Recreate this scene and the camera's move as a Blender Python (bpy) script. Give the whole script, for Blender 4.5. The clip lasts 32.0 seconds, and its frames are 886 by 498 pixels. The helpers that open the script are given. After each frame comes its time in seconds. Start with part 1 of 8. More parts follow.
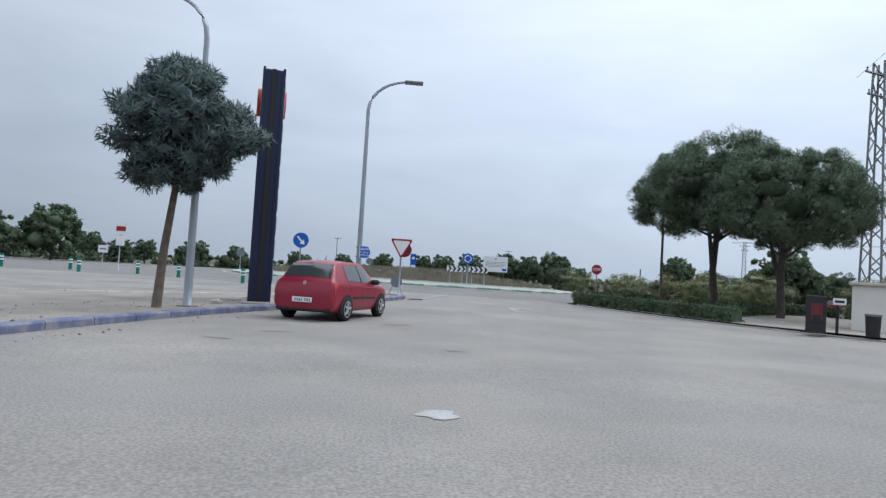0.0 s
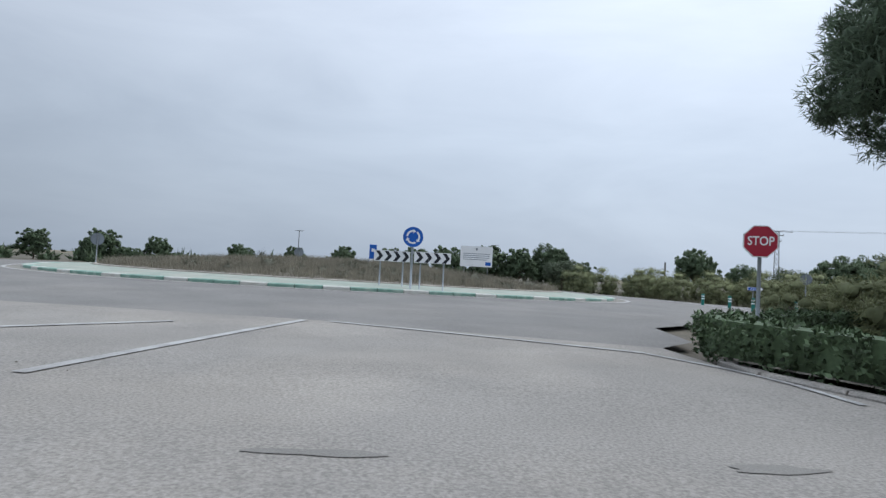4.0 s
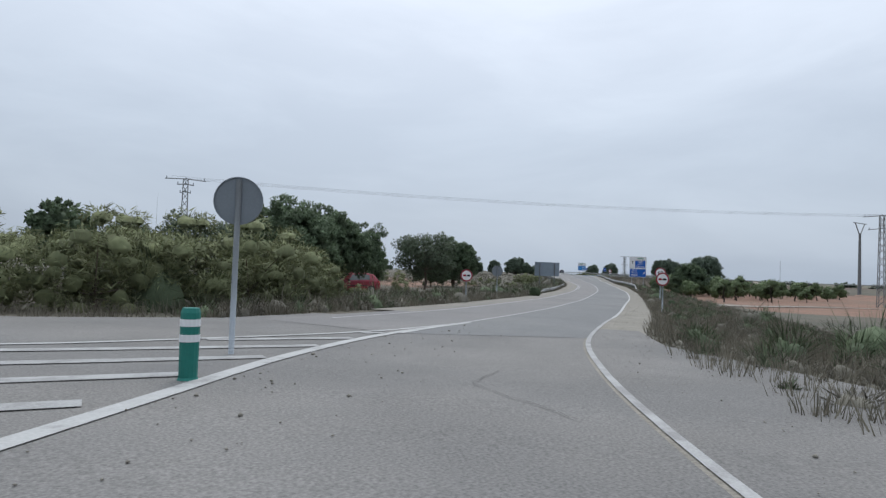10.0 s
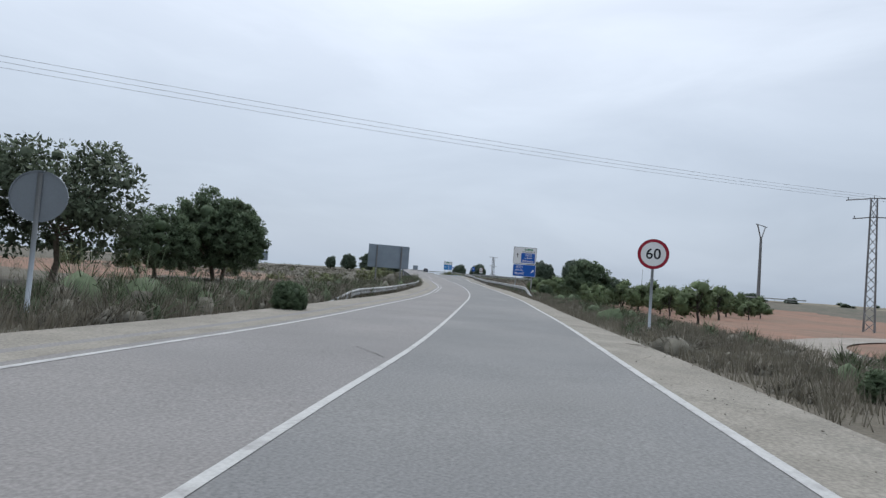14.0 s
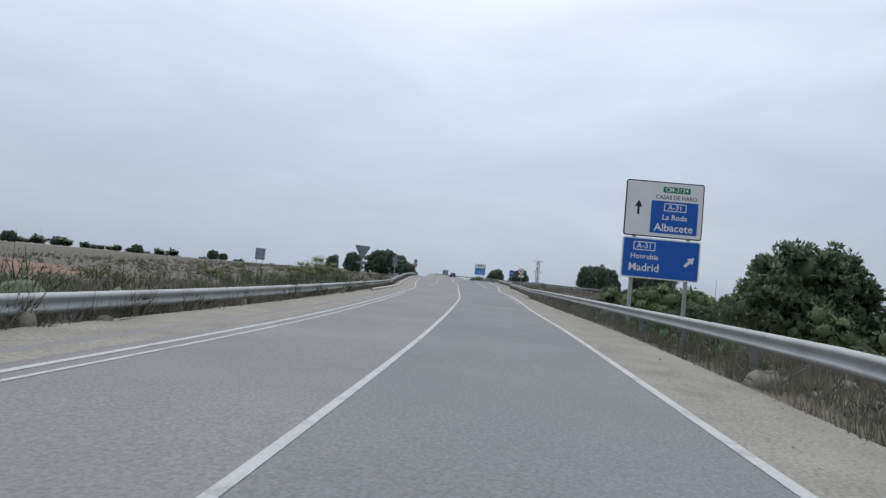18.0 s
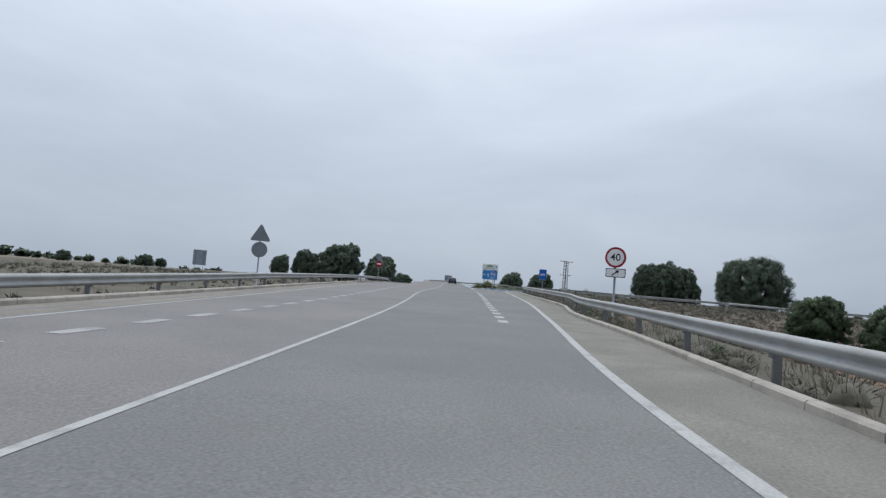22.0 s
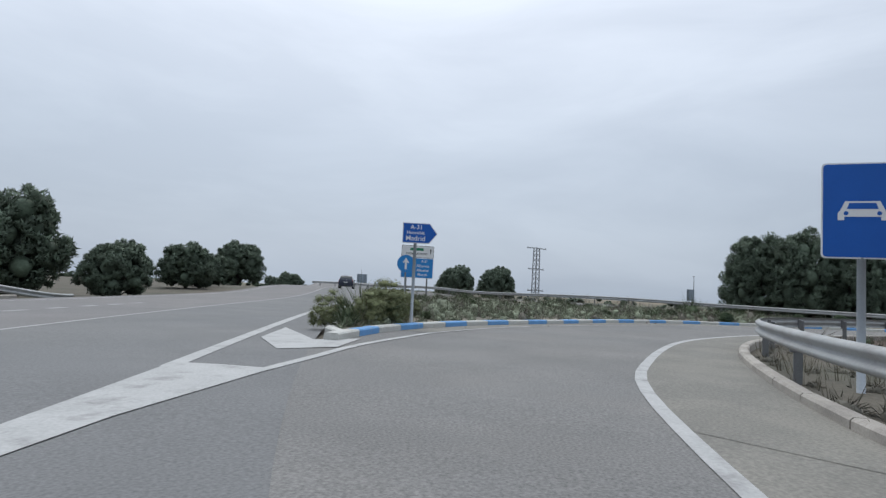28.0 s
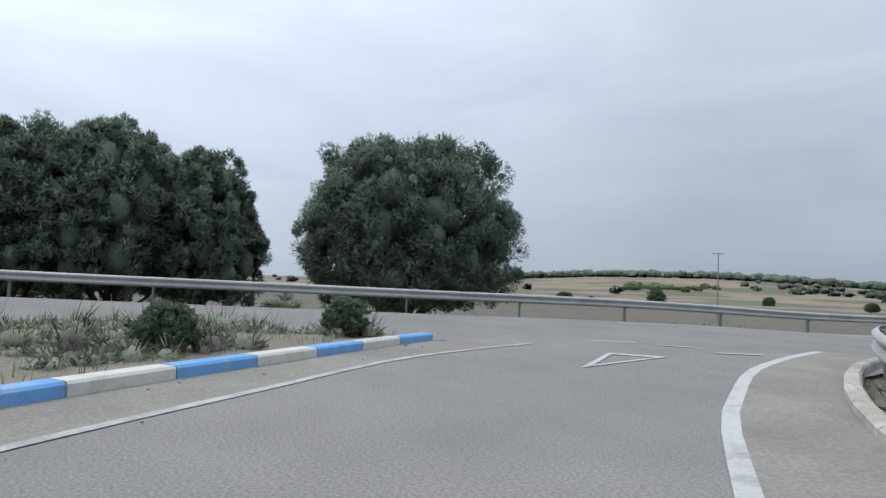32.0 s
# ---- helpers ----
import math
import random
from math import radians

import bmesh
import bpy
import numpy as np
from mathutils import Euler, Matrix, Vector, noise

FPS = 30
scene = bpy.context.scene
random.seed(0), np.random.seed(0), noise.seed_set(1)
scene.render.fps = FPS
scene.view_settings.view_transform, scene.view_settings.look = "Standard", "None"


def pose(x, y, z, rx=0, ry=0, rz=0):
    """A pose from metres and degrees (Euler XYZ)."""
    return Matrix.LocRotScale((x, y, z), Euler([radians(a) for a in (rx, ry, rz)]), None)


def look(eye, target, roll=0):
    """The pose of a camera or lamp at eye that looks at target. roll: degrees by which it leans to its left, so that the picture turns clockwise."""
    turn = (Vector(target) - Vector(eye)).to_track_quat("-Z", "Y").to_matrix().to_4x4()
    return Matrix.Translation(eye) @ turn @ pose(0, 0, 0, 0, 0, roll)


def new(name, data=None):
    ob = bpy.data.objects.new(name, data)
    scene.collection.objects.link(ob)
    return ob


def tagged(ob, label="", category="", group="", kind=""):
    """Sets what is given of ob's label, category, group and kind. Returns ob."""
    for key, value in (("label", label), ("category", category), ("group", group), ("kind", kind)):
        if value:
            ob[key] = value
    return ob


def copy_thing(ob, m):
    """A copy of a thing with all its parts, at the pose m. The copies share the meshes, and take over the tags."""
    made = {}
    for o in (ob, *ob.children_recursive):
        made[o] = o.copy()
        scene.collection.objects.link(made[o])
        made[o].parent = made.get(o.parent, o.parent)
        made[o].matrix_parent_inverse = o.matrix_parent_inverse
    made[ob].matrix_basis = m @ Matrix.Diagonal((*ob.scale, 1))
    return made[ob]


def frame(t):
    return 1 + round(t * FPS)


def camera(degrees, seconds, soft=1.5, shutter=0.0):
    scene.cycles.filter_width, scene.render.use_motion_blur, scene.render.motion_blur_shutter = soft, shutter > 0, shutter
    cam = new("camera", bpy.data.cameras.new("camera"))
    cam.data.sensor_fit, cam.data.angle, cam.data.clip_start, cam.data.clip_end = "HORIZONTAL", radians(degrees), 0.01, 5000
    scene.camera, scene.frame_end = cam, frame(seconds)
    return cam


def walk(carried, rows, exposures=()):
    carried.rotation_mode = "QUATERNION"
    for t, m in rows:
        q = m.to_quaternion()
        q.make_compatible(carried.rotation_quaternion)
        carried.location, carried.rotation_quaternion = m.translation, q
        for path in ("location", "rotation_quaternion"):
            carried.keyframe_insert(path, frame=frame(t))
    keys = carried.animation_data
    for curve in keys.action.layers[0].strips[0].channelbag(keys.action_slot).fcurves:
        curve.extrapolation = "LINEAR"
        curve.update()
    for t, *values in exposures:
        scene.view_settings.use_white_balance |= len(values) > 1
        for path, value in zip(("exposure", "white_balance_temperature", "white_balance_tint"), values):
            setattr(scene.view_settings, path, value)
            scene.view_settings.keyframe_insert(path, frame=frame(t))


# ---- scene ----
cam = camera(72.04, 32.0, soft=1.35)
PATH = [
    (0.0, (0.010, -0.023, 1.036), (-0.034, 19.962, 1.813), 3.39),
    (0.5, (0.370, 2.835, 1.026), (0.484, 22.820, 1.794), 3.42),
    (1.0, (0.626, 5.243, 1.011), (1.294, 25.218, 1.775), 3.85),
    (1.5, (1.022, 7.831, 0.992), (2.194, 27.783, 1.721), 3.82),
    (2.0, (1.374, 10.199, 0.972), (2.848, 30.136, 1.573), 3.56),
    (2.5, (1.742, 12.781, 0.953), (2.891, 32.737, 1.604), 3.50),
    (3.0, (2.029, 15.193, 0.932), (2.810, 35.169, 1.548), 3.08),
    (3.5, (2.333, 17.837, 0.900), (2.687, 37.825, 1.501), 3.12),
    (5.5, (3.200, 30.182, 0.980), (4.465, 50.089, 2.433), 3.11),
    (6.0, (3.863, 32.553, 1.036), (6.921, 52.271, 2.403), 1.93),
    (6.5, (4.705, 34.688, 1.077), (10.055, 53.931, 2.125), 2.21),
    (7.0, (6.016, 37.243, 1.128), (13.922, 55.590, 2.071), 2.05),
    (7.5, (8.036, 39.853, 1.083), (17.979, 57.186, 1.930), 1.84),
    (8.0, (9.859, 42.061, 0.992), (21.367, 58.397, 1.829), 2.23),
    (8.5, (12.189, 44.338, 0.952), (25.004, 59.672, 1.768), 2.23),
    (9.0, (14.820, 46.665, 0.887), (28.525, 61.203, 1.796), 2.01),
    (9.5, (17.549, 48.809, 0.810), (32.294, 62.300, 1.585), 2.22),
    (10.0, (21.198, 51.314, 0.746), (36.970, 63.591, 1.448), 2.00),
    (10.5, (24.913, 53.548, 0.690), (41.308, 64.961, 1.667), 2.60),
    (11.0, (29.009, 55.667, 0.620), (45.894, 66.374, 1.132), 3.00),
    (11.5, (33.220, 57.726, 0.516), (50.468, 67.845, 0.865), 3.22),
    (12.0, (37.527, 59.692, 0.383), (55.050, 69.325, 0.757), 3.49),
    (12.5, (41.847, 61.416, 0.248), (59.617, 70.570, 0.890), 3.97),
    (13.0, (46.677, 63.425, 0.162), (64.656, 72.170, 0.713), 3.81),
    (13.5, (51.203, 65.287, 0.083), (69.183, 74.015, 0.822), 3.92),
    (14.0, (55.972, 67.054, -0.006), (73.975, 75.718, 0.905), 4.21),
    (14.5, (61.335, 69.085, -0.076), (79.415, 77.587, 0.833), 4.62),
    (16.5, (85.291, 78.007, -0.179), (103.169, 86.917, 0.809), 5.61),
    (17.0, (91.630, 80.627, -0.130), (109.341, 89.857, 0.927), 5.22),
    (17.5, (98.071, 83.384, -0.045), (115.619, 92.922, 0.996), 5.68),
    (18.0, (104.878, 86.395, -0.022), (122.222, 96.300, 1.017), 5.28),
    (18.5, (111.806, 89.562, -0.007), (129.094, 99.557, 1.101), 5.58),
    (19.0, (118.766, 92.756, 0.042), (136.011, 102.817, 1.222), 4.64),
    (19.5, (125.819, 95.921, 0.105), (143.026, 106.057, 1.180), 4.65),
    (20.0, (132.432, 99.039, 0.173), (149.547, 109.323, 1.324), 4.49),
    (20.5, (138.813, 102.096, 0.239), (155.890, 112.443, 1.372), 4.46),
    (21.0, (145.037, 105.146, 0.306), (162.063, 115.562, 1.566), 4.93),
    (21.5, (151.101, 108.204, 0.370), (168.192, 118.537, 1.422), 3.99),
    (22.0, (157.258, 111.356, 0.442), (174.385, 121.608, 1.698), 4.33),
    (22.5, (163.360, 114.289, 0.525), (180.539, 124.452, 1.787), 3.09),
    (23.0, (169.415, 117.131, 0.633), (186.676, 127.156, 1.895), 2.83),
    (23.5, (175.555, 120.008, 0.776), (192.829, 129.967, 2.336), 3.30),
    (24.0, (181.703, 122.898, 0.939), (198.929, 132.937, 2.524), 2.80),
    (24.5, (187.791, 125.808, 1.100), (204.930, 136.042, 2.342), 2.30),
    (26.5, (208.440, 136.699, 1.434), (225.481, 147.095, 2.674), 3.31),
    (27.0, (212.701, 138.747, 1.501), (229.968, 148.775, 2.630), 3.20),
    (27.5, (217.546, 140.877, 1.573), (235.176, 150.246, 2.762), 2.93),
    (28.0, (221.816, 142.479, 1.656), (239.948, 150.804, 3.049), 2.86),
    (28.5, (226.403, 143.735, 1.737), (245.281, 150.237, 2.898), 3.60),
    (29.0, (230.556, 144.496, 1.796), (249.945, 149.261, 2.971), 3.13),
    (29.5, (234.696, 144.865, 1.814), (254.504, 147.365, 2.984), 2.90),
    (30.0, (238.534, 144.494, 1.821), (258.494, 144.476, 3.084), 2.64),
    (30.5, (242.841, 143.552, 1.807), (262.589, 140.632, 3.028), 2.31),
    (31.0, (247.066, 141.959, 1.786), (266.187, 136.231, 3.033), 1.62),
    (31.5, (250.707, 139.927, 1.775), (268.837, 131.565, 2.942), 1.43),
    (32.0, (253.769, 137.708, 1.816), (270.572, 126.915, 2.903), 2.10),
]
walk(cam, [(t, look(eye, target, roll)) for t, eye, target, roll in PATH],
     ((0.0, 0.14, 6230, 10), (3.0, 0.13, 6230, 10), (6.0, -0.12, 6400, 10), (10.0, -0.12, 6400, 10), (14.0, -0.06, 6400, 10), (22.0, -0.22, 6420, 10), (28.0, -0.17, 6420, 10), (30.0, -0.02, 6400, 10), (31.0, 0.04, 6400, 10), (32.0, 0.16, 6400, 10)))

# ---- sky and sun: a bright overcast day ----
world = bpy.data.worlds.new("world")
scene.world = world
world.use_nodes = True
wn, wl = world.node_tree.nodes, world.node_tree.links
wn.clear()
w_out = wn.new("ShaderNodeOutputWorld")
w_bg = wn.new("ShaderNodeBackground")
w_sky = wn.new("ShaderNodeTexSky")
w_sky.sky_type = "NISHITA"
w_sky.sun_disc = False
w_sky.sun_elevation = radians(55)
w_sky.sun_rotation = radians(55)
w_sky.dust_density = 4.0
w_sky.air_density = 1.2
w_co = wn.new("ShaderNodeTexCoord")
w_sep = wn.new("ShaderNodeSeparateXYZ")
wl.new(w_co.outputs["Generated"], w_sep.inputs[0])
# cloud deck: brighter towards the zenith, as overcast skies are
w_ramp = wn.new("ShaderNodeValToRGB")
w_ramp.color_ramp.elements[0].position = 0.0
w_ramp.color_ramp.elements[0].color = (0.5, 0.58, 0.69, 1)
w_ramp.color_ramp.elements[1].position = 1.0
w_ramp.color_ramp.elements[1].color = (2.35, 2.55, 2.8, 1)
e = w_ramp.color_ramp.elements.new(0.22)
e.color = (0.65, 0.74, 0.865, 1)
e = w_ramp.color_ramp.elements.new(0.42)
e.color = (0.9, 0.99, 1.13, 1)
wl.new(w_sep.outputs["Z"], w_ramp.inputs[0])
# flattened cloud layers
w_map = wn.new("ShaderNodeMapping")
w_map.inputs["Scale"].default_value = (1.0, 1.0, 3.6)
wl.new(w_co.outputs["Generated"], w_map.inputs[0])
w_n1 = wn.new("ShaderNodeTexNoise")
w_n1.inputs["Scale"].default_value = 2.3
w_n1.inputs["Detail"].default_value = 7
w_n1.inputs["Roughness"].default_value = 0.55
w_n1.inputs["Distortion"].default_value = 0.5
wl.new(w_map.outputs[0], w_n1.inputs["Vector"])
w_cr = wn.new("ShaderNodeValToRGB")
w_cr.color_ramp.elements[0].position = 0.36
w_cr.color_ramp.elements[0].color = (0.92, 0.925, 0.93, 1)
w_cr.color_ramp.elements[1].position = 0.66
w_cr.color_ramp.elements[1].color = (1.06, 1.055, 1.045, 1)
wl.new(w_n1.outputs[0], w_cr.inputs[0])
w_mul = wn.new("ShaderNodeMixRGB")
w_mul.blend_type = "MULTIPLY"
w_mul.inputs[0].default_value = 1.0
wl.new(w_ramp.outputs[0], w_mul.inputs[1])
wl.new(w_cr.outputs[0], w_mul.inputs[2])
w_dim = wn.new("ShaderNodeMixRGB")
w_dim.blend_type = "MULTIPLY"
w_dim.inputs[0].default_value = 1.0
w_dim.inputs[2].default_value = (0.08, 0.08, 0.08, 1)
wl.new(w_sky.outputs[0], w_dim.inputs[1])
# the deck is brighter on the side of the veiled sun
w_dot = wn.new("ShaderNodeVectorMath")
w_dot.operation = "DOT_PRODUCT"
w_dot.inputs[1].default_value = (0.82, 0.57, 0.0)
wl.new(w_co.outputs["Generated"], w_dot.inputs[0])
w_side = wn.new("ShaderNodeMapRange")
w_side.inputs["From Min"].default_value = 0.0
w_side.inputs["From Max"].default_value = 1.0
w_side.inputs["To Min"].default_value = 0.72
w_side.inputs["To Max"].default_value = 1.1
wl.new(w_dot.outputs["Value"], w_side.inputs[0])
w_glow = wn.new("ShaderNodeMixRGB")
w_glow.blend_type = "MULTIPLY"
w_glow.inputs[0].default_value = 1.0
wl.new(w_mul.outputs[0], w_glow.inputs[1])
wl.new(w_side.outputs[0], w_glow.inputs[2])
w_mix = wn.new("ShaderNodeMixRGB")
w_mix.inputs[0].default_value = 0.88
wl.new(w_dim.outputs[0], w_mix.inputs[1])
wl.new(w_glow.outputs[0], w_mix.inputs[2])
wl.new(w_mix.outputs[0], w_bg.inputs[0])
w_bg.inputs[1].default_value = 1.0
wl.new(w_bg.outputs[0], w_out.inputs[0])

sun = new("sun", bpy.data.lights.new("sun", "SUN"))
sun.data.energy = 1.0
sun.data.angle = radians(18)
sun.data.color = (1.0, 0.96, 0.9)
sun.matrix_world = look((82, 57, 140), (0, 0, 0))

# ---- tools ----
rng = random.Random(7)


def mat(name, base, rough=0.8, metal=0.0, var=0.15, scale=3.0, fine=40.0, fine_var=0.08, bump=0.0, bump_scale=60.0,
        tint=None, tint_scale=0.4, tint_amount=0.5, tint_lo=0.45, tint_hi=0.62, obj_var=0.0, isl_var=0.0, trans=0.0, spec=0.3, world_co=True):
    """A surface with variation at two scales, a second tint in patches, and fine relief."""
    m = bpy.data.materials.new(name)
    m.use_nodes = True
    n, l = m.node_tree.nodes, m.node_tree.links
    b = n["Principled BSDF"]
    b.inputs["Roughness"].default_value = rough
    b.inputs["Metallic"].default_value = metal
    b.inputs["Specular IOR Level"].default_value = spec
    geo = n.new("ShaderNodeNewGeometry")
    co = n.new("ShaderNodeTexCoord")
    where = geo.outputs["Position"] if world_co else co.outputs["Object"]
    col = n.new("ShaderNodeRGB")
    col.outputs[0].default_value = (*base, 1)
    cur = col.outputs[0]
    if tint:
        t = n.new("ShaderNodeTexNoise")
        t.inputs["Scale"].default_value = tint_scale
        t.inputs["Detail"].default_value = 6
        t.inputs["Roughness"].default_value = 0.62
        l.new(where, t.inputs["Vector"])
        r = n.new("ShaderNodeMapRange")
        r.inputs["From Min"].default_value = tint_lo
        r.inputs["From Max"].default_value = tint_hi
        r.inputs["To Max"].default_value = tint_amount
        l.new(t.outputs[0], r.inputs[0])
        mx = n.new("ShaderNodeMixRGB")
        l.new(r.outputs[0], mx.inputs[0])
        l.new(cur, mx.inputs[1])
        mx.inputs[2].default_value = (*tint, 1)
        cur = mx.outputs[0]

    def shade(cur, sc, amount, detail=4):
        t = n.new("ShaderNodeTexNoise")
        t.inputs["Scale"].default_value = sc
        t.inputs["Detail"].default_value = detail
        l.new(where, t.inputs["Vector"])
        r = n.new("ShaderNodeMapRange")
        r.inputs["From Min"].default_value = 0.25
        r.inputs["From Max"].default_value = 0.75
        r.inputs["To Min"].default_value = 1 - amount
        r.inputs["To Max"].default_value = 1 + amount
        l.new(t.outputs[0], r.inputs[0])
        h = n.new("ShaderNodeHueSaturation")
        l.new(r.outputs[0], h.inputs["Value"])
        l.new(cur, h.inputs["Color"])
        return h.outputs[0]

    if var:
        cur = shade(cur, scale, var)
    if fine_var:
        cur = shade(cur, fine, fine_var, 2)
    for amount, out in ((obj_var, None), (isl_var, geo.outputs["Random Per Island"])):
        if amount:
            if out is None:
                out = n.new("ShaderNodeObjectInfo").outputs["Random"]
            r = n.new("ShaderNodeMapRange")
            r.inputs["To Min"].default_value = 1 - amount
            r.inputs["To Max"].default_value = 1 + amount
            l.new(out, r.inputs[0])
            h = n.new("ShaderNodeHueSaturation")
            l.new(r.outputs[0], h.inputs["Value"])
            l.new(cur, h.inputs["Color"])
            cur = h.outputs[0]
    l.new(cur, b.inputs["Base Color"])
    if bump:
        t = n.new("ShaderNodeTexNoise")
        t.inputs["Scale"].default_value = bump_scale
        t.inputs["Detail"].default_value = 3
        l.new(where, t.inputs["Vector"])
        bp = n.new("ShaderNodeBump")
        bp.inputs["Strength"].default_value = bump
        bp.inputs["Distance"].default_value = 0.02
        l.new(t.outputs[0], bp.inputs["Height"])
        l.new(bp.outputs[0], b.inputs["Normal"])
    if trans:
        tr = n.new("ShaderNodeBsdfTranslucent")
        l.new(cur, tr.inputs["Color"])
        ms = n.new("ShaderNodeMixShader")
        ms.inputs[0].default_value = trans
        l.new(b.outputs[0], ms.inputs[1])
        l.new(tr.outputs[0], ms.inputs[2])
        l.new(ms.outputs[0], n["Material Output"].inputs[0])
    return m


class Shape:
    """Points and faces of one mesh, gathered piece by piece."""

    def __init__(self):
        self.v, self.f = [], []

    def add(self, vs, fs, m=None):
        k = len(self.v)
        self.v += [tuple(m @ Vector(p)) for p in vs] if m else [tuple(p) for p in vs]
        self.f += [tuple(i + k for i in q) for q in fs]
        return self

    def box(self, c, s, m=None, bevel=0.0):
        x, y, z = (a / 2 for a in s)
        if bevel:
            b = min(bevel, x * 0.9, y * 0.9, z * 0.9)
            vs, fs = [], []
            for sz in (-1, 1):
                for (ex, ey, ez) in ((x - b, y - b, z), (x, y, z - b)) if sz > 0 else ((x - b, y - b, z), (x, y, z - b)):
                    for sx, sy in ((-1, -1), (1, -1), (1, 1), (-1, 1)):
                        vs.append((c[0] + sx * ex, c[1] + sy * ey, c[2] + sz * ez))
            # rings: 0 bottom inner, 1 bottom outer, 2 top inner, 3 top outer
            fs.append((3, 2, 1, 0))
            for i in range(4):
                j = (i + 1) % 4
                fs += [(i, j, 4 + j, 4 + i), (4 + i, 4 + j, 12 + j, 12 + i), (12 + i, 12 + j, 8 + j, 8 + i)]
            fs.append((8, 9, 10, 11))
            return self.add(vs, fs, m)
        vs = [(c[0] + a * x, c[1] + b * y, c[2] + d * z) for d in (-1, 1) for a, b in ((-1, -1), (1, -1), (1, 1), (-1, 1))]
        return self.add(vs, [(3, 2, 1, 0), (4, 5, 6, 7), (0, 1, 5, 4), (1, 2, 6, 5), (2, 3, 7, 6), (3, 0, 4, 7)], m)

    def tube(self, pts, radii, n=8, cap=True, m=None):
        """A round bar along pts with its own radius at each."""
        pts = [Vector(p) for p in pts]
        if not hasattr(radii, "__len__"):
            radii = [radii] * len(pts)
        vs, fs = [], []
        for i, p in enumerate(pts):
            d = (pts[min(i + 1, len(pts) - 1)] - pts[max(i - 1, 0)]).normalized()
            s = d.cross(Vector((0, 0, 1)) if abs(d.z) < 0.9 else Vector((1, 0, 0))).normalized()
            u = s.cross(d)
            for k in range(n):
                a = 2 * math.pi * k / n
                vs.append(p + radii[i] * (math.cos(a) * s + math.sin(a) * u))
        for i in range(len(pts) - 1):
            for k in range(n):
                j = (k + 1) % n
                fs.append((i * n + k, i * n + j, (i + 1) * n + j, (i + 1) * n + k))
        if cap:
            fs += [tuple(range(n)), tuple(range((len(pts) - 1) * n + n - 1, (len(pts) - 1) * n - 1, -1))]
        return self.add(vs, fs, m)

    def prism(self, outline, y0, y1, m=None):
        """An outline in x and z, thick from y0 (front) to y1 (back)."""
        k = len(outline)
        vs = [(x, y0, z) for x, z in outline] + [(x, y1, z) for x, z in outline]
        fs = [tuple(range(k)), tuple(range(2 * k - 1, k - 1, -1))]
        fs += [(i, i + k, (i + 1) % k + k, (i + 1) % k) for i in range(k)]
        return self.add(vs, fs, m)

    def ring(self, outer, inner, y0, y1, m=None):
        """A frame between two outlines of as many points each."""
        k = len(outer)
        vs = [(x, y0, z) for x, z in outer] + [(x, y0, z) for x, z in inner] + [(x, y1, z) for x, z in outer] + [(x, y1, z) for x, z in inner]
        fs = []
        for i in range(k):
            j = (i + 1) % k
            fs += [(i, j, k + j, k + i), (2 * k + i, 3 * k + i, 3 * k + j, 2 * k + j), (i, 2 * k + i, 2 * k + j, j), (k + i, k + j, 3 * k + j, 3 * k + i)]
        return self.add(vs, fs, m)

    def mesh(self, name, material, smooth=False):
        me = bpy.data.meshes.new(name)
        me.from_pydata(self.v, [], self.f)
        me.materials.append(material)
        if smooth:
            me.polygons.foreach_set("use_smooth", [True] * len(me.polygons))
        me.update()
        return me


def thing(name, label, category, place=(0, 0, 0), turn=0.0, group="", scale=1.0):
    ob = new(name)
    ob.empty_display_size = 0.2
    ob.matrix_basis = Matrix.Translation(place) @ Matrix.Rotation(radians(turn), 4, "Z") @ Matrix.Scale(scale, 4)
    return tagged(ob, label, category, group)


def part(name, shape, material, parent, label="", smooth=False):
    me = shape if isinstance(shape, bpy.types.Mesh) else shape.mesh(name, material, smooth)
    ob = new(name, me)
    ob.parent = parent
    if label:
        ob["label"] = label
    return ob


def solo(name, shape, material, label, category, kind="", group="", smooth=False):
    me = shape if isinstance(shape, bpy.types.Mesh) else shape.mesh(name, material, smooth)
    return tagged(new(name, me), label, category, group, kind)


def circle(r, n=28, cx=0.0, cz=0.0, a0=0.0):
    return [(cx + r * math.cos(a0 + 2 * math.pi * i / n), cz + r * math.sin(a0 + 2 * math.pi * i / n)) for i in range(n)]


def rounded(w, h, r=0.05, cx=0.0, cz=0.0, n=4):
    pts = []
    for sx, sz, a in ((1, 1, 0), (-1, 1, 90), (-1, -1, 180), (1, -1, 270)):
        for i in range(n + 1):
            b = radians(a + 90 * i / n)
            pts.append((cx + sx * (w / 2 - r) + r * math.cos(b), cz + sz * (h / 2 - r) + r * math.sin(b)))
    return pts


def letters(text, size, x, z, y=-0.022, align="CENTER", squeeze=1.0):
    """Lettering as a flat mesh in the plane of a sign, x to the right and z up."""
    cu = bpy.data.curves.new("lettering", "FONT")
    cu.body, cu.size, cu.align_x, cu.align_y = text, size, align, "CENTER"
    cu.resolution_u = 3
    cu.offset = size * 0.012
    ob = bpy.data.objects.new("lettering", cu)
    me = bpy.data.meshes.new_from_object(ob)
    me.transform(Matrix.Translation((x, y, z)) @ Matrix.Rotation(radians(90), 4, "X") @ Matrix.Diagonal((squeeze, 1, 1, 1)))
    bpy.data.objects.remove(ob)
    return me


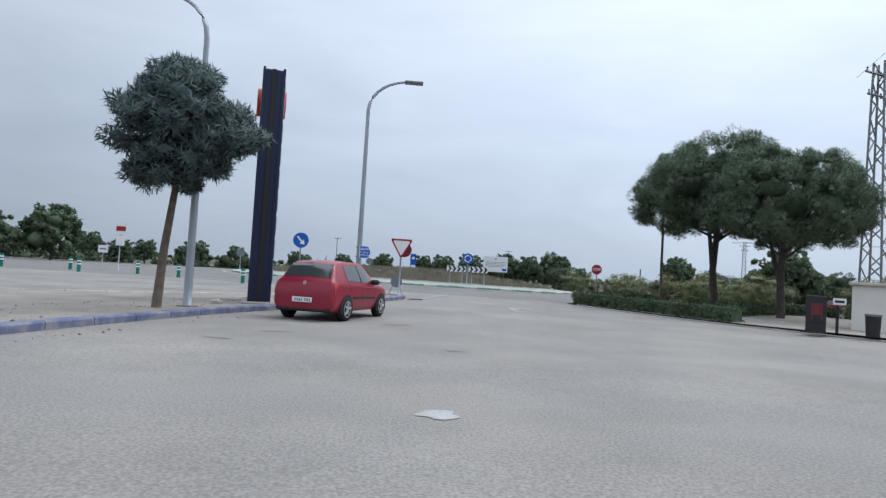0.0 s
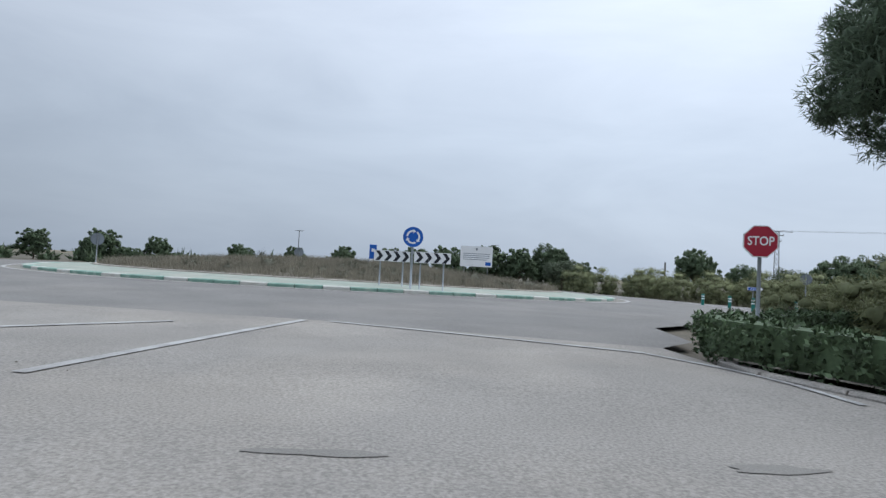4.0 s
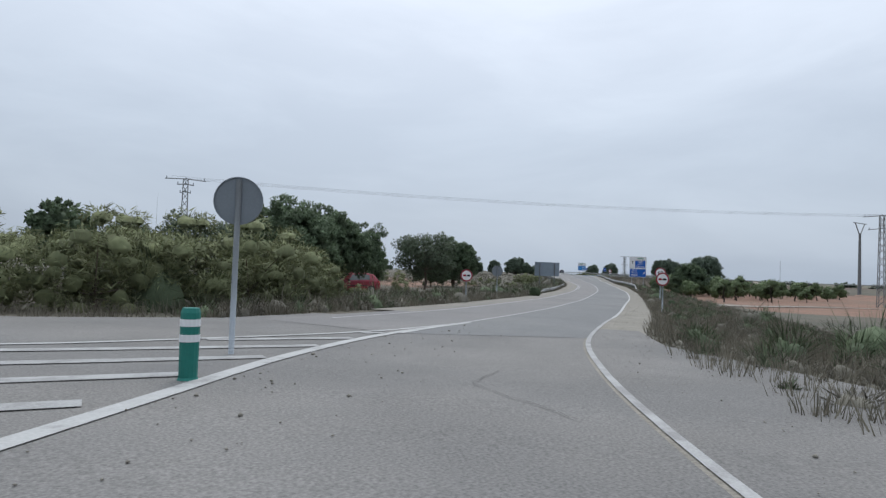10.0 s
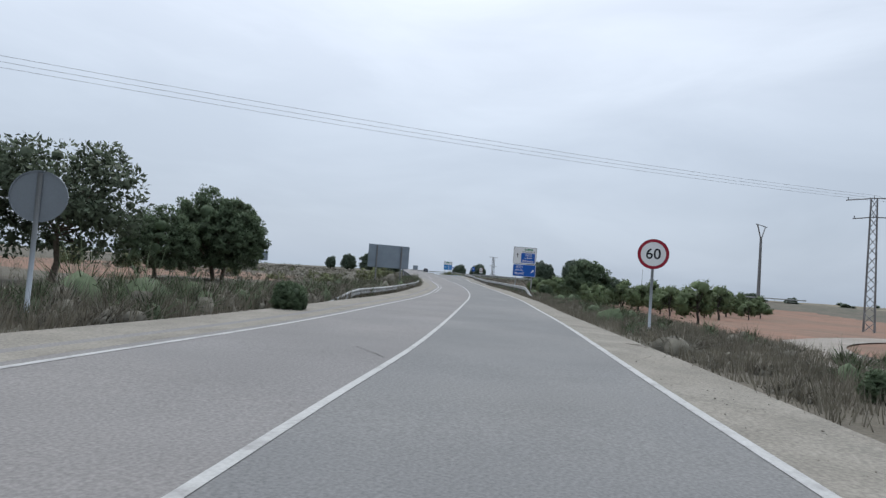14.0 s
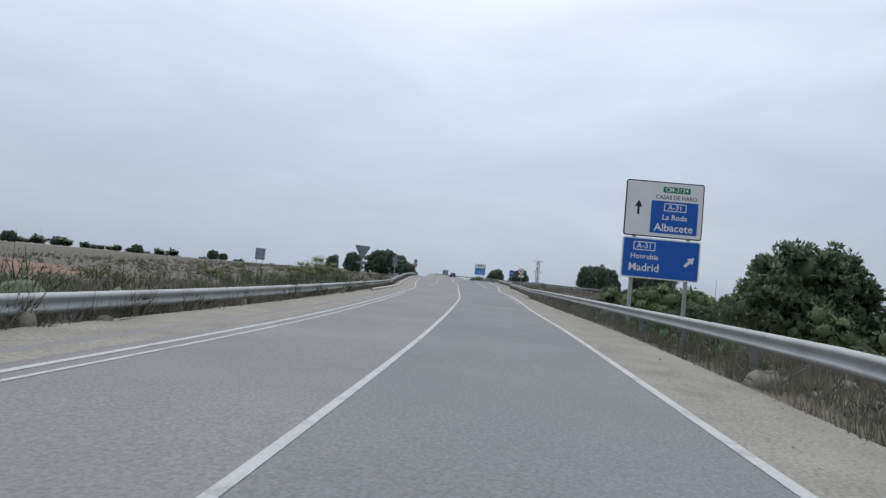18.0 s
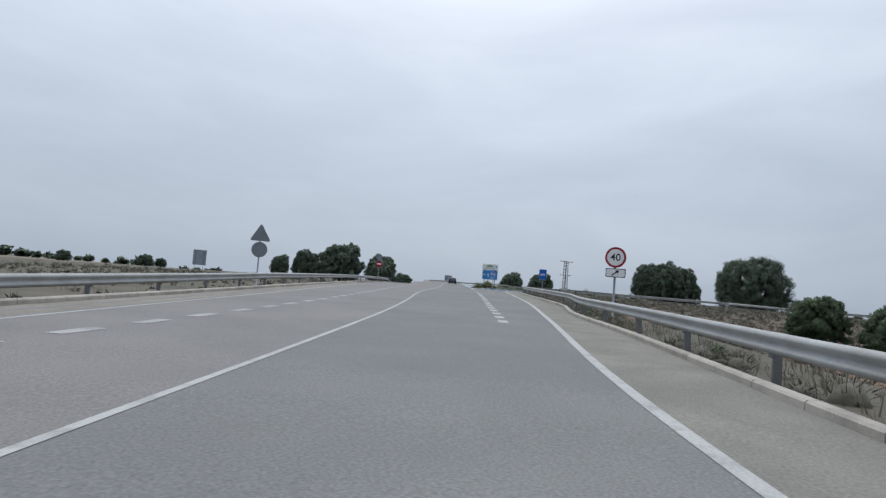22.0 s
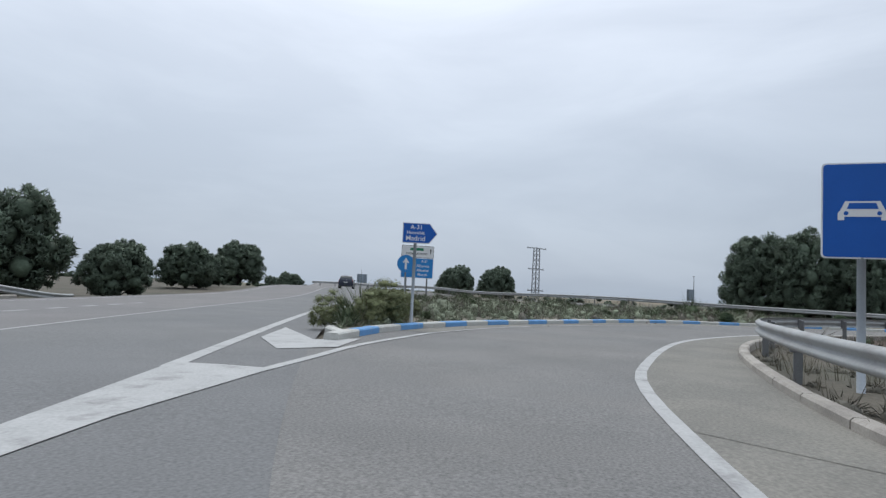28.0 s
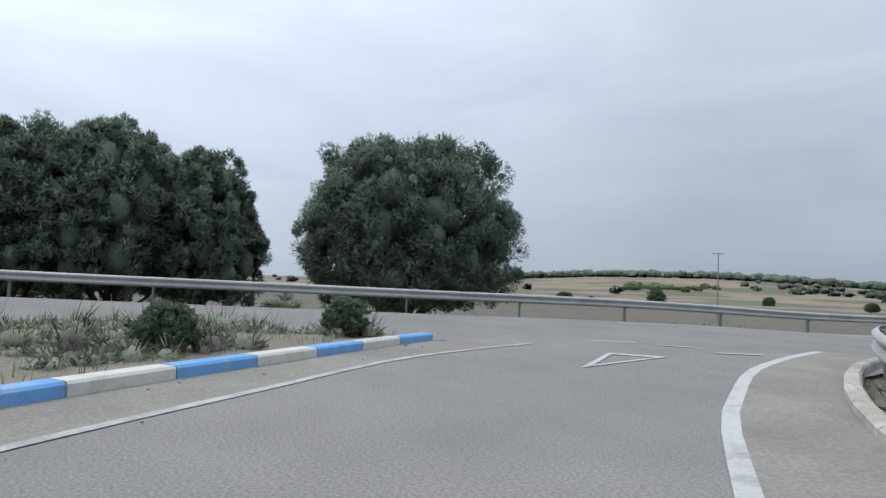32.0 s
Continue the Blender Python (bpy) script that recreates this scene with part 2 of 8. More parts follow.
def letter_part(text, size, x, z, material, parent, y=-0.022, align="CENTER", squeeze=1.0):
    me = letters(text, size, x, z, y, align, squeeze)
    me.materials.clear()
    me.materials.append(material)
    return part("lettering", me, material, parent)


def spline(pts, step=1.0):
    """Points every step metres along a smooth line through pts."""
    p = [Vector((a[0], a[1], 0)) for a in pts]
    p = [2 * p[0] - p[1]] + p + [2 * p[-1] - p[-2]]
    fine = []
    for i in range(1, len(p) - 2):
        a, b, c, d = p[i - 1:i + 3]
        k = max(4, int((c - b).length / step * 2))
        for j in range(k):
            t = j / k
            fine.append(0.5 * ((2 * b) + (c - a) * t + (2 * a - 5 * b + 4 * c - d) * t * t + (3 * b - a - 3 * c + d) * t ** 3))
    fine.append(p[-2])
    q = np.array([(v.x, v.y) for v in fine])
    s = np.r_[0, np.cumsum(np.hypot(*np.diff(q, axis=0).T))]
    k = max(2, int(round(s[-1] / step)) + 1)
    at = np.linspace(0, s[-1], k)
    return np.c_[np.interp(at, s, q[:, 0]), np.interp(at, s, q[:, 1])]


def offset(line, d):
    """The line moved d metres to its right."""
    t = np.gradient(line, axis=0)
    t /= np.hypot(t[:, 0], t[:, 1])[:, None]
    return line + d * np.c_[t[:, 1], -t[:, 0]]

# ---- lie of the land ----
# heights of the roadway along the drive
HEIGHTS = [(0, 0, -.13), (.6, 5.2, -.15), (2, 15.2, -.2), (2.3, 17.8, -.21), (3.2, 30.2, -.11), (4.7, 34.7, -.1), (8, 39.9, -.11),
           (12.2, 44.3, -.19), (17.5, 48.8, -.31), (24.9, 53.5, -.46), (33.2, 57.7, -.65), (41.9, 61.4, -.87), (51.2, 65.3, -1.06),
           (61.3, 69.1, -1.18), (73, 73.4, -1.27), (85.3, 78, -1.31), (98.1, 83.4, -1.21), (111.8, 89.6, -1.15), (125.8, 95.9, -1.04),
           (138.8, 102.1, -.91), (151.1, 108.2, -.78), (163.4, 114.3, -.62), (175.6, 120, -.37), (187.8, 125.8, -.11), (198, 131.2, .1), (208.4, 136.7, .33)]
HEIGHTS += [(217.6, 140.9, .44), (226.4, 143.7, .58), (234.7, 144.9, .65), (242.8, 143.6, .65), (250.7, 139.9, .64), (254, 137.7, .65),
            (5, 42.7, .06), (1.8, 42.2, .06), (-2, 42.3, .05), (-6, 43.5, .05), (8, 45, .02), (10.5, 48, -.05), (12.5, 52, -.12), (13.5, 57, -.2), (14, 63, -.3), (-12, 48, .05),
            (-3, 59, .1), (-20, 60, .1), (294, 185, 1.4), (280, 160, .9), (272, 128, .6), (262, 105, .3), (255, 85, 0), (300, 190, 1.6), (350, 219, 2.7), (420, 258, 3.2)]
_h = np.array(HEIGHTS, float)
_run = _h[:32]
_dense = [_run[i] + (_run[i + 1] - _run[i]) * k / 6 for i in range(31) for k in range(6)] + [_run[31]]
_h = np.vstack([_dense, _h[32:]])


def grade(x, y):
    """Height of the roadway and its surroundings."""
    x, y = np.asarray(x, float), np.asarray(y, float)
    flat = np.c_[x.ravel(), y.ravel()]
    out = np.empty(len(flat))
    for i in range(0, len(flat), 20000):
        q = flat[i:i + 20000]
        d2 = (q[:, :1] - _h[:, 0]) ** 2 + (q[:, 1:] - _h[:, 1]) ** 2
        w = 1 / (d2 + 9) ** 2
        out[i:i + 20000] = (w * _h[:, 2]).sum(1) / w.sum(1)
    return out.reshape(x.shape)


def g1(x, y):
    return float(grade([x], [y])[0])


# lines of the main road, from the roundabout over the rise
RIGHT_LINE = spline([(18, 45.6), (20.7, 48.5), (23.3, 50.8), (26.1, 52.8), (29.4, 54.8), (33.6, 56.9), (40.3, 59.4), (46, 61.3), (52.2, 63.5), (62.9, 67.4), (77.6, 72.7),
                     (94.6, 79.5), (106, 84.65), (120.2, 91.18), (131, 96.45), (140.2, 100.75), (152.8, 106.85), (164.45, 113.0), (176.1, 118.4), (190, 125), (203, 131.7), (216.25, 138.5), (221.97, 141.0),
                     (228.95, 143.15), (233.2, 143.6), (239, 143.4), (243.6, 142.3), (246.5, 141.2), (250.4, 139.25), (254.3, 136.05), (256.5, 133.25), (257.8, 131.1), (259.4, 127.7), (260.6, 122.6), (260.4, 117), (258.4, 110)])
CENTRE_LINE = spline([(31, 60), (35.9, 61.7), (41, 63.4), (50.3, 66.6), (59.8, 70), (67.1, 72.6), (83.8, 79.1), (92, 82.3), (101, 86.1), (115.3, 92.6), (133.5, 101.5), (144, 107.05),
                      (159.5, 115.4), (172, 122.1), (181.2, 127.35), (187.8, 131.3), (196, 135.9), (212, 144.35), (221, 149.6), (250, 166.8), (300, 195.8), (420, 265)])
LEFT_LINE = spline([(29, 63.2), (33, 64.3), (41, 66.7), (50.3, 70), (59.4, 73.2), (67.1, 75.8), (79, 80.4), (91, 84.9), (104.2, 90.7), (117.1, 96.7), (136.8, 107.2), (149.1, 114),
                    (162.3, 122.3), (174.85, 129.8), (194.05, 141.3), (215.7, 153.85), (227.8, 160.8), (250, 173.4), (300, 202.6), (420, 272)])
GORE_RIGHT = spline([(190, 125), (203, 131.7), (214, 137.4), (219, 140.3), (225.2, 145.2), (231, 149.2), (237.5, 153.2), (250, 160.6), (300, 189.8), (420, 259)])
RAMP_LEFT = spline([(219, 142), (225, 147.2), (231.9, 149.3), (235.6, 149.9), (240, 149.5), (244.6, 148.3), (248, 147.4), (251.3, 146.3), (256, 143.2), (260.2, 137.9), (262.1, 135), (264, 132), (265.4, 129.4)])
KERB_RIGHT = spline([(150, 104), (162, 109.7), (173, 115), (181.4, 119.4), (190, 123), (201.5, 129.1), (209, 133.2), (216, 136.7), (222, 139.3), (228, 141.2), (233, 141.9), (237.2, 142), (241, 141.5),
                     (244.3, 140.5), (247.7, 138.9), (250.4, 137.45), (252.5, 135.9), (254.6, 133.8), (256.4, 131.2), (257.7, 128.6), (258.7, 125.6), (259, 121), (257.4, 113), (253.4, 101)])
SLIP_DIR = np.array((-0.36, -0.933))
SLIP_RAIL = np.array([(272.9, 130.3) - SLIP_DIR * 75, (272.9, 130.3) - SLIP_DIR * 30, (272.9, 130.3), (268.7, 119.6), (266.4, 113), (262.5, 102), (255, 84), (240, 50)])
SLIP_RAIL = spline(SLIP_RAIL)
SHOULDER = spline([(18.6, 44.6), (21.6, 47.2), (27.5, 51.9), (35.4, 56.2), (44, 59.1), (54, 62.6), (61.5, 65.4), (71.3, 69), (93, 77.5), (103, 81.8), (122, 90), (140, 98.9), (150, 103.7)])
ROUND = (-3.0, 59.0)


def side_of(line, x, y):
    """For points: distance along a line and to its right."""
    pts = np.c_[np.ravel(x), np.ravel(y)]
    seg, a = np.diff(line, axis=0), line[:-1]
    ln = np.hypot(seg[:, 0], seg[:, 1])
    s0 = np.r_[0, np.cumsum(ln)][:-1]
    along, lat = np.empty(len(pts)), np.empty(len(pts))
    for i in range(0, len(pts), 4000):
        q = pts[i:i + 4000, None, :] - a[None]
        k = np.clip((q * seg).sum(2) / ln ** 2, 0, 1)
        d = q - k[..., None] * seg
        dist = np.hypot(d[..., 0], d[..., 1])
        j = dist.argmin(1)
        r = np.arange(len(j))
        sign = np.sign(q[r, j, 0] * seg[j, 1] - q[r, j, 1] * seg[j, 0])
        along[i:i + 4000], lat[i:i + 4000] = s0[j] + k[r, j] * ln[j], dist[r, j] * np.where(sign == 0, 1, sign)
    return along.reshape(np.shape(x)), lat.reshape(np.shape(x))


def step01(t):
    t = np.clip(t, 0, 1)
    return t * t * (3 - 2 * t)


def inside(poly, x, y):
    x, y = np.asarray(x, float), np.asarray(y, float)
    r = np.zeros(x.shape, bool)
    for (x0, y0), (x1, y1) in zip(poly, poly[1:] + poly[:1]):
        hit = ((y0 > y) != (y1 > y)) & (x < (x1 - x0) * (y - y0) / (y1 - y0 + 1e-12) + x0)
        r ^= hit
    return r


coarse_right = RIGHT_LINE[::4]
slip_c = SLIP_RAIL[::4]


def land(x, y):
    """Height of the open ground: level with the roads, lower beside the raised road, with far hills."""
    z = grade(x, y) - 0.07
    _, lat = side_of(coarse_right, x, y)
    depth = np.interp(x, [60, 85, 100, 125, 142, 178, 196, 206, 220, 240, 262], [0.1, 0.4, 0.6, 1.2, 1.45, 1.8, 1.6, 1.15, 0.5, 0.25, 0.2])
    z = z - depth * step01((lat - 3.6) / 9) * (lat > 0)
    left = np.interp(x, [60, 110, 170, 215], [0.05, 0.6, 1.0, 0.5])
    z = z - left * step01((-lat - 9.5) / 8) * (lat < 0)
    _, ls = side_of(slip_c, x, y)
    z = z - 3.2 * step01((-ls - 1.6) / 16) * (ls < 0) * (x > 235)
    d = np.hypot(x - 120, y - 80)
    z = z + 0.5 * np.sin(x / 61.0) * np.sin(y / 47.0) * step01((d - 200) / 200)
    a = np.degrees(np.arctan2(x - 254, y - 138))
    rise = np.exp(-((a - 148) / 34.0) ** 2)
    z = z + rise * (25 * step01((d - 380) / 900)) * (1 + 0.2 * np.sin(a / 7.0))
    z = z + 5.0 * step01((d - 700) / 900) * (0.5 + 0.5 * np.sin(a / 11.0 + 1.0))
    return z


def axis_points(lo, hi, step, far):
    core = list(np.arange(lo, hi + step / 2, step))
    s, p = step, core[-1]
    while p < far:
        s *= 1.22
        p += s
        core.append(p)
    s, p = step, core[0]
    while p > -far:
        s *= 1.22
        p -= s
        core.insert(0, p)
    return np.array(core)


def quads(xs, ys, zfun):
    gx, gy = np.meshgrid(xs, ys)
    gz = zfun(gx, gy)
    co = np.c_[gx.ravel(), gy.ravel(), gz.ravel()]
    nx, ny = len(xs), len(ys)
    i = (np.arange(ny - 1)[:, None] * nx + np.arange(nx - 1)[None]).ravel()
    return co, np.c_[i, i + 1, i + nx + 1, i + nx]


def fast_mesh(name, co, faces, mats, idx=None, smooth=True):
    me = bpy.data.meshes.new(name)
    co, faces = np.asarray(co, np.float32), np.asarray(faces, np.int32)
    k = faces.shape[1]
    me.vertices.add(len(co))
    me.vertices.foreach_set("co", co.ravel())
    me.loops.add(faces.size)
    me.loops.foreach_set("vertex_index", faces.ravel())
    me.polygons.add(len(faces))
    me.polygons.foreach_set("loop_start", np.arange(0, faces.size, k, dtype=np.int32))
    me.polygons.foreach_set("loop_total", np.full(len(faces), k, np.int32))
    for m in mats:
        me.materials.append(m)
    if idx is not None:
        me.polygons.foreach_set("material_index", np.asarray(idx, np.int32))
    if smooth:
        me.polygons.foreach_set("use_smooth", np.ones(len(faces), bool))
    me.update(calc_edges=True)
    me.validate()
    return me


def fill(outline, lift, material, name, step=1.2, holes=()):
    """A draped surface inside an outline."""
    from mathutils.geometry import delaunay_2d_cdt
    outline = [Vector((float(p[0]), float(p[1]))) for p in outline]
    xs, ys = [p.x for p in outline], [p.y for p in outline]
    gx, gy = np.meshgrid(np.arange(min(xs), max(xs), step), np.arange(min(ys), max(ys), step))
    keep = inside([(p.x, p.y) for p in outline], gx, gy)
    pts = outline + [Vector((a, b)) for a, b in zip(gx[keep], gy[keep])]
    k = len(outline)
    res = delaunay_2d_cdt(pts, [], [list(range(k))], 1, 1e-4)
    v, f = res[0], res[2]
    x, y = np.array([p.x for p in v]), np.array([p.y for p in v])
    z = grade(x, y) + (lift(x, y) if callable(lift) else lift)
    me = bpy.data.meshes.new(name)
    me.from_pydata(list(zip(x, y, z)), [], [tuple(q) for q in f])
    me.materials.append(material)
    up = me.polygons[0].normal.z
    if up < 0:
        me.flip_normals()
    return me


def strip(a, b, lift, material, name, cross=3, lift_b=None):
    """A draped surface between two lines of as many points each."""
    n = len(a)
    lift_b = lift if lift_b is None else lift_b
    rows = [a + (b - a) * j / cross for j in range(cross + 1)]
    co = []
    for j, r in enumerate(rows):
        co.append(np.c_[r, grade(r[:, 0], r[:, 1]) + lift + (lift_b - lift) * j / cross])
    co = np.vstack(co)
    i = (np.arange(cross)[:, None] * n + np.arange(n - 1)[None]).ravel()
    f = np.c_[i + n, i + n + 1, i + 1, i]
    me = fast_mesh(name, co, f, [material], smooth=True)
    if me.polygons[0].normal.z < 0:
        me.flip_normals()
    return me


def resample(line, n):
    s = np.r_[0, np.cumsum(np.hypot(*np.diff(line, axis=0).T))]
    at = np.linspace(0, s[-1], n)
    return np.c_[np.interp(at, s, line[:, 0]), np.interp(at, s, line[:, 1])]


def cut(line, x0, x1):
    """The stretch of a line whose x lies between two values (before it turns back)."""
    i0 = int(np.argmax(line[:, 0] >= x0))
    over = np.nonzero(line[i0:, 0] > x1)[0]
    return line[i0:i0 + over[0] if len(over) else len(line)]

# ---- materials ----
ASPHALT_OLD = mat("asphalt_old", (0.225, 0.213, 0.198), 0.9, var=0.14, scale=0.45, fine=40, fine_var=0.3, bump=0.4, bump_scale=60, tint=(0.275, 0.255, 0.23), tint_scale=0.3, tint_amount=0.7)
ASPHALT_ROUND = mat("asphalt_roundabout", (0.168, 0.163, 0.157), 0.88, var=0.12, scale=0.5, fine=40, fine_var=0.32, bump=0.4, bump_scale=60, tint=(0.2, 0.191, 0.18), tint_scale=0.22, tint_amount=0.7)
ASPHALT_NEW = mat("asphalt_road", (0.162, 0.163, 0.163), 0.85, var=0.08, scale=0.5, fine=34, fine_var=0.24, bump=0.3, bump_scale=50, tint=(0.195, 0.193, 0.187), tint_scale=0.14, tint_amount=0.6)
ASPHALT_FAR_LANE = mat("asphalt_far_lane", (0.187, 0.18, 0.177), 0.87, var=0.09, scale=0.5, fine=34, fine_var=0.24, bump=0.3, bump_scale=50, tint=(0.215, 0.203, 0.195), tint_scale=0.16, tint_amount=0.6)
ASPHALT_RAMP = mat("asphalt_ramp", (0.172, 0.169, 0.164), 0.88, var=0.1, scale=0.6, fine=40, fine_var=0.32, bump=0.35, bump_scale=60, tint=(0.203, 0.195, 0.184), tint_scale=0.25, tint_amount=0.6)
PATCH = mat("asphalt_patch", (0.185, 0.177, 0.166), 0.9, var=0.12, scale=1.5, fine=60, fine_var=0.18, bump=0.3)
CRACK = mat("crack", (0.1, 0.097, 0.092), 0.95, var=0.2)
PAINT = mat("road_paint", (0.4, 0.4, 0.392), 0.75, var=0.08, scale=2.0, fine=30, fine_var=0.12, tint=(0.24, 0.235, 0.23), tint_scale=2.6, tint_amount=0.75, tint_lo=0.52, tint_hi=0.68)
PAINT_WORN = mat("road_paint_worn", (0.36, 0.36, 0.355), 0.8, var=0.1, fine_var=0.15, tint=(0.23, 0.225, 0.22), tint_scale=2.2, tint_amount=0.75, tint_lo=0.42, tint_hi=0.6)
SAND = mat("sandy_shoulder", (0.238, 0.221, 0.19), 0.95, var=0.16, scale=1.1, fine=24, fine_var=0.28, bump=0.45, bump_scale=35, tint=(0.2, 0.184, 0.157), tint_scale=0.5, tint_amount=0.7)
DUST = mat("dusty_asphalt", (0.196, 0.188, 0.168), 0.93, var=0.12, scale=0.8, fine=30, fine_var=0.22, bump=0.3, bump_scale=45, tint=(0.222, 0.21, 0.183), tint_scale=0.4, tint_amount=0.7)
CONCRETE = mat("concrete_kerb", (0.4, 0.37, 0.33), 0.9, var=0.15, scale=2, fine=40, fine_var=0.12, bump=0.3, tint=(0.24, 0.22, 0.2), tint_scale=1.2, tint_amount=0.6, obj_var=0.08)
KERB_WHITE = mat("kerb_white", (0.5, 0.5, 0.47), 0.8, var=0.12, scale=3, fine_var=0.1, tint=(0.35, 0.33, 0.3), tint_scale=3, tint_amount=0.7, tint_lo=0.5, tint_hi=0.64)
KERB_BLUE = mat("kerb_blue", (0.13, 0.3, 0.56), 0.75, var=0.12, scale=3, fine_var=0.1, tint=(0.3, 0.33, 0.38), tint_scale=4, tint_amount=0.7, tint_lo=0.55, tint_hi=0.66)
KERB_DULL_BLUE = mat("kerb_dull_blue", (0.13, 0.15, 0.24), 0.85, var=0.15, scale=3, fine_var=0.12, tint=(0.27, 0.26, 0.26), tint_scale=3, tint_amount=0.7)
KERB_GREEN = mat("kerb_green", (0.17, 0.29, 0.24), 0.8, var=0.15, scale=3, fine_var=0.1, tint=(0.3, 0.36, 0.32), tint_scale=3, tint_amount=0.6)
ISLE_SOIL = mat("island_dry_soil", (0.19, 0.175, 0.14), 0.95, var=0.2, scale=0.7, fine=14, fine_var=0.25, bump=0.6, bump_scale=20, tint=(0.16, 0.152, 0.122), tint_scale=0.4, tint_amount=0.8)
APRON = mat("apron_green", (0.27, 0.31, 0.27), 0.9, var=0.12, scale=1.2, fine_var=0.12, tint=(0.33, 0.325, 0.285), tint_scale=0.8, tint_amount=0.7, bump=0.2)
DIRT = mat("bare_dirt", (0.27, 0.245, 0.215), 0.95, var=0.15, scale=1.2, fine=30, fine_var=0.2, bump=0.5, bump_scale=30, tint=(0.22, 0.195, 0.165), tint_scale=0.7, tint_amount=0.7)
STRAW = mat("dry_ground", (0.115, 0.102, 0.08), 0.95, var=0.2, scale=0.5, fine=14, fine_var=0.25, bump=0.6, bump_scale=20, tint=(0.085, 0.086, 0.065), tint_scale=0.22, tint_amount=0.8)
REDSOIL = mat("red_soil", (0.22, 0.13, 0.092), 0.95, var=0.15, scale=0.4, fine=12, fine_var=0.2, bump=0.5, bump_scale=16, tint=(0.16, 0.115, 0.085), tint_scale=0.15, tint_amount=0.8)
STONY = mat("stony_field", (0.115, 0.082, 0.064), 0.95, var=0.2, scale=0.9, fine=6, fine_var=0.3, bump=0.6, bump_scale=10, tint=(0.09, 0.082, 0.062), tint_scale=0.6, tint_amount=0.7)
FIELD = mat("far_field", (0.2, 0.165, 0.12), 0.95, var=0.12, scale=0.03, fine=0.3, fine_var=0.12, tint=(0.09, 0.095, 0.065), tint_scale=0.009, tint_amount=0.9, tint_lo=0.47, tint_hi=0.54)
GALV = mat("galvanised_steel", (0.36, 0.37, 0.37), 0.68, 0.25, var=0.1, scale=1.5, fine=20, fine_var=0.08, tint=(0.3, 0.29, 0.28), tint_scale=1.0, tint_amount=0.6)
GALV_DARK = mat("weathered_steel", (0.2, 0.205, 0.21), 0.6, 0.5, var=0.15, scale=1.5, fine_var=0.1)
SIGN_BACK = mat("sign_back_grey", (0.2, 0.225, 0.25), 0.55, 0.4, var=0.1, scale=1.2, fine_var=0.05)
SIGN_WHITE = mat("sign_white", (0.72, 0.73, 0.74), 0.5, var=0.05, scale=1.5, fine_var=0.03)
SIGN_RED = mat("sign_red", (0.3, 0.016, 0.035), 0.5, var=0.08, scale=2, fine_var=0.03)
SIGN_BLUE = mat("sign_blue", (0.012, 0.1, 0.42), 0.5, var=0.06, scale=1.5, fine_var=0.03)
SIGN_CYAN = mat("sign_light_blue", (0.03, 0.22, 0.55), 0.5, var=0.06, scale=1.5, fine_var=0.03)
SIGN_BLACK = mat("sign_black", (0.02, 0.022, 0.028), 0.55, var=0.1, fine_var=0.04)
SIGN_GREEN = mat("sign_green", (0.02, 0.2, 0.1), 0.5, var=0.06, fine_var=0.03)
BOLLARD_GREEN = mat("bollard_green", (0.02, 0.17, 0.14), 0.55, var=0.1, scale=6, fine_var=0.05)
POLE_GREY = mat("pole_grey", (0.33, 0.36, 0.39), 0.5, 0.3, var=0.1, scale=2, fine_var=0.05)
TOTEM_NAVY = mat("totem_navy", (0.022, 0.03, 0.07), 0.5, var=0.15, scale=0.9, fine_var=0.06)
TOTEM_PANEL = mat("totem_panel", (0.3, 0.38, 0.5), 0.35, var=0.1, scale=1.5, fine_var=0.03)
ORANGE = mat("orange_red", (0.6, 0.08, 0.04), 0.5, var=0.08, fine_var=0.03)
YELLOW = mat("yellow_plastic", (0.65, 0.4, 0.04), 0.6, var=0.12, scale=5, fine_var=0.05)
IRON = mat("cast_iron", (0.05, 0.048, 0.045), 0.7, 0.5, var=0.2, scale=5)
WALL_WHITE = mat("white_render", (0.62, 0.6, 0.56), 0.85, var=0.1, scale=0.8, fine_var=0.06, bump=0.15)
BARK = mat("bark", (0.12, 0.095, 0.075), 0.95, var=0.25, scale=6, fine=50, fine_var=0.25, bump=0.7, bump_scale=25)
BARK_DARK = mat("bark_dark", (0.065, 0.055, 0.05), 0.95, var=0.25, scale=6, fine=50, fine_var=0.25, bump=0.7, bump_scale=25)
LEAF_CEDAR = mat("foliage_blue_green", (0.1, 0.14, 0.135), 0.7, var=0.25, scale=1.6, fine=9, fine_var=0.25, isl_var=0.25, trans=0.15)
LEAF_PINE = mat("foliage_pine", (0.118, 0.165, 0.105), 0.7, var=0.25, scale=1.2, fine=8, fine_var=0.25, isl_var=0.25, trans=0.25)
LEAF_DARK = mat("foliage_dark", (0.13, 0.172, 0.124), 0.7, var=0.3, scale=0.9, fine=6, fine_var=0.25, isl_var=0.25, trans=0.25)
LEAF_MID = mat("foliage_mid", (0.122, 0.17, 0.098), 0.65, var=0.28, scale=0.9, fine=6, fine_var=0.2, isl_var=0.25, trans=0.38)
LEAF_TAMARISK = mat("foliage_tamarisk", (0.2, 0.22, 0.115), 0.75, var=0.28, scale=0.7, fine=6, fine_var=0.2, isl_var=0.28, trans=0.25)
LEAF_OLIVE = mat("foliage_orchard", (0.11, 0.15, 0.07), 0.7, var=0.25, scale=0.8, fine=6, fine_var=0.2, isl_var=0.25, trans=0.25)
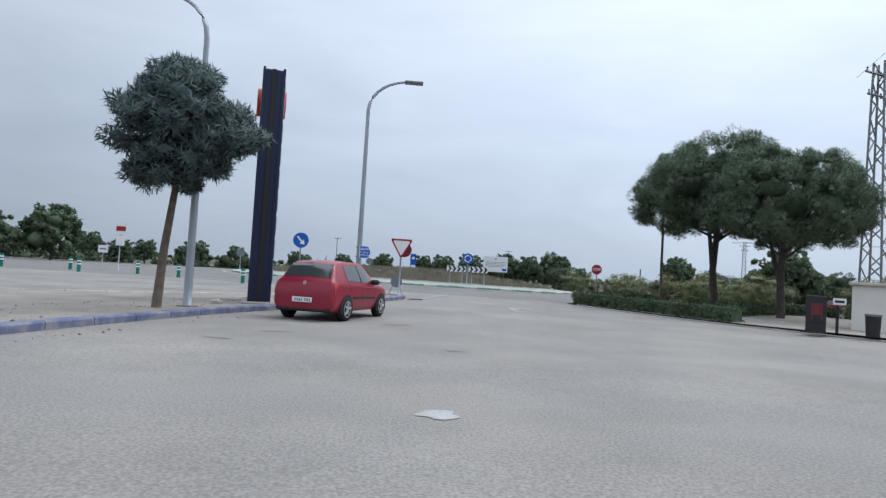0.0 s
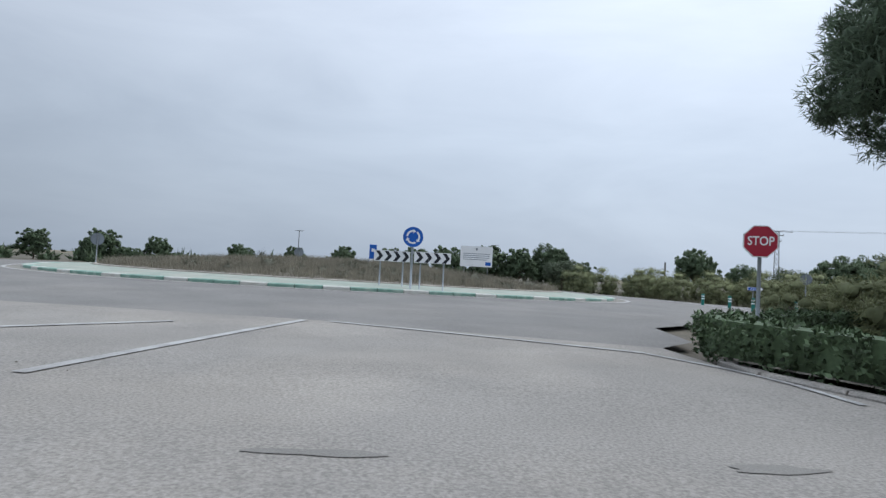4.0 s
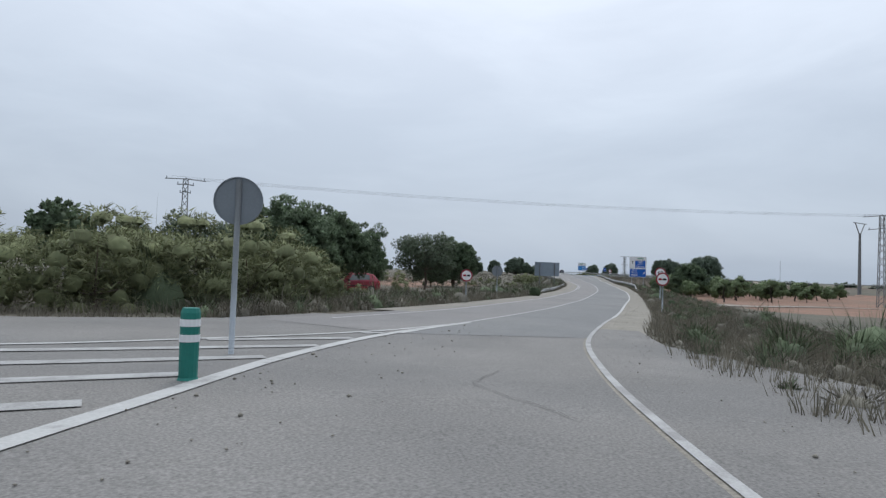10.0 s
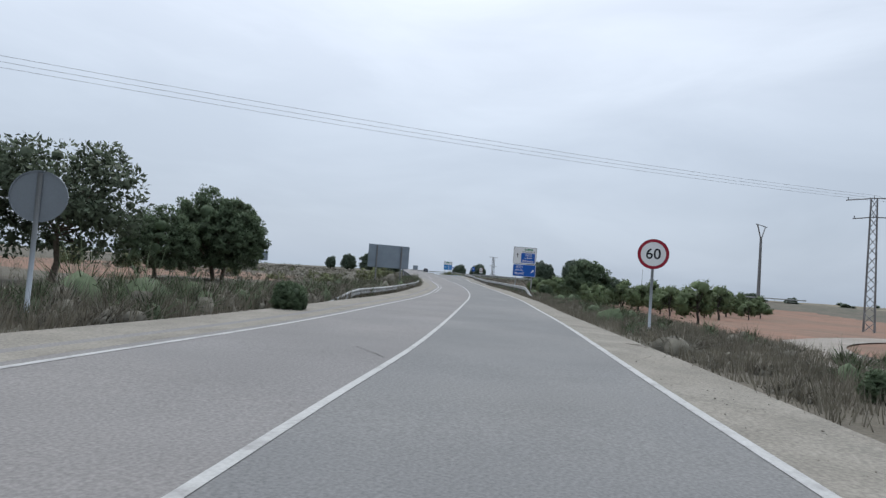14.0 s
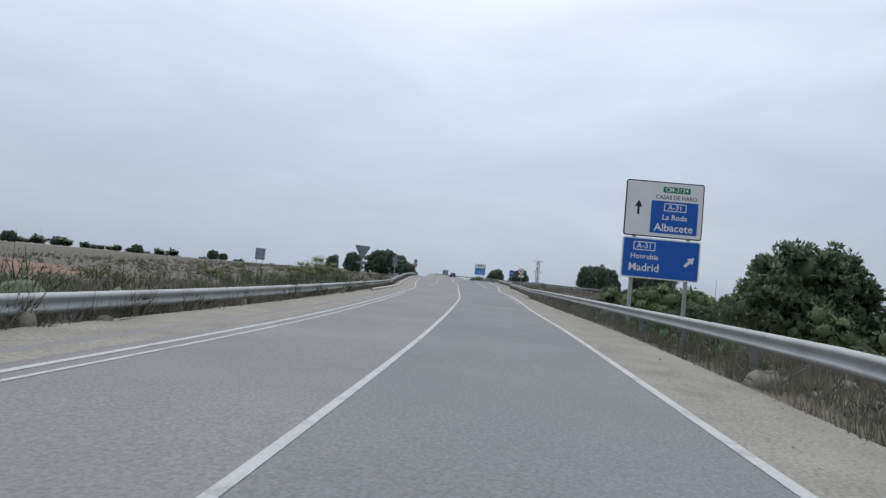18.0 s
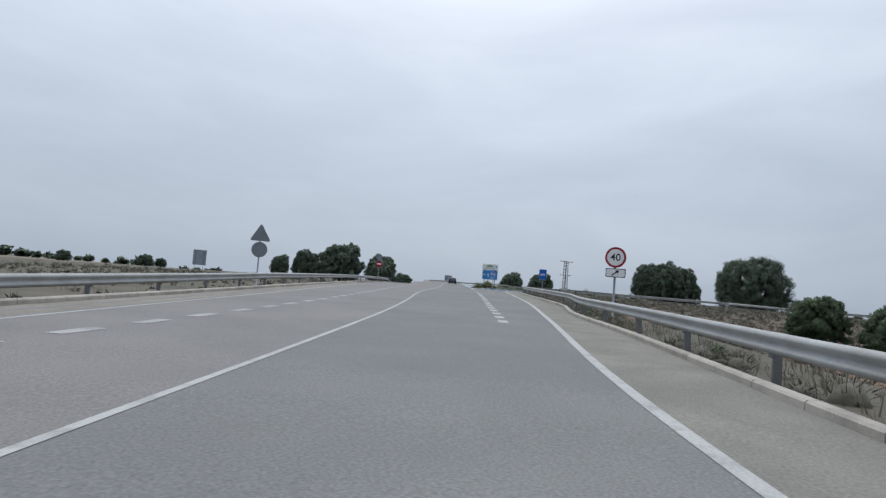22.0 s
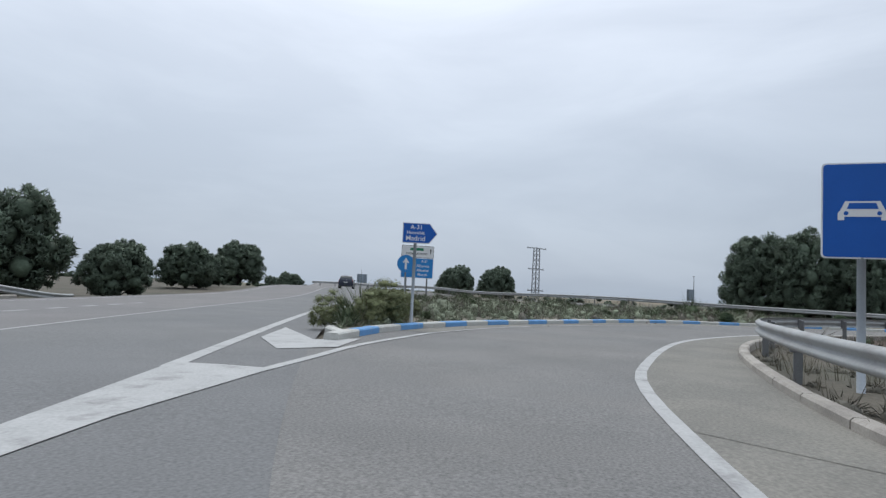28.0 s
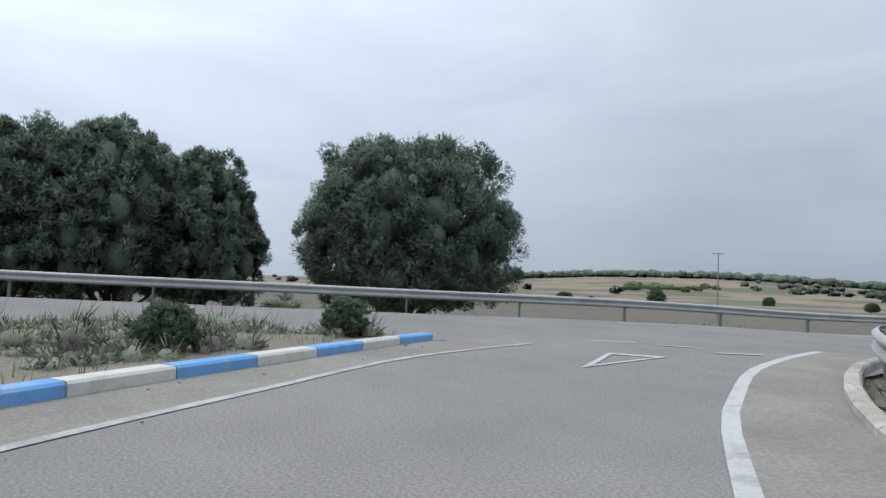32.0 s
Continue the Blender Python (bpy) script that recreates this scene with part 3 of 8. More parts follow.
LEAF_HEDGE = mat("foliage_hedge", (0.082, 0.122, 0.062), 0.65, var=0.25, scale=2.0, fine=12, fine_var=0.25, isl_var=0.35, trans=0.12)
SHRUB_GREY = mat("shrub_grey_green", (0.15, 0.155, 0.12), 0.85, var=0.3, scale=0.8, fine=8, fine_var=0.2, isl_var=0.28, trans=0.15)
SHRUB_DARK = mat("shrub_dark_green", (0.1, 0.132, 0.074), 0.8, var=0.3, scale=0.7, fine=8, fine_var=0.2, isl_var=0.28, trans=0.15)
GRASS_DRY = mat("grass_dry", (0.24, 0.22, 0.17), 0.85, var=0.25, scale=0.6, fine=5, fine_var=0.2, isl_var=0.25, trans=0.25)
GRASS_DULL = mat("grass_dull", (0.17, 0.155, 0.12), 0.85, var=0.3, scale=0.5, fine=5, fine_var=0.2, isl_var=0.28, trans=0.2)
CAR_RED = mat("car_paint_red", (0.25, 0.011, 0.03), 0.28, 0.0, var=0.05, scale=1.5, fine_var=0.0, spec=0.5)
CAR_NAVY = mat("car_paint_navy", (0.02, 0.026, 0.045), 0.3, 0.2, var=0.04, scale=1.5, fine_var=0.0, spec=0.6)
CAR_GLASS = mat("car_glass", (0.045, 0.055, 0.055), 0.06, var=0.0, fine_var=0.0, spec=0.9)
RUBBER = mat("rubber", (0.018, 0.018, 0.019), 0.85, var=0.15, scale=8)
BLACK_PLASTIC = mat("black_plastic", (0.025, 0.025, 0.027), 0.6, var=0.1, scale=4)
ALLOY = mat("alloy_wheel", (0.42, 0.42, 0.43), 0.4, 0.7, var=0.08, scale=5)
LAMP_RED = mat("lamp_red", (0.35, 0.012, 0.012), 0.25, var=0.05, scale=6, spec=0.6)
LAMP_CLEAR = mat("lamp_clear", (0.6, 0.6, 0.58), 0.2, var=0.05, scale=6, spec=0.6)
WOOD_POLE = mat("weathered_wood", (0.1, 0.085, 0.07), 0.9, var=0.2, scale=4, fine=40, fine_var=0.2)
LEAF_ELM = mat("foliage_grey_elm", (0.1, 0.128, 0.082), 0.65, var=0.28, scale=0.9, fine=6, fine_var=0.2, isl_var=0.25, trans=0.25)
WEED_BROWN = mat("weeds_brown_grey", (0.17, 0.16, 0.13), 0.85, var=0.3, scale=0.5, fine=8, fine_var=0.2, isl_var=0.28, trans=0.15)
SHRUB_SILVER = mat("shrub_silver", (0.25, 0.28, 0.2), 0.85, var=0.25, scale=0.7, fine=8, fine_var=0.2, isl_var=0.25, trans=0.15)
ARTWORK = mat("dark_red_artwork", (0.12, 0.02, 0.025), 0.5, var=0.4, scale=5, fine_var=0.1)
SIGN_DULL_RED = mat("sign_dull_red", (0.17, 0.014, 0.03), 0.6, var=0.1, scale=2, fine_var=0.05)
BOARD_BACK = mat("board_back_steel", (0.27, 0.32, 0.37), 0.5, 0.35, var=0.1, scale=1.2, fine_var=0.05)

# ---- ground sheet ----
gx_ = axis_points(-70, 345, 1.6, 3000)
gy_ = axis_points(-25, 215, 1.6, 3000)
co, fc = quads(gx_, gy_, land)
mid = co[fc].mean(1)
mx_, my_ = mid[:, 0], mid[:, 1]
_, lat_ = side_of(coarse_right, mx_, my_)
wob = 2.0 * np.sin(mx_ * 0.21 + 1.3 * np.sin(my_ * 0.13)) + 1.4 * np.sin(my_ * 0.33 + mx_ * 0.1)
zone = np.zeros(len(mid), int)
far_ = np.hypot(mx_ - 120, my_ - 80)
zone[(far_ + 5 * wob) > 330] = 3
zone[(lat_ + wob > 7.5) & (lat_ < 70) & (mx_ > 72) & (mx_ < 200)] = 1
zone[(lat_ + wob < -26) & (lat_ > -60) & (mx_ > 80) & (mx_ < 132)] = 1
zone[(lat_ + wob > 4) & (mx_ > 196) & (mx_ < 258) & (lat_ < 60)] = 2
zone[(np.hypot(mx_ - ROUND[0], my_ - ROUND[1]) < 13.5)] = 0
ground = solo("ground", fast_mesh("ground", co, fc, [STRAW, REDSOIL, STONY, FIELD], zone), STRAW,
              "dry straw-coloured plain with red soil and stony fields", "ground", "structure")

# ---- roadway ----
YARD = [(-60, -25), (40, -25), (40, 10), (13.5, 16.2), (10.2, 20.4), (8.2, 23.9), (6.3, 28.5), (6.2, 30.4), (0.3, 32.1), (-6, 32.6), (-20, 33.5), (-62, 35), (-62, 20)]
solo("road", fill(YARD, 0.0, ASPHALT_OLD, "road", 1.3), ASPHALT_OLD, "old light grey asphalt of the forecourt, worn and cracked", "road", "structure")
CIRCUS = [(6.2, 30.4), (7.2, 31.6), (7.6, 34.5), (10.2, 37.2), (15, 39.6), (19.5, 41.8), (24, 45), (29.5, 50.5), (34, 55.4), (38, 57.4), (36, 61.5), (34, 66.2), (30, 65.2), (26, 66.5), (22.5, 69), (19.8, 76), (21, 112), (13.5, 112),
          (11.5, 82), (4, 83.5), (-12, 82.5), (-22, 76), (-28, 66), (-62, 62), (-62, 35), (-20, 33.5), (-6, 32.6), (0.3, 32.1)]
solo("road", fill(CIRCUS, 0.0, ASPHALT_ROUND, "road", 1.3), ASPHALT_ROUND, "darker grey asphalt of the roundabout and its arms", "road", "structure")
n_main = 420
left_edge = offset(LEFT_LINE, -0.9)
main_left = resample(left_edge[2:], n_main)
right_main = np.vstack([cut(RIGHT_LINE, 33.5, 189.5), GORE_RIGHT])
right_main = resample(right_main, n_main)
mid_main = resample(CENTRE_LINE, n_main)
solo("road", strip(main_left, mid_main, 0.006, ASPHALT_FAR_LANE, "road", 4), ASPHALT_FAR_LANE, "smooth paler grey asphalt of the oncoming lane", "road", "structure")
solo("road", strip(mid_main, right_main, 0.006, ASPHALT_NEW, "road", 4), ASPHALT_NEW, "smooth grey asphalt lane of a country road", "road", "structure")
# ramp between the right kerb and the painted island
ramp_r = KERB_RIGHT[int(np.argmax(KERB_RIGHT[:, 0] > 203)):]
ramp_r = resample(ramp_r[:int(np.argmin(np.hypot(*(ramp_r - (258.6, 126)).T))) + 1], 90)
ramp_l = resample(np.vstack([[(203, 132.2), (212, 137.4)], RAMP_LEFT]), 90)
solo("road", strip(ramp_r, ramp_l, 0.003, ASPHALT_RAMP, "road", 5), ASPHALT_RAMP, "grey asphalt exit ramp curving to a junction", "road", "structure")
def slip_bank(u):
    """Height of the outer edge of the slip road over the roads around, by x."""
    return np.interp(u, (262, 265.6, 268.2, 271, 274, 277, 280, 283, 288, 294), (0.0, 0.05, 0.08, 0.16, 0.27, 0.35, 0.36, 0.33, 0.18, 0.0))


slip_out = offset(SLIP_RAIL, 0.7)
slip_in = offset(SLIP_RAIL, 8.2)
solo("road", strip(slip_out, slip_in, slip_bank(slip_out[:, 0]), ASPHALT_RAMP, "road", 5, 0.0), ASPHALT_RAMP, "pale asphalt slip road behind the planted island", "road", "structure")
JUNCTION = [(258.0, 127.8), (260, 130), (265.2, 129.6), (267, 134), (270.5, 131), (266.5, 121), (263, 110), (257, 96), (254.8, 104), (257.5, 114), (258.9, 121)]
solo("road", fill(JUNCTION, -0.003, ASPHALT_RAMP, "road", 1.3), ASPHALT_RAMP, "grey asphalt where the ramp meets the slip road", "road", "structure")
# dusty edges of the ramp and of the roundabout
r_in = RIGHT_LINE[int(np.argmax(RIGHT_LINE[:, 0] > 227.2)):int(np.argmin(np.hypot(*(RIGHT_LINE - (260.5, 123.2)).T))) + 1]
r_out = KERB_RIGHT[int(np.argmax(KERB_RIGHT[:, 0] > 226.2)):int(np.argmin(np.hypot(*(KERB_RIGHT - (258.9, 123.2)).T))) + 1]
solo("shoulder", strip(resample(offset(r_in, 0.06), 70), resample(r_out, 70), 0.0105, DUST, "shoulder", 3), DUST, "dusty strip between edge line and kerb of the ramp", "shoulder", "structure")
worn_edge = spline([(235.2, 148.85), (240, 148.5), (245, 147.1), (249, 145.5), (253, 143.4), (257.5, 139.2), (260.2, 135.6), (262, 132.9), (263.4, 129.2)])
kerb_foot = RAMP_LEFT[int(np.argmax(RAMP_LEFT[:, 0] > 234.8)):int(np.argmin(np.hypot(*(RAMP_LEFT - (264.6, 130.6)).T))) + 1]
solo("shoulder", strip(resample(kerb_foot, 60), resample(worn_edge, 60), 0.008, DUST, "shoulder", 3), DUST, "dusty gritty strip along the blue and white kerb", "shoulder", "structure")
ring_a = np.linspace(-3.3, 0.9, 130)
solo("shoulder", strip(np.c_[ROUND[0] + 16.4 * np.cos(ring_a), ROUND[1] + 16.4 * np.sin(ring_a)], np.c_[ROUND[0] + 17.05 * np.cos(ring_a), ROUND[1] + 17.05 * np.sin(ring_a)], 0.006, DUST, "shoulder", 2), DUST, "dusty strip between roundabout kerb and edge line", "shoulder", "structure")
# sandy shoulders
sh = resample(SHOULDER, 140)
rl = resample(cut(RIGHT_LINE, 18.3, 150), 140)
solo("shoulder", strip(offset(rl, -0.1), sh, 0.001, SAND, "shoulder", 3, -0.012), SAND, "pale sandy gravel shoulder along the road", "shoulder", "structure")
rl2, kr2 = resample(cut(RIGHT_LINE, 149, 229), 90), resample(cut(KERB_RIGHT, 149.9, 228), 90)
solo("shoulder", strip(offset(rl2, 0.05), kr2, 0.007, DUST, "shoulder", 3), DUST, "dusty asphalt shoulder beside a concrete kerb", "shoulder", "structure")
ll = LEFT_LINE[10:195]
solo("shoulder", strip(offset(ll, -2.0), offset(ll, -0.25), 0.0, SAND, "shoulder", 3, 0.008), SAND, "pale sandy shoulder on the far side of the road", "shoulder", "structure")
# dirt track in the fields
track = spline([(58, 58), (62, 60.5), (70, 64), (80, 64.5), (93, 62), (112, 52), (135, 38)])


def draped(line, width, lift, material, name, label, cat_, zfun=land):
    a, b = offset(line, -width / 2), offset(line, width / 2)
    n = len(line)
    rows = [a + (b - a) * j / 3 for j in range(4)]
    c = np.vstack([np.c_[r, zfun(r[:, 0], r[:, 1]) + lift] for r in rows])
    i = (np.arange(3)[:, None] * n + np.arange(n - 1)[None]).ravel()
    me = fast_mesh(name, c, np.c_[i + n, i + n + 1, i + 1, i], [material])
    if me.polygons[0].normal.z < 0:
        me.flip_normals()
    return solo(name, me, material, label, cat_, "structure")


draped(track, 2.2, 0.06, DIRT, "dirt_track", "pale bare dirt track through the fields", "track")
draped(spline([(44, 83), (58, 84), (74, 88), (92, 98)]), 4.0, 0.06, DIRT, "dirt_track", "dusty track beside a red parked car", "track")

# ---- painted lines ----


def line_mark(line, width, material=PAINT, lift=0.011, name="road_marking", label="painted white road line, slightly worn"):
    return solo(name, strip(offset(line, -width / 2), offset(line, width / 2), lift, material, name, 1), material, label, "road marking", "structure")


bend_ = int(np.argmax(RIGHT_LINE[:, 0] > 44))
line_mark(RIGHT_LINE[:bend_ + 1], 0.1, PAINT_WORN)
wide_ = int(np.argmax(RIGHT_LINE[:, 0] > 139))
line_mark(RIGHT_LINE[bend_:wide_ + 1], 0.125)
line_mark(RIGHT_LINE[wide_:int(np.argmin(np.hypot(*(RIGHT_LINE - (260.6, 122.6)).T)))], 0.16)
line_mark(offset(cut(RIGHT_LINE, 136, 157), -0.26), 0.09, PAINT_WORN)
line_mark(spline([(14.6, 41.2), (16.0, 43.0), (17.2, 44.6), (18.0, 45.6)], 0.5), 0.09)
line_mark(CENTRE_LINE[:-60], 0.095)
line_mark(LEFT_LINE[4:-60], 0.1)
line_mark(offset(cut(LEFT_LINE, 95, 136), 0.28), 0.07)
arc = np.array([(ROUND[0] + 17.15 * math.cos(a), ROUND[1] + 17.15 * math.sin(a)) for a in np.linspace(-3.4, 0.95, 150)])
line_mark(arc, 0.16)
# gore hatching beyond the roundabout
g_left = spline([(20.75, 54.75), (20.86, 56.3), (20.9, 58.3), (20.4, 60.7), (19.4, 62.8), (18.2, 65.6)])
g_right = spline([(20.75, 54.75), (22.8, 55.95), (24.2, 56.8), (26.7, 58.3), (30.4, 59.95), (35.6, 61.5)])
g_back = spline([(18.3, 65.3), (20.6, 63.0), (24.1, 61.35), (27.3, 60.85), (30.5, 60.6), (33, 60.95), (35.6, 61.5)])
line_mark(g_left, 0.2, PAINT)
line_mark(g_right, 0.22, PAINT)
line_mark(g_back, 0.16, PAINT, 0.012)
along = np.array((-0.926, 0.378))
for px_, py_ in ((22.0, 55.75), (23.4, 56.75), (24.9, 57.58), (26.35, 58.35), (27.9, 59.05), (29.3, 59.7), (30.7, 60.2)):
    q = np.array((px_, py_))
    n_ = 0.3
    while n_ < 12:
        e_ = q + along * (n_ + 0.1)
        if e_[0] < np.interp(e_[1], g_left[:, 1], g_left[:, 0]) + 0.25 or e_[1] > np.interp(e_[0], g_back[:, 0], g_back[:, 1]) - 0.2:
            break
        n_ += 0.1
    line_mark(resample(np.array([q, q + along * n_]), 8), 0.3, PAINT_WORN, 0.013)
# forecourt markings
for pts, w in (([(-0.9, 26.1), (-0.3, 29), (0.3, 31.9)], 0.15), ([(0.75, 31.9), (3, 30.9), (5.6, 29.6)], 0.15), ([(5.6, 29.6), (6.4, 28), (6.6, 26.5)], 0.1)):
    line_mark(spline(pts, 0.5), w, PAINT_WORN)
line_mark(spline([(2.7, 21.5), (2.69, 22.4), (2.67, 23.5)], 0.4), 0.2, PAINT_WORN)
line_mark(spline([(2.6, 23.3), (3.0, 23.35), (3.45, 23.3)], 0.4), 0.38, PAINT_WORN)
line_mark(spline([(3.35, 23.3), (3.38, 22.9)], 0.4), 0.16, PAINT_WORN)
for a, b in (((-14, 20), (-4.5, 27.2)), ((-18, 24), (-5, 31)), ((-4.5, 27.2), (-1.5, 30.6)), ((-17, 30), (-6, 30.2)), ((-26, 33), (-12, 34.5)), ((-12, 27), (-9.5, 31)), ((-15, 27.5), (-13, 32)), ((-18.5, 28.4), (-17, 33))):
    line_mark(resample(np.array([a, b], float), 14), 0.16, PAINT_WORN)
# broken lane edge before the exit, and the far lane's dashes
lane_dash = spline([(168, 115.9), (172.06, 118.1), (177, 120.77), (181.5, 123.25), (186.5, 125.95), (190.64, 128.2), (197.6, 132.0), (206, 136.7), (212, 140.2), (216.5, 142.65), (220.6, 144.9)], 1.0)
dash_s = np.r_[0, np.cumsum(np.hypot(*np.diff(lane_dash, axis=0).T))]
at_ = float(np.interp(172.97, lane_dash[:, 0], dash_s))
while at_ < dash_s[-1] - 1.2:
    ends_ = np.array([at_, at_ + 0.48, at_ + 0.96])
    bar_ = np.c_[np.interp(ends_, dash_s, lane_dash[:, 0]), np.interp(ends_, dash_s, lane_dash[:, 1])]
    line_mark(bar_, 0.29, PAINT if bar_[0, 0] < 202 else PAINT_WORN, 0.012)
    at_ += 1.975
far_dash = spline([(160, 119.2), (175, 127), (194.3, 137.9), (216, 150.2), (240, 164)], 1.0)
for i in range(0, len(far_dash) - 1, 2):
    line_mark(far_dash[i:i + 2], 0.28, PAINT_WORN, 0.012)
# gore before the planted island
line_mark(spline([(227.2, 148.5), (231.2, 150.87), (240, 156.1), (256.4, 165.7)]), 0.22, PAINT, 0.012)
line_mark(spline([(227.6, 147.5), (229.3, 147.9), (231.4, 148.4), (235.2, 148.85)]), 0.16, PAINT, 0.013)
line_mark(spline([(235.2, 148.85), (240, 148.5), (245, 147.1), (249, 145.5), (253, 143.4), (257.5, 139.2), (260.2, 135.6), (262, 132.9), (263.4, 129.2)]), 0.13, PAINT_WORN, 0.012, "road_marking", "faint trace of a worn edge line")
for quad in (((221.2, 145.2), (224.4, 147.0), (227.5, 148.75), (227.75, 148.15), (227.9, 147.5), (225.1, 146.7)), ((231.0, 150.4), (233.4, 151.75), (231.43, 149.5), (232.3, 149.0), (230.6, 148.4), (229.65, 148.9)),
             ((238.4, 154.7), (240.2, 155.5), (237.6, 152.95), (236.3, 152.25)), ((249.3, 161.2), (250.9, 161.7), (246.8, 158.9), (245.0, 157.9))):
    solo("road_marking", fill([tuple(p) for p in quad], 0.016, PAINT, "road_marking", 3.0), PAINT, "white painted chevron bar on the exit gore", "road marking", "structure")
# give-way triangle and line
tri_o = [(260.71, 128.43), (260.16, 131.15), (261.51, 129.08)]
ts = Shape()
for i in range(3):
    j = (i + 1) % 3
    ci = (np.mean([p[0] for p in tri_o]), np.mean([p[1] for p in tri_o]))
    quad = [tri_o[i], tri_o[j], tuple(np.array(tri_o[j]) * 0.72 + np.array(ci) * 0.28), tuple(np.array(tri_o[i]) * 0.72 + np.array(ci) * 0.28)]
    ts.add([(p[0], p[1], g1(*p) + 0.015) for p in quad], [(0, 1, 2, 3)])
solo("road_marking", ts, PAINT, "white give-way triangle painted on the ramp", "road marking", "structure")
for a, b in (((263.6, 127.3), (262.9, 126.6)), ((262.4, 126.6), (261.8, 126.1)), ((260.9, 126.7), (260.4, 126.0))):
    line_mark(np.array([a, b], float), 0.14, PAINT, 0.014)
slip_edge = offset(SLIP_RAIL, 1.5)[:-10]
solo("road_marking", strip(offset(slip_edge, -0.07), offset(slip_edge, 0.07), slip_bank(slip_edge[:, 0]) * 0.89 + 0.014, PAINT, "road_marking", 1), PAINT, "painted white edge line of the slip road", "road marking", "structure")
line_mark(offset(SLIP_RAIL, 7.2)[:68], 0.14, PAINT, 0.012)


# ---- kerbs ----
def kerb(line, mats, label, width=0.28, height=0.14, block=1.0, group="kerb stones", name="kerb", base=0.0, run=1):
    """A row of kerb stones, each of its own; mats in turn, run stones each."""
    root = thing(name, label, "kerb", group="")
    root["kind"] = "structure"
    line = resample(line, max(2, int(np.hypot(*np.diff(line, axis=0).T).sum() / block) + 1))
    z = grade(line[:, 0], line[:, 1]) + base
    for i in range(len(line) - 1):
        a, b = line[i], line[i + 1]
        t = (b - a) / np.hypot(*(b - a))
        nrm = np.array((t[1], -t[0]))
        a, b = a + t * 0.012, b - t * 0.012
        w, h = width / 2, height
        s = Shape()
        prof = ((-w, -0.1), (w, -0.1), (w, h - 0.03), (w - 0.03, h), (-w + 0.03, h), (-w, h - 0.03))
        vs = [(*(p + nrm * u), zz + v) for p, zz in ((a, z[i]), (b, z[i + 1])) for u, v in prof]
        s.add(vs, [tuple(range(5, -1, -1)), tuple(range(6, 12))] + [(k, (k + 1) % 6, 6 + (k + 1) % 6, 6 + k) for k in range(6)])
        part("kerb_stone", s, mats[(i // run) % len(mats)], root)
    return root


yard_left = spline([(-6.6, 2), (-6.1, 8.2), (-5.7, 10.8), (-5, 14.2), (-4, 17), (-3.2, 20), (-2.2, 23.3), (-1.6, 25.4), (-1.75, 26.2), (-2.4, 26.2)], 0.8)
kerb(yard_left, [KERB_DULL_BLUE], "dull blue painted kerb round the forecourt island")
WALK = [tuple(p) for p in yard_left[::3]] + [(-2.6, 26.1), (-6.6, 20.6), (-11.4, 15.9), (-30, 9), (-40, 2)]
solo("pavement", fill(WALK, 0.115, DIRT, "pavement", 1.2), DIRT, "tan dirt and concrete island beside the forecourt", "pavement", "structure")
yl2 = resample(spline([(-2.6, 26.0), (-4.5, 23.6), (-6.6, 20.6), (-11.4, 15.9), (-20, 12.5), (-30, 9)], 1.0), 36)
kerb(yl2, [CONCRETE], "worn concrete kerb behind the forecourt island")
ring_k = np.array([(ROUND[0] + 16.2 * math.cos(a), ROUND[1] + 16.2 * math.sin(a)) for a in np.linspace(-3.6, 1.2, 80)])
kerb(ring_k, [KERB_WHITE, KERB_GREEN, KERB_GREEN], "white and green painted kerb round the roundabout island", width=0.5, height=0.13, block=0.95)
# sloping green apron and the dry mound
an = 120
ang = np.linspace(0, 2 * math.pi, an)
rr = [16.05, 15.0, 13.6, 13.3, 11, 8, 4, 0.01]
zz_ = [0.12, 0.19, 0.27, 0.3, 0.5, 0.75, 0.95, 1.0]


def ring_strip(i0, i1, material, name, label):
    co_ = np.vstack([np.c_[ROUND[0] + rr[i] * np.cos(ang), ROUND[1] + rr[i] * np.sin(ang), grade(ROUND[0] + rr[i] * np.cos(ang), ROUND[1] + rr[i] * np.sin(ang)) + zz_[i]] for i in range(i0, i1 + 1)])
    k = np.arange(i1 - i0)[:, None] * an + np.arange(an - 1)[None]
    k = k.ravel()
    me = fast_mesh(name, co_, np.c_[k, k + 1, k + an + 1, k + an], [material])
    if me.polygons[0].normal.z < 0:
        me.flip_normals()
    return solo(name, me, material, label, "roundabout", "structure")


ring_strip(0, 2, APRON, "roundabout_apron", "faded green painted concrete apron of the roundabout")
ring_strip(2, 7, STRAW, "roundabout_mound", "low mound of dry grass inside the roundabout")
kerb(np.array([(ROUND[0] + 13.4 * math.cos(a), ROUND[1] + 13.4 * math.sin(a)) for a in np.linspace(-3.3, 0.8, 56)]), [CONCRETE], "low concrete edging between apron and mound", width=0.15, height=0.09, base=0.24)
kerb(KERB_RIGHT, [CONCRETE], "dusty concrete kerb along the road and the ramp", width=0.2, height=0.12, block=1.4)
kl = offset(cut(LEFT_LINE, 133, 238), -1.5)
kerb(kl, [CONCRETE], "dusty concrete kerb on the far side of the road", width=0.2, height=0.12, block=1.6)
blue_l = RAMP_LEFT[int(np.argmin(np.hypot(*(RAMP_LEFT - (231.9, 149.3)).T))):]
blue_l = blue_l[blue_l[:, 1] > 130.6]
kerb(blue_l, [KERB_WHITE, KERB_BLUE], "blue and white painted kerb round the planted island", width=0.3, height=0.15, block=1.25)
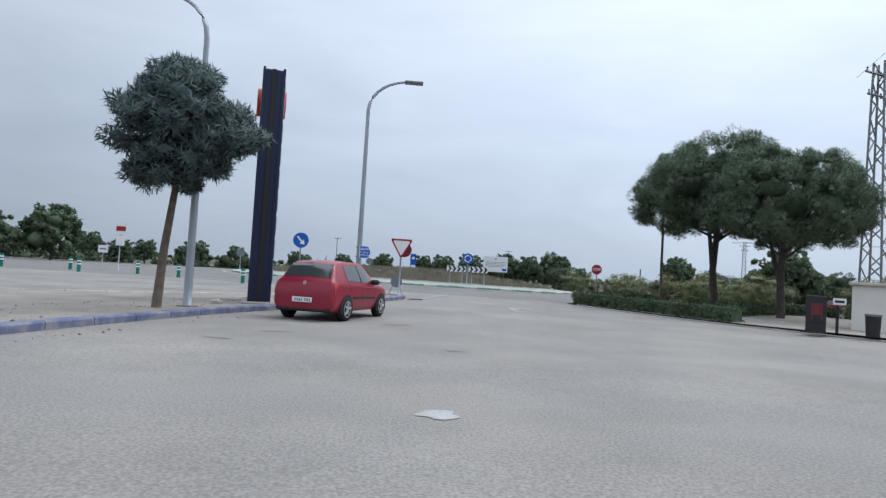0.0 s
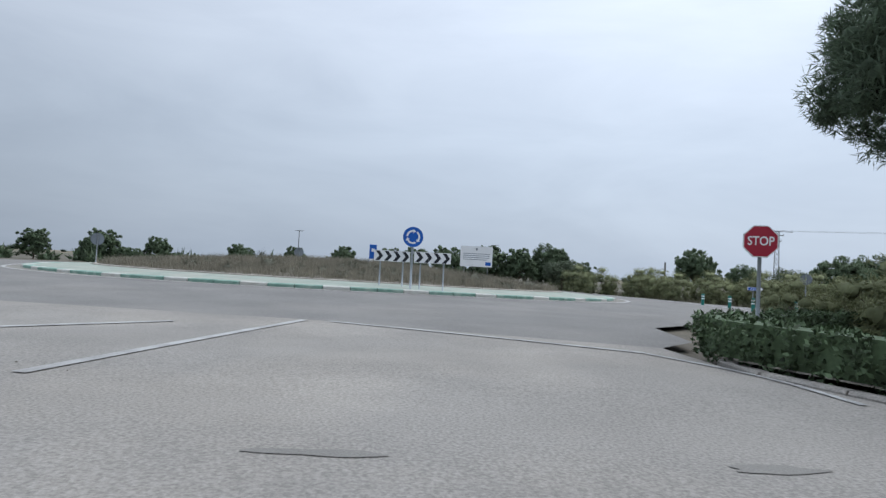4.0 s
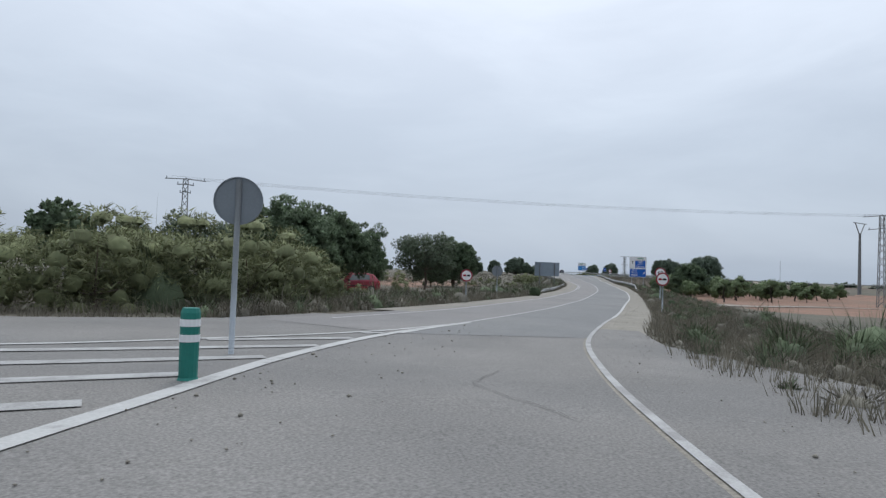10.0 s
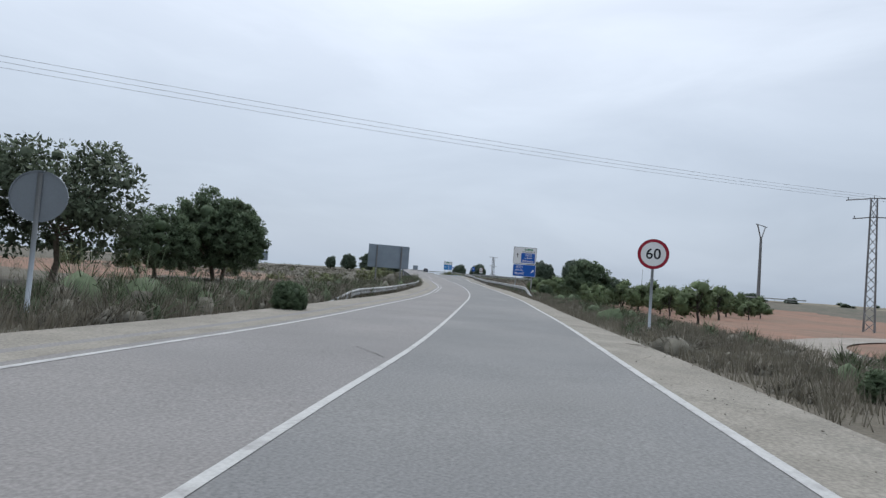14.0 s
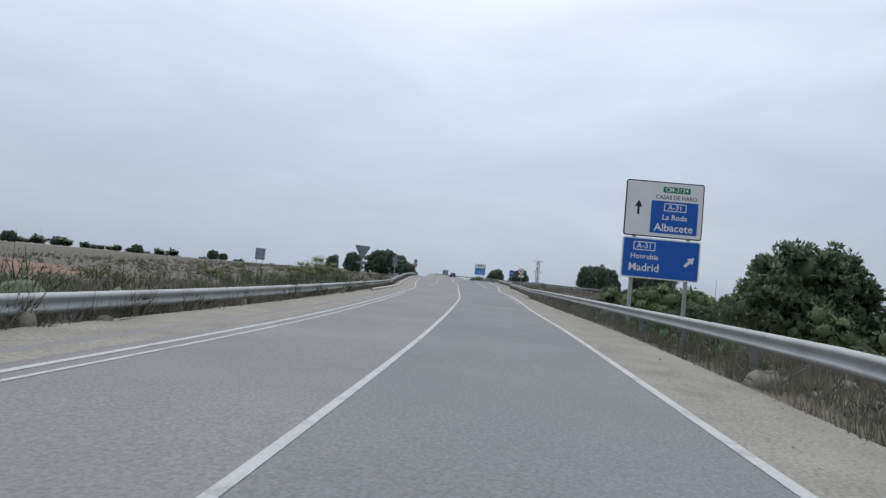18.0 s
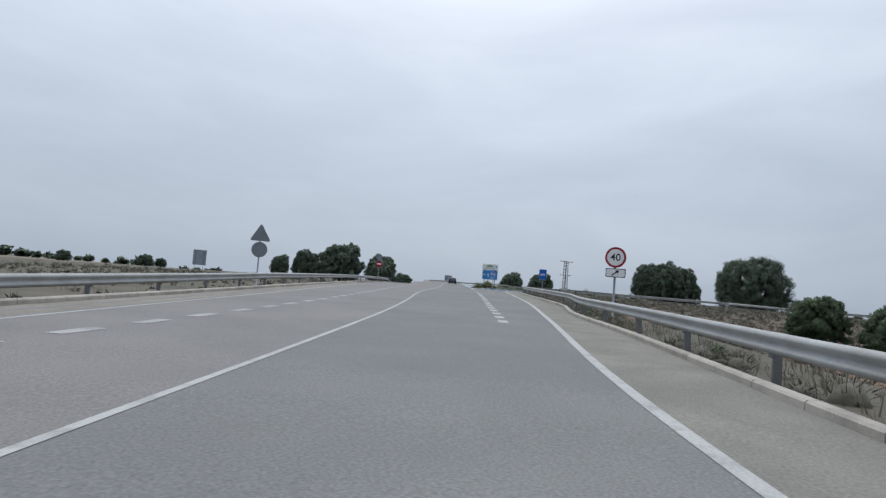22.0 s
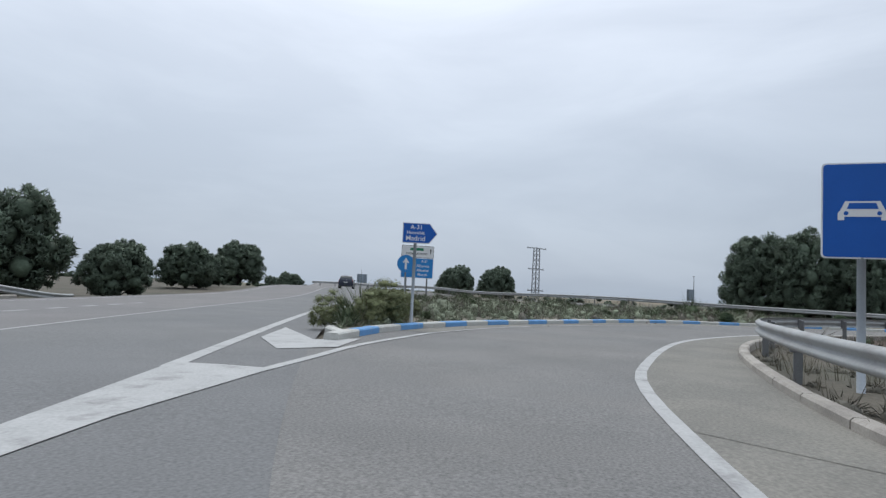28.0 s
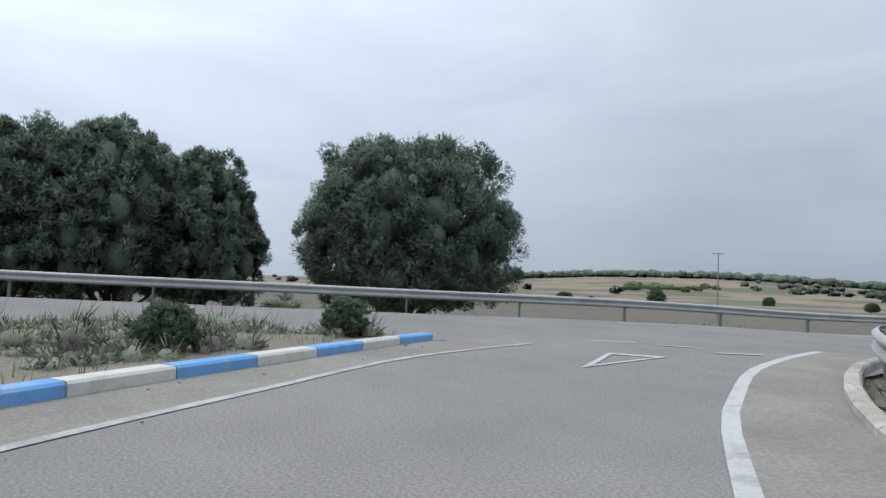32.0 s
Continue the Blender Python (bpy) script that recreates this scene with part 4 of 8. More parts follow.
nose = spline([(232.3, 149.45), (232.3, 149.8), (233.4, 150.45), (238.8, 153.4), (245.3, 157.2), (256, 163.6)], 1.0)
kerb(nose, [KERB_WHITE], "white painted kerb at the nose of the planted island", width=0.26, height=0.14, block=1.2)
near_slip = offset(SLIP_RAIL, 8.3)
near_slip = near_slip[near_slip[:, 1] > 130.5]
ISLE = [tuple(p) for p in resample(blue_l, 44)] + [tuple(p) for p in near_slip[::-1][::5] if p[1] < 172] + [(262, 167.0), (256, 163.5), (245.3, 157.1), (238.8, 153.3), (233.4, 150.35)]


def isle_rise(x, y):
    """Height of the planted island over the road: level with its kerbs, a low back inside."""
    edge = np.array(ISLE + ISLE[:1])
    d = np.abs(side_of(edge, x, y)[1])
    return 0.12 + 0.3 * np.clip((d - 0.3) / 4, 0, 1)


solo("island", fill(ISLE, isle_rise, ISLE_SOIL, "island", 1.3), ISLE_SOIL, "planted island of grey scrub and dry soil", "island", "structure")
# hedge bed
BED = [(10.1, 20.5), (8.25, 23.95), (6.4, 28.5), (6.9, 30), (9, 32.5), (13.2, 36), (19, 39), (26, 43.5), (34, 48), (40, 40), (34, 22), (16, 17.5), (13.6, 16.6)]
solo("planting_bed", fill(BED, 0.1, DIRT, "planting_bed", 1.4), DIRT, "bare earth bed behind the clipped hedge", "planting bed", "structure")
kerb(spline([(6.5, 29), (6.35, 28.4), (8.2, 23.95), (10.2, 20.4), (13.5, 16.3), (20, 12)], 1.0), [ASPHALT_OLD], "dusty worn kerb in front of the clipped hedge", width=0.2, height=0.05)

# ---- plants ----


def leaf_cloud(centres, radii, per, size, slim=0.45, seed=1, droop=0.0, shell=0.35, core=0.0, whole=None):
    """Small leaves scattered in ellipsoids: corners, four-cornered faces and soft corner normals."""
    r = np.random.RandomState(seed)
    centres, radii = np.asarray(centres, float), np.asarray(radii, float)
    n = len(centres) * per
    u = r.normal(size=(n, 3))
    u /= np.linalg.norm(u, axis=1)[:, None]
    d = (shell + (1 - shell) * r.rand(n)) ** 0.5
    p = np.repeat(centres, per, 0) + u * d[:, None] * np.repeat(radii, per, 0)
    a = r.normal(size=(n, 3)) * 0.7 + u * 0.9
    a[:, 2] -= droop
    a /= np.linalg.norm(a, axis=1)[:, None]
    b = np.cross(a, r.normal(size=(n, 3)) * 0.6 + u)
    b /= np.linalg.norm(b, axis=1)[:, None] + 1e-9
    b *= np.where((np.cross(a, b) * u).sum(1) < 0, -1.0, 1.0)[:, None]
    s = size * (0.6 + 0.8 * r.rand(n))[:, None]
    a, b = a * s, b * s * slim
    co_ = np.stack([p - a * 0.5, p - b * 0.5 - a * 0.1, p + a * 0.6, p + b * 0.5 - a * 0.1], 1).reshape(-1, 3)
    fc_ = np.arange(4 * n).reshape(-1, 4)
    mid_ = centres.mean(0) * (1, 1, 0.9)
    whole = core > 0 if whole is None else whole
    if whole:
        # leaves of one crown share its outward bulge, which softens the clumps
        v = (p - mid_) / (np.abs(centres - mid_).max(0) + 1e-6)
        v /= np.linalg.norm(v, axis=1)[:, None] + 1e-9
        nr_ = np.repeat(u * 0.5 + v * 0.8 + r.normal(size=(n, 3)) * 0.3 + (0, 0, 0.15), 4, 0)
    else:
        nr_ = np.repeat(u + r.normal(size=(n, 3)) * 0.35 + (0, 0, 0.15), 4, 0)
    if core > 0:
        # a dense dark heart in each clump: a lumpy closed form of six by three faces
        la, lo = np.meshgrid(np.linspace(-1.3, 1.3, 4), np.arange(6) * math.pi / 3, indexing="ij")
        w = np.stack([np.cos(la) * np.cos(lo), np.cos(la) * np.sin(lo), np.sin(la)], -1).reshape(-1, 3)
        m_ = len(centres)
        jig = 1 + r.uniform(-0.2, 0.2, (m_, 24, 1))
        cc = (centres[:, None] + w[None] * jig * radii[:, None] * core).reshape(-1, 3)
        i, j = np.meshgrid(np.arange(3), np.arange(6), indexing="ij")
        i, j = i.ravel(), j.ravel()
        q = np.stack([i * 6 + j, i * 6 + (j + 1) % 6, (i + 1) * 6 + (j + 1) % 6, (i + 1) * 6 + j], 1)
        fc_ = np.vstack([fc_, (len(co_) + np.arange(m_)[:, None, None] * 24 + q[None]).reshape(-1, 4)])
        co_ = np.vstack([co_, cc])
        v = (cc - mid_) / (np.abs(centres - mid_).max(0) + 1e-6)
        v /= np.linalg.norm(v, axis=1)[:, None] + 1e-9
        nr_ = np.vstack([nr_, np.tile(w, (m_, 1)) * 0.4 + v * 0.8 + 1e-4])
    return co_, fc_, nr_ / np.linalg.norm(nr_, axis=1)[:, None]


def leaves(name, centres, radii, per, size, material, slim=0.45, seed=1, droop=0.0, shell=0.35, core=0.0, whole=None):
    c, f, nr_ = leaf_cloud(centres, radii, per, size, slim, seed, droop, shell, core, whole)
    me = fast_mesh(name, c, f, [material], smooth=True)
    if len(me.vertices) == len(nr_):
        me.normals_split_custom_set_from_vertices(nr_.astype(np.float32))
    return me


def tree(name, label, category, style, height, spread, seed, leaf_mat, bark, clumps=26, per=150, leaf=0.22, slim=0.4, trunk=0.16, clear=0.35, fork=False, core=0.62, lump=1.0, lean=(0.0, 0.0)):
    """A tree at the origin: tapered trunk, limbs, and a crown of leafy clumps."""
    r = random.Random(seed)
    root = thing(name, label, category)
    cz, crown_h = height * (clear + 1) / 2, height * (1 - clear)
    pts = []
    tries = 0
    while len(pts) < clumps and tries < 4000:
        tries += 1
        x, y, z = (r.uniform(-1, 1) for _ in range(3))
        if style == "cone":
            h_ = (z + 1) / 2
            lim = 0.5 + 1.25 * h_ if h_ < 0.4 else 1.0 - 0.85 * ((h_ - 0.4) / 0.6) ** 1.5
            if x * x + y * y > lim * lim:
                continue
        elif style == "ball":
            if x * x + y * y + z * z > 1 or x * x + y * y + z * z < 0.15:
                continue
        elif style == "bush":
            if x * x + y * y + max(0, z) ** 2 > 1:
                continue
        else:
            if x * x + y * y + z * z > 1 or r.random() < 0.25:
                continue
            x *= 1 + 0.25 * r.random()
        pts.append((lean[0] * height + x * spread / 2 * 0.86, lean[1] * height + y * spread / 2 * 0.86, cz + z * crown_h / 2 * 0.86))
    cr = spread * 0.17 * (40 / clumps) ** 0.33 * lump
    rad = [(cr * r.uniform(0.7, 1.25), cr * r.uniform(0.7, 1.25), cr * r.uniform(0.5, 0.95)) for _ in pts]
    sway = 0.0 if lean[0] else 1.0
    bend = [(lean[0] * height * (1.0 if _ else 0.6) + sway * r.uniform(-0.06, 0.06) * height, sway * r.uniform(-0.06, 0.06) * height) for _ in range(4)]
    top = height * (clear + 0.3)
    stem = [(0, 0, -0.15), (bend[0][0] * 0.4, bend[0][1] * 0.4, top * 0.3), (bend[1][0] * 0.7, bend[1][1] * 0.7, top * 0.65), (bend[1][0], bend[1][1], top)]
    s = Shape()
    s.tube(stem, [trunk * 1.25, trunk, trunk * 0.8, trunk * 0.4], 9)
    if fork:
        s.tube([stem[1], (spread * 0.07, 0.1, top * 0.62), (spread * 0.12, 0.2, top * 0.95)], [trunk * 0.75, trunk * 0.6, trunk * 0.35], 8)
    part("trunk", s, bark, root, smooth=True)
    s = Shape()
    for p in r.sample(pts, min(len(pts), 14)):
        a = Vector(stem[2]).lerp(Vector(stem[3]), r.random()) if p[2] > stem[2][2] else Vector(stem[1]).lerp(Vector(stem[2]), r.random())
        b = Vector(p)
        m_ = a.lerp(b, 0.5) + Vector((0, 0, 0.06 * height * r.uniform(-0.4, 1)))
        s.tube([a, m_, b], [trunk * 0.42, trunk * 0.26, trunk * 0.08], 6, cap=False)
    part("limb", s, bark, root, smooth=True)
    part("crown", leaves("crown", pts, rad, per, leaf, leaf_mat, slim, seed, core=core), leaf_mat, root)
    return root


def billow(name, label, category, height, width, seed, leaf_mat, bark, lobes=12, tufts=34, per=60, leaf=0.2, slim=0.16, trunk=0.2, clear=0.06, fork=False, flat=0.0, rag=0.12, lean=(0.0, 0.0), heart=0.55, reach=0.85, lump=1.0, out=1.0):
    """A dense tree: billowing lobes covered in tufts of leaves round a closed heart, on a trunk with limbs."""
    r = np.random.RandomState(seed)
    root = thing(name, label, category)
    base, tall, half = height * clear, height * (1 - clear), width / 2
    cen, rad = [], []
    for i in range(lobes):
        h = (i + 0.5) / lobes
        az = i * 2.4 + r.uniform(-0.35, 0.35)
        spread_ = math.sqrt(max(0.0, 1 - (h * 0.92) ** 2)) * r.uniform(0.5, 0.66) * out
        q = (0.3 + 0.12 * r.rand()) * lump
        cen.append((spread_ * half * math.cos(az), spread_ * half * math.sin(az), base + tall * (flat + (1 - flat) * (0.2 + 0.58 * h * r.uniform(0.9, 1.08)))))
        rad.append((half * q * r.uniform(1.0, 1.25), half * q * r.uniform(1.0, 1.25), tall * (1 - flat * 0.6) * q * r.uniform(0.5, 0.72)))
    cen.append((0, 0, base + tall * (0.5 + 0.15 * flat)))
    rad.append((half * 0.62, half * 0.62, tall * 0.34 * (1 - flat * 0.4)))
    cen, rad = np.array(cen) + (lean[0] * height, lean[1] * height, 0), np.array(rad)
    spots, sizes = [], []
    for c, q in zip(cen, rad):
        u = r.normal(size=(tufts, 3))
        u[:, 2] += 0.15
        u /= np.linalg.norm(u, axis=1)[:, None]
        p = c + u * q * r.uniform(0.84, 1.0 + rag, (tufts, 1))
        inner = (((p[:, None] - cen[None]) / (rad[None] * 0.8)) ** 2).sum(2).min(1) < 1
        p = p[~inner]
        spots.append(p)
        sizes.append(np.repeat(np.cbrt(q.prod())[None] * 0.3, len(p)) * r.uniform(0.6, 1.4, len(p)))
    spots, sizes = np.vstack(spots), np.concatenate(sizes)
    radii = np.c_[sizes, sizes, sizes * reach]
    stem_top = base + tall * 0.5
    s = Shape()
    sway = np.array(lean) * height
    knee = (sway[0] * 0.4 + 0.05 * half, sway[1] * 0.4, base * 0.55 + 0.2)
    s.tube([(0, 0, -0.2), (0, 0, 0.15), knee, (sway[0] * 0.8, sway[1] * 0.8, base + tall * 0.15), (sway[0], sway[1], stem_top)], [trunk * 1.5, trunk * 1.1, trunk, trunk * 0.8, trunk * 0.35], 9)
    if fork:
        s.tube([knee, (half * 0.14, half * 0.05, base * 0.95), (half * 0.26, half * 0.1, base + tall * 0.3)], [trunk * 0.8, trunk * 0.65, trunk * 0.35], 8)
    part("trunk", s, bark, root, smooth=True)
    s = Shape()
    for k in range(lobes):
        a = Vector((sway[0] * 0.8, sway[1] * 0.8, base + tall * r.uniform(-0.02, 0.3)))
        b = Vector(cen[k])
        s.tube([a, a.lerp(b, 0.5) + Vector((0, 0, -0.03 * height)), b], [trunk * 0.45, trunk * 0.3, trunk * 0.12], 6, cap=False)
    part("limb", s, bark, root, smooth=True)
    part("crown", leaves("crown", spots, radii, per, leaf, leaf_mat, slim, seed, droop=-0.25, shell=0.3, core=0.24), leaf_mat, root)
    # closed heart of the crown, hidden under the tufts
    la, lo = np.meshgrid(np.linspace(-1.45, 1.45, 7), np.arange(10) * math.pi / 5, indexing="ij")
    w = np.stack([np.cos(la) * np.cos(lo), np.cos(la) * np.sin(lo), np.sin(la)], -1).reshape(-1, 3)
    i, j = np.meshgrid(np.arange(6), np.arange(10), indexing="ij")
    i, j = i.ravel(), j.ravel()
    q = np.stack([i * 10 + j, i * 10 + (j + 1) % 10, (i + 1) * 10 + (j + 1) % 10, (i + 1) * 10 + j], 1)
    m_ = len(cen)
    c_ = (cen[:, None] + w[None] * (1 + r.uniform(-0.14, 0.1, (m_, 70, 1))) * rad[:, None] * heart).reshape(-1, 3)
    part("inner_foliage", fast_mesh("inner_foliage", c_, (np.arange(m_)[:, None, None] * 70 + q[None]).reshape(-1, 4), [leaf_mat]), leaf_mat, root)
    return root


def plant(proto, x, y, size=1.0, turn=None, z=None, stretch=1.0, sink=0.0):
    """A copy of a tree, standing on the ground."""
    turn = rng.uniform(0, 360) if turn is None else turn
    z = float(land(np.array([x]), np.array([y]))[0]) if z is None else z
    m_ = Matrix.Translation((x, y, z - sink)) @ Matrix.Rotation(radians(turn), 4, "Z") @ Matrix.Diagonal((size, size, size * stretch, 1))
    return copy_thing(proto, m_)


def settle(proto, x, y, size=1.0, turn=0.0, z=None, stretch=1.0):
    """Moves a tree that was just built to its own place."""
    z = float(land(np.array([x]), np.array([y]))[0]) if z is None else z
    proto.matrix_basis = Matrix.Translation((x, y, z)) @ Matrix.Rotation(radians(turn), 4, "Z") @ Matrix.Diagonal((size, size, size * stretch, 1))
    return proto


# forecourt trees
settle(tree("cypress_tree", "blue-green conifer with a pointed crown and leaning bare trunk", "tree", "cone", 5.65, 3.75, 11, LEAF_CEDAR, BARK, 130, 300, 0.17, 0.16, 0.085, 0.42, core=0.45, lump=0.85, lean=(0.06, 0.0)), -6.1, 13.1, z=g1(-6.1, 13.1) + 0.17)
settle(billow("umbrella_pine", "umbrella pine with forked trunk behind the clipped hedge", "tree", 8.5, 8.6, 21, LEAF_PINE, BARK_DARK, 18, 60, 260, 0.2, 0.12, 0.17, 0.4, True, 0.12, heart=0.42), 14.0, 31.3, turn=200, z=g1(14, 31.3) + 0.08)
settle(billow("umbrella_pine", "spreading umbrella pine beside the vending box", "tree", 7.1, 6.6, 22, LEAF_PINE, BARK_DARK, 16, 60, 260, 0.18, 0.12, 0.15, 0.36, True, 0.12, heart=0.42), 14.4, 25.9, turn=80, z=g1(14.4, 25.9) + 0.08)

# broad-leaved trees along the country road
elm = settle(billow("elm_tree", "dense dark green broad-leaved tree at the roadside", "tree", 5.6, 6.0, 31, LEAF_MID, BARK, 18, 40, 100, 0.18, 0.5, 0.14, 0.2, rag=0.4, heart=0.38), 40.5, 76.5, 0.85)
elm["group"] = "roadside trees"
elm2 = settle(tree("elm_tree", "open-crowned grey-green tree with thin upright branches", "tree", "wide", 6.1, 6.4, 32, LEAF_ELM, BARK, 80, 130, 0.2, 0.5, 0.12, 0.14, core=0.25), 72.4, 93.6, 1.12)
elm2["group"] = "roadside trees"
far_elm = settle(billow("elm_tree", "dense rounded green tree beyond the fields", "tree", 5.6, 5.8, 33, LEAF_MID, BARK, 13, 18, 40, 0.36, 0.6, 0.14, 0.12, rag=0.35, heart=0.55), -40, 62)
far_elm["group"] = "far trees"
for x, y, k, p in ((44.5, 80.2, 0.9, elm), (49.5, 83.4, 1.16, elm), (56.6, 87.9, 1.06, elm), (53.5, 88.2, 1.05, elm), (36, 76.5, 0.6, elm2), (91.5, 104.0, 1.35, elm), (94.6, 106.2, 1.3, elm), (85.5, 103.2, 0.95, elm),
                   (16.8, 87.2, 0.55, elm2), (48, 125, 1.35, far_elm), (45, 102.6, 0.95, elm), (70, 112, 1.0, far_elm), (60, 100, 0.8, elm), (30, 100, 0.6, elm), (24, 108, 0.7, far_elm), (5, 112, 0.9, far_elm),
                   (-4, 118, 0.8, far_elm), (12, 120, 1.05, far_elm), (16.5, 118, 1.0, far_elm), (22.5, 122, 1.35, elm), (27, 123, 0.7, far_elm), (-12, 122, 0.8, far_elm), (21, 122, 0.7, far_elm), (0, 126, 0.9, far_elm), (57, 95.5, 0.9, elm), (63, 101, 0.85, elm2)):
    plant(p, x, y, k)
for x, y, k in ((-46, 60, 0.9), (-34, 64, 0.45), (-52, 56, 1.1), (-60, 54, 1.2), (-70, 50, 1.2), (-26, 80, 0.3), (-33, 92, 0.35), (-60, 80, 0.9), (-22, 95, 0.3), (-80, 70, 1.1), (-14, 128, 0.6), (-20, 122, 0.7), (-27, 118, 0.6), (-30, 124, 0.7), (-38, 112, 0.7), (-44, 108, 0.8), (-51, 104, 0.7), (-57, 98, 0.8), (-65, 92, 0.8), (-48, 112, 0.6), (22, 39, 0.7), (31, 38, 0.9)):
    plant(far_elm, x, y, k)

# tamarisk thickets beyond the gore and along the verge
tam = settle(tree("tamarisk_bush", "feathery yellow-green tamarisk bush in dry grass", "bush", "bush", 2.7, 3.4, 41, LEAF_TAMARISK, BARK, 46, 110, 0.18, 0.17, 0.05, -0.1, core=0.42), 21, 74.5)
tam["group"] = "tamarisk thicket"
for x, y, k in ((19, 79, 1.0), (23.5, 72.3, 0.95), (26, 70.5, 0.9), (28.8, 69.6, 1.1), (31.5, 69.4, 1.15), (34, 69.8, 1.2), (36.5, 71.2, 1.15), (31, 72.5, 1.2), (27, 74, 1.1), (23, 77, 1.1), (38.8, 72.2, 0.9), (18, 84, 1.1),
                (25, 80, 1.1), (33, 77, 1.15), (41, 73.6, 0.5), (44, 74.6, 0.35), (17.4, 90, 0.9), (12.5, 33.8, 0.75), (142.1, 118.8, 0.95), (145, 121.5, 0.8), (150, 128, 0.8), (158, 130.5, 0.9), (163, 134, 0.7), (118, 128, 0.7), (110, 131, 0.8), (104, 130, 0.8), (98, 132, 0.9),
                (16, 37.5, 0.85), (19.5, 38, 0.9), (10.8, 34.5, 0.55), (18, 33.5, 0.8), (21, 30, 0.85), (24, 33, 0.9), (60, 86, 0.5), (99, 98.6, 0.45)):
    plant(tam, x, y, k)

# round stone pines and scrub oaks on the plain
pine = settle(billow("stone_pine", "dense dark green pine with a rounded crown", "tree", 7.5, 9.2, 51, LEAF_DARK, BARK_DARK, 26, 32, 74, 0.4, 0.3, 0.2, 0.0, heart=0.55, lump=0.8, out=1.1), 247, 187.5)
pine["group"] = "dark pines"
for x, y, k, up_ in ((253, 202, 0.72, 1.15), (255.5, 212, 0.5, 1.35), (251, 180.6, 0.56, 1.0), (308, 223, 1.05, 1.05), (272.6, 197.6, 0.74, 0.95), (281, 203, 0.6, 0.95), (339, 236, 0.75, 1.0), (330, 233, 0.6, 1.0), (390, 60, 0.9, 1.0), (420, 40, 0.8, 1.0),
                     (150, 84, 0.55, 1.0), (157, 88, 0.5, 1.0), (279.5, 348, 0.64, 0.9), (275, 291, 0.58, 0.9), (281, 292, 0.45, 0.9), (214.6, 323, 0.62, 0.9)):
    plant(pine, x, y, k, stretch=up_)
plant(pine, 320, 184.6, 0.78, z=0.1, stretch=1.1)
plant(pine, 356.7, 190, 1.05, z=-0.5, stretch=1.12)
for x, y, h_, w_, sd_ in ((285.5, 135.4, 10.1, 7.9, 61), (286.7, 139.3, 9.7, 6.6, 62), (284.3, 131.6, 8.7, 5.6, 63)):
    big = settle(billow("aleppo_pine", "large bushy dark pine behind the guard rail", "tree", h_, w_, sd_, LEAF_DARK, BARK_DARK, 36, 32, 170, 0.24, 0.17, 0.24, 0.02, rag=0.22, heart=0.5, reach=1.05, lump=0.7, out=1.16), x, y, z=-0.6)
    big["group"] = "large pines by the slip road"
big = settle(billow("aleppo_pine", "broad bushy dark pine with a low skirt of branches", "tree", 11.9, 13.8, 66, LEAF_DARK, BARK_DARK, 48, 36, 180, 0.29, 0.17, 0.3, 0.0, rag=0.22, heart=0.5, reach=1.05, lump=0.66, out=1.16), 285.2, 119.9, z=-0.8)
big["group"] = "large pines by the slip road"
plant(tam, 283, 128, 0.7, z=-0.9)
round_tree = settle(billow("orchard_tree", "round dark green tree at the field edge", "tree", 6.0, 7.0, 71, LEAF_MID, BARK, 18, 34, 70, 0.25, 0.55, 0.14, 0.02, rag=0.25, heart=0.58), 141.9, 85.6)
for x, y, k in ((202, 110.6, 0.5), (198, 107, 0.48), (192, 102.8, 0.62), (187, 99.5, 0.55), (196, 100, 0.6), (181, 96, 0.62), (206, 104, 0.5), (174, 91, 0.6), (129, 84.2, 0.2), (136.5, 90, 0.28)):
    plant(round_tree, x, y, k)
for x, y, k in ((25.2, 48.3, 0.15), (26.9, 49.3, 0.12), (24.4, 47.6, 0.1), (46.4, 58.9, 0.06), (66.0, 65.2, 0.08), (70, 78.6, 0.15), (44.6, 70.8, 0.07)):
    plant(round_tree, x, y, k, sink=0.04)
almond = settle(tree("almond_tree", "small pruned almond tree on red soil", "tree", "ball", 2.7, 2.9, 81, LEAF_OLIVE, BARK_DARK, 18, 44, 0.26, 0.45, 0.08, 0.1, core=0.6), 97.5, 69.0)
almond["group"] = "orchard rows"
for i in range(15):
    for j in range(6):
        x, y = 92 + i * 5.6 + j * 1.5 + rng.uniform(-0.7, 0.7), 69.5 + i * 1.8 - j * 5.4 + rng.uniform(-0.7, 0.7)
        if (i + j) % 7 == 5 or x < 121 or y < 69.8 - 0.045 * x:
            continue
        plant(almond, x, y, rng.uniform(0.8, 1.25))
for i in range(16):
    plant(almond, 138 + i * 3.1 + rng.uniform(-1, 1), 84 + i * 1.5 - (i % 3) * 5 + rng.uniform(-1, 1), rng.uniform(1.0, 1.5))

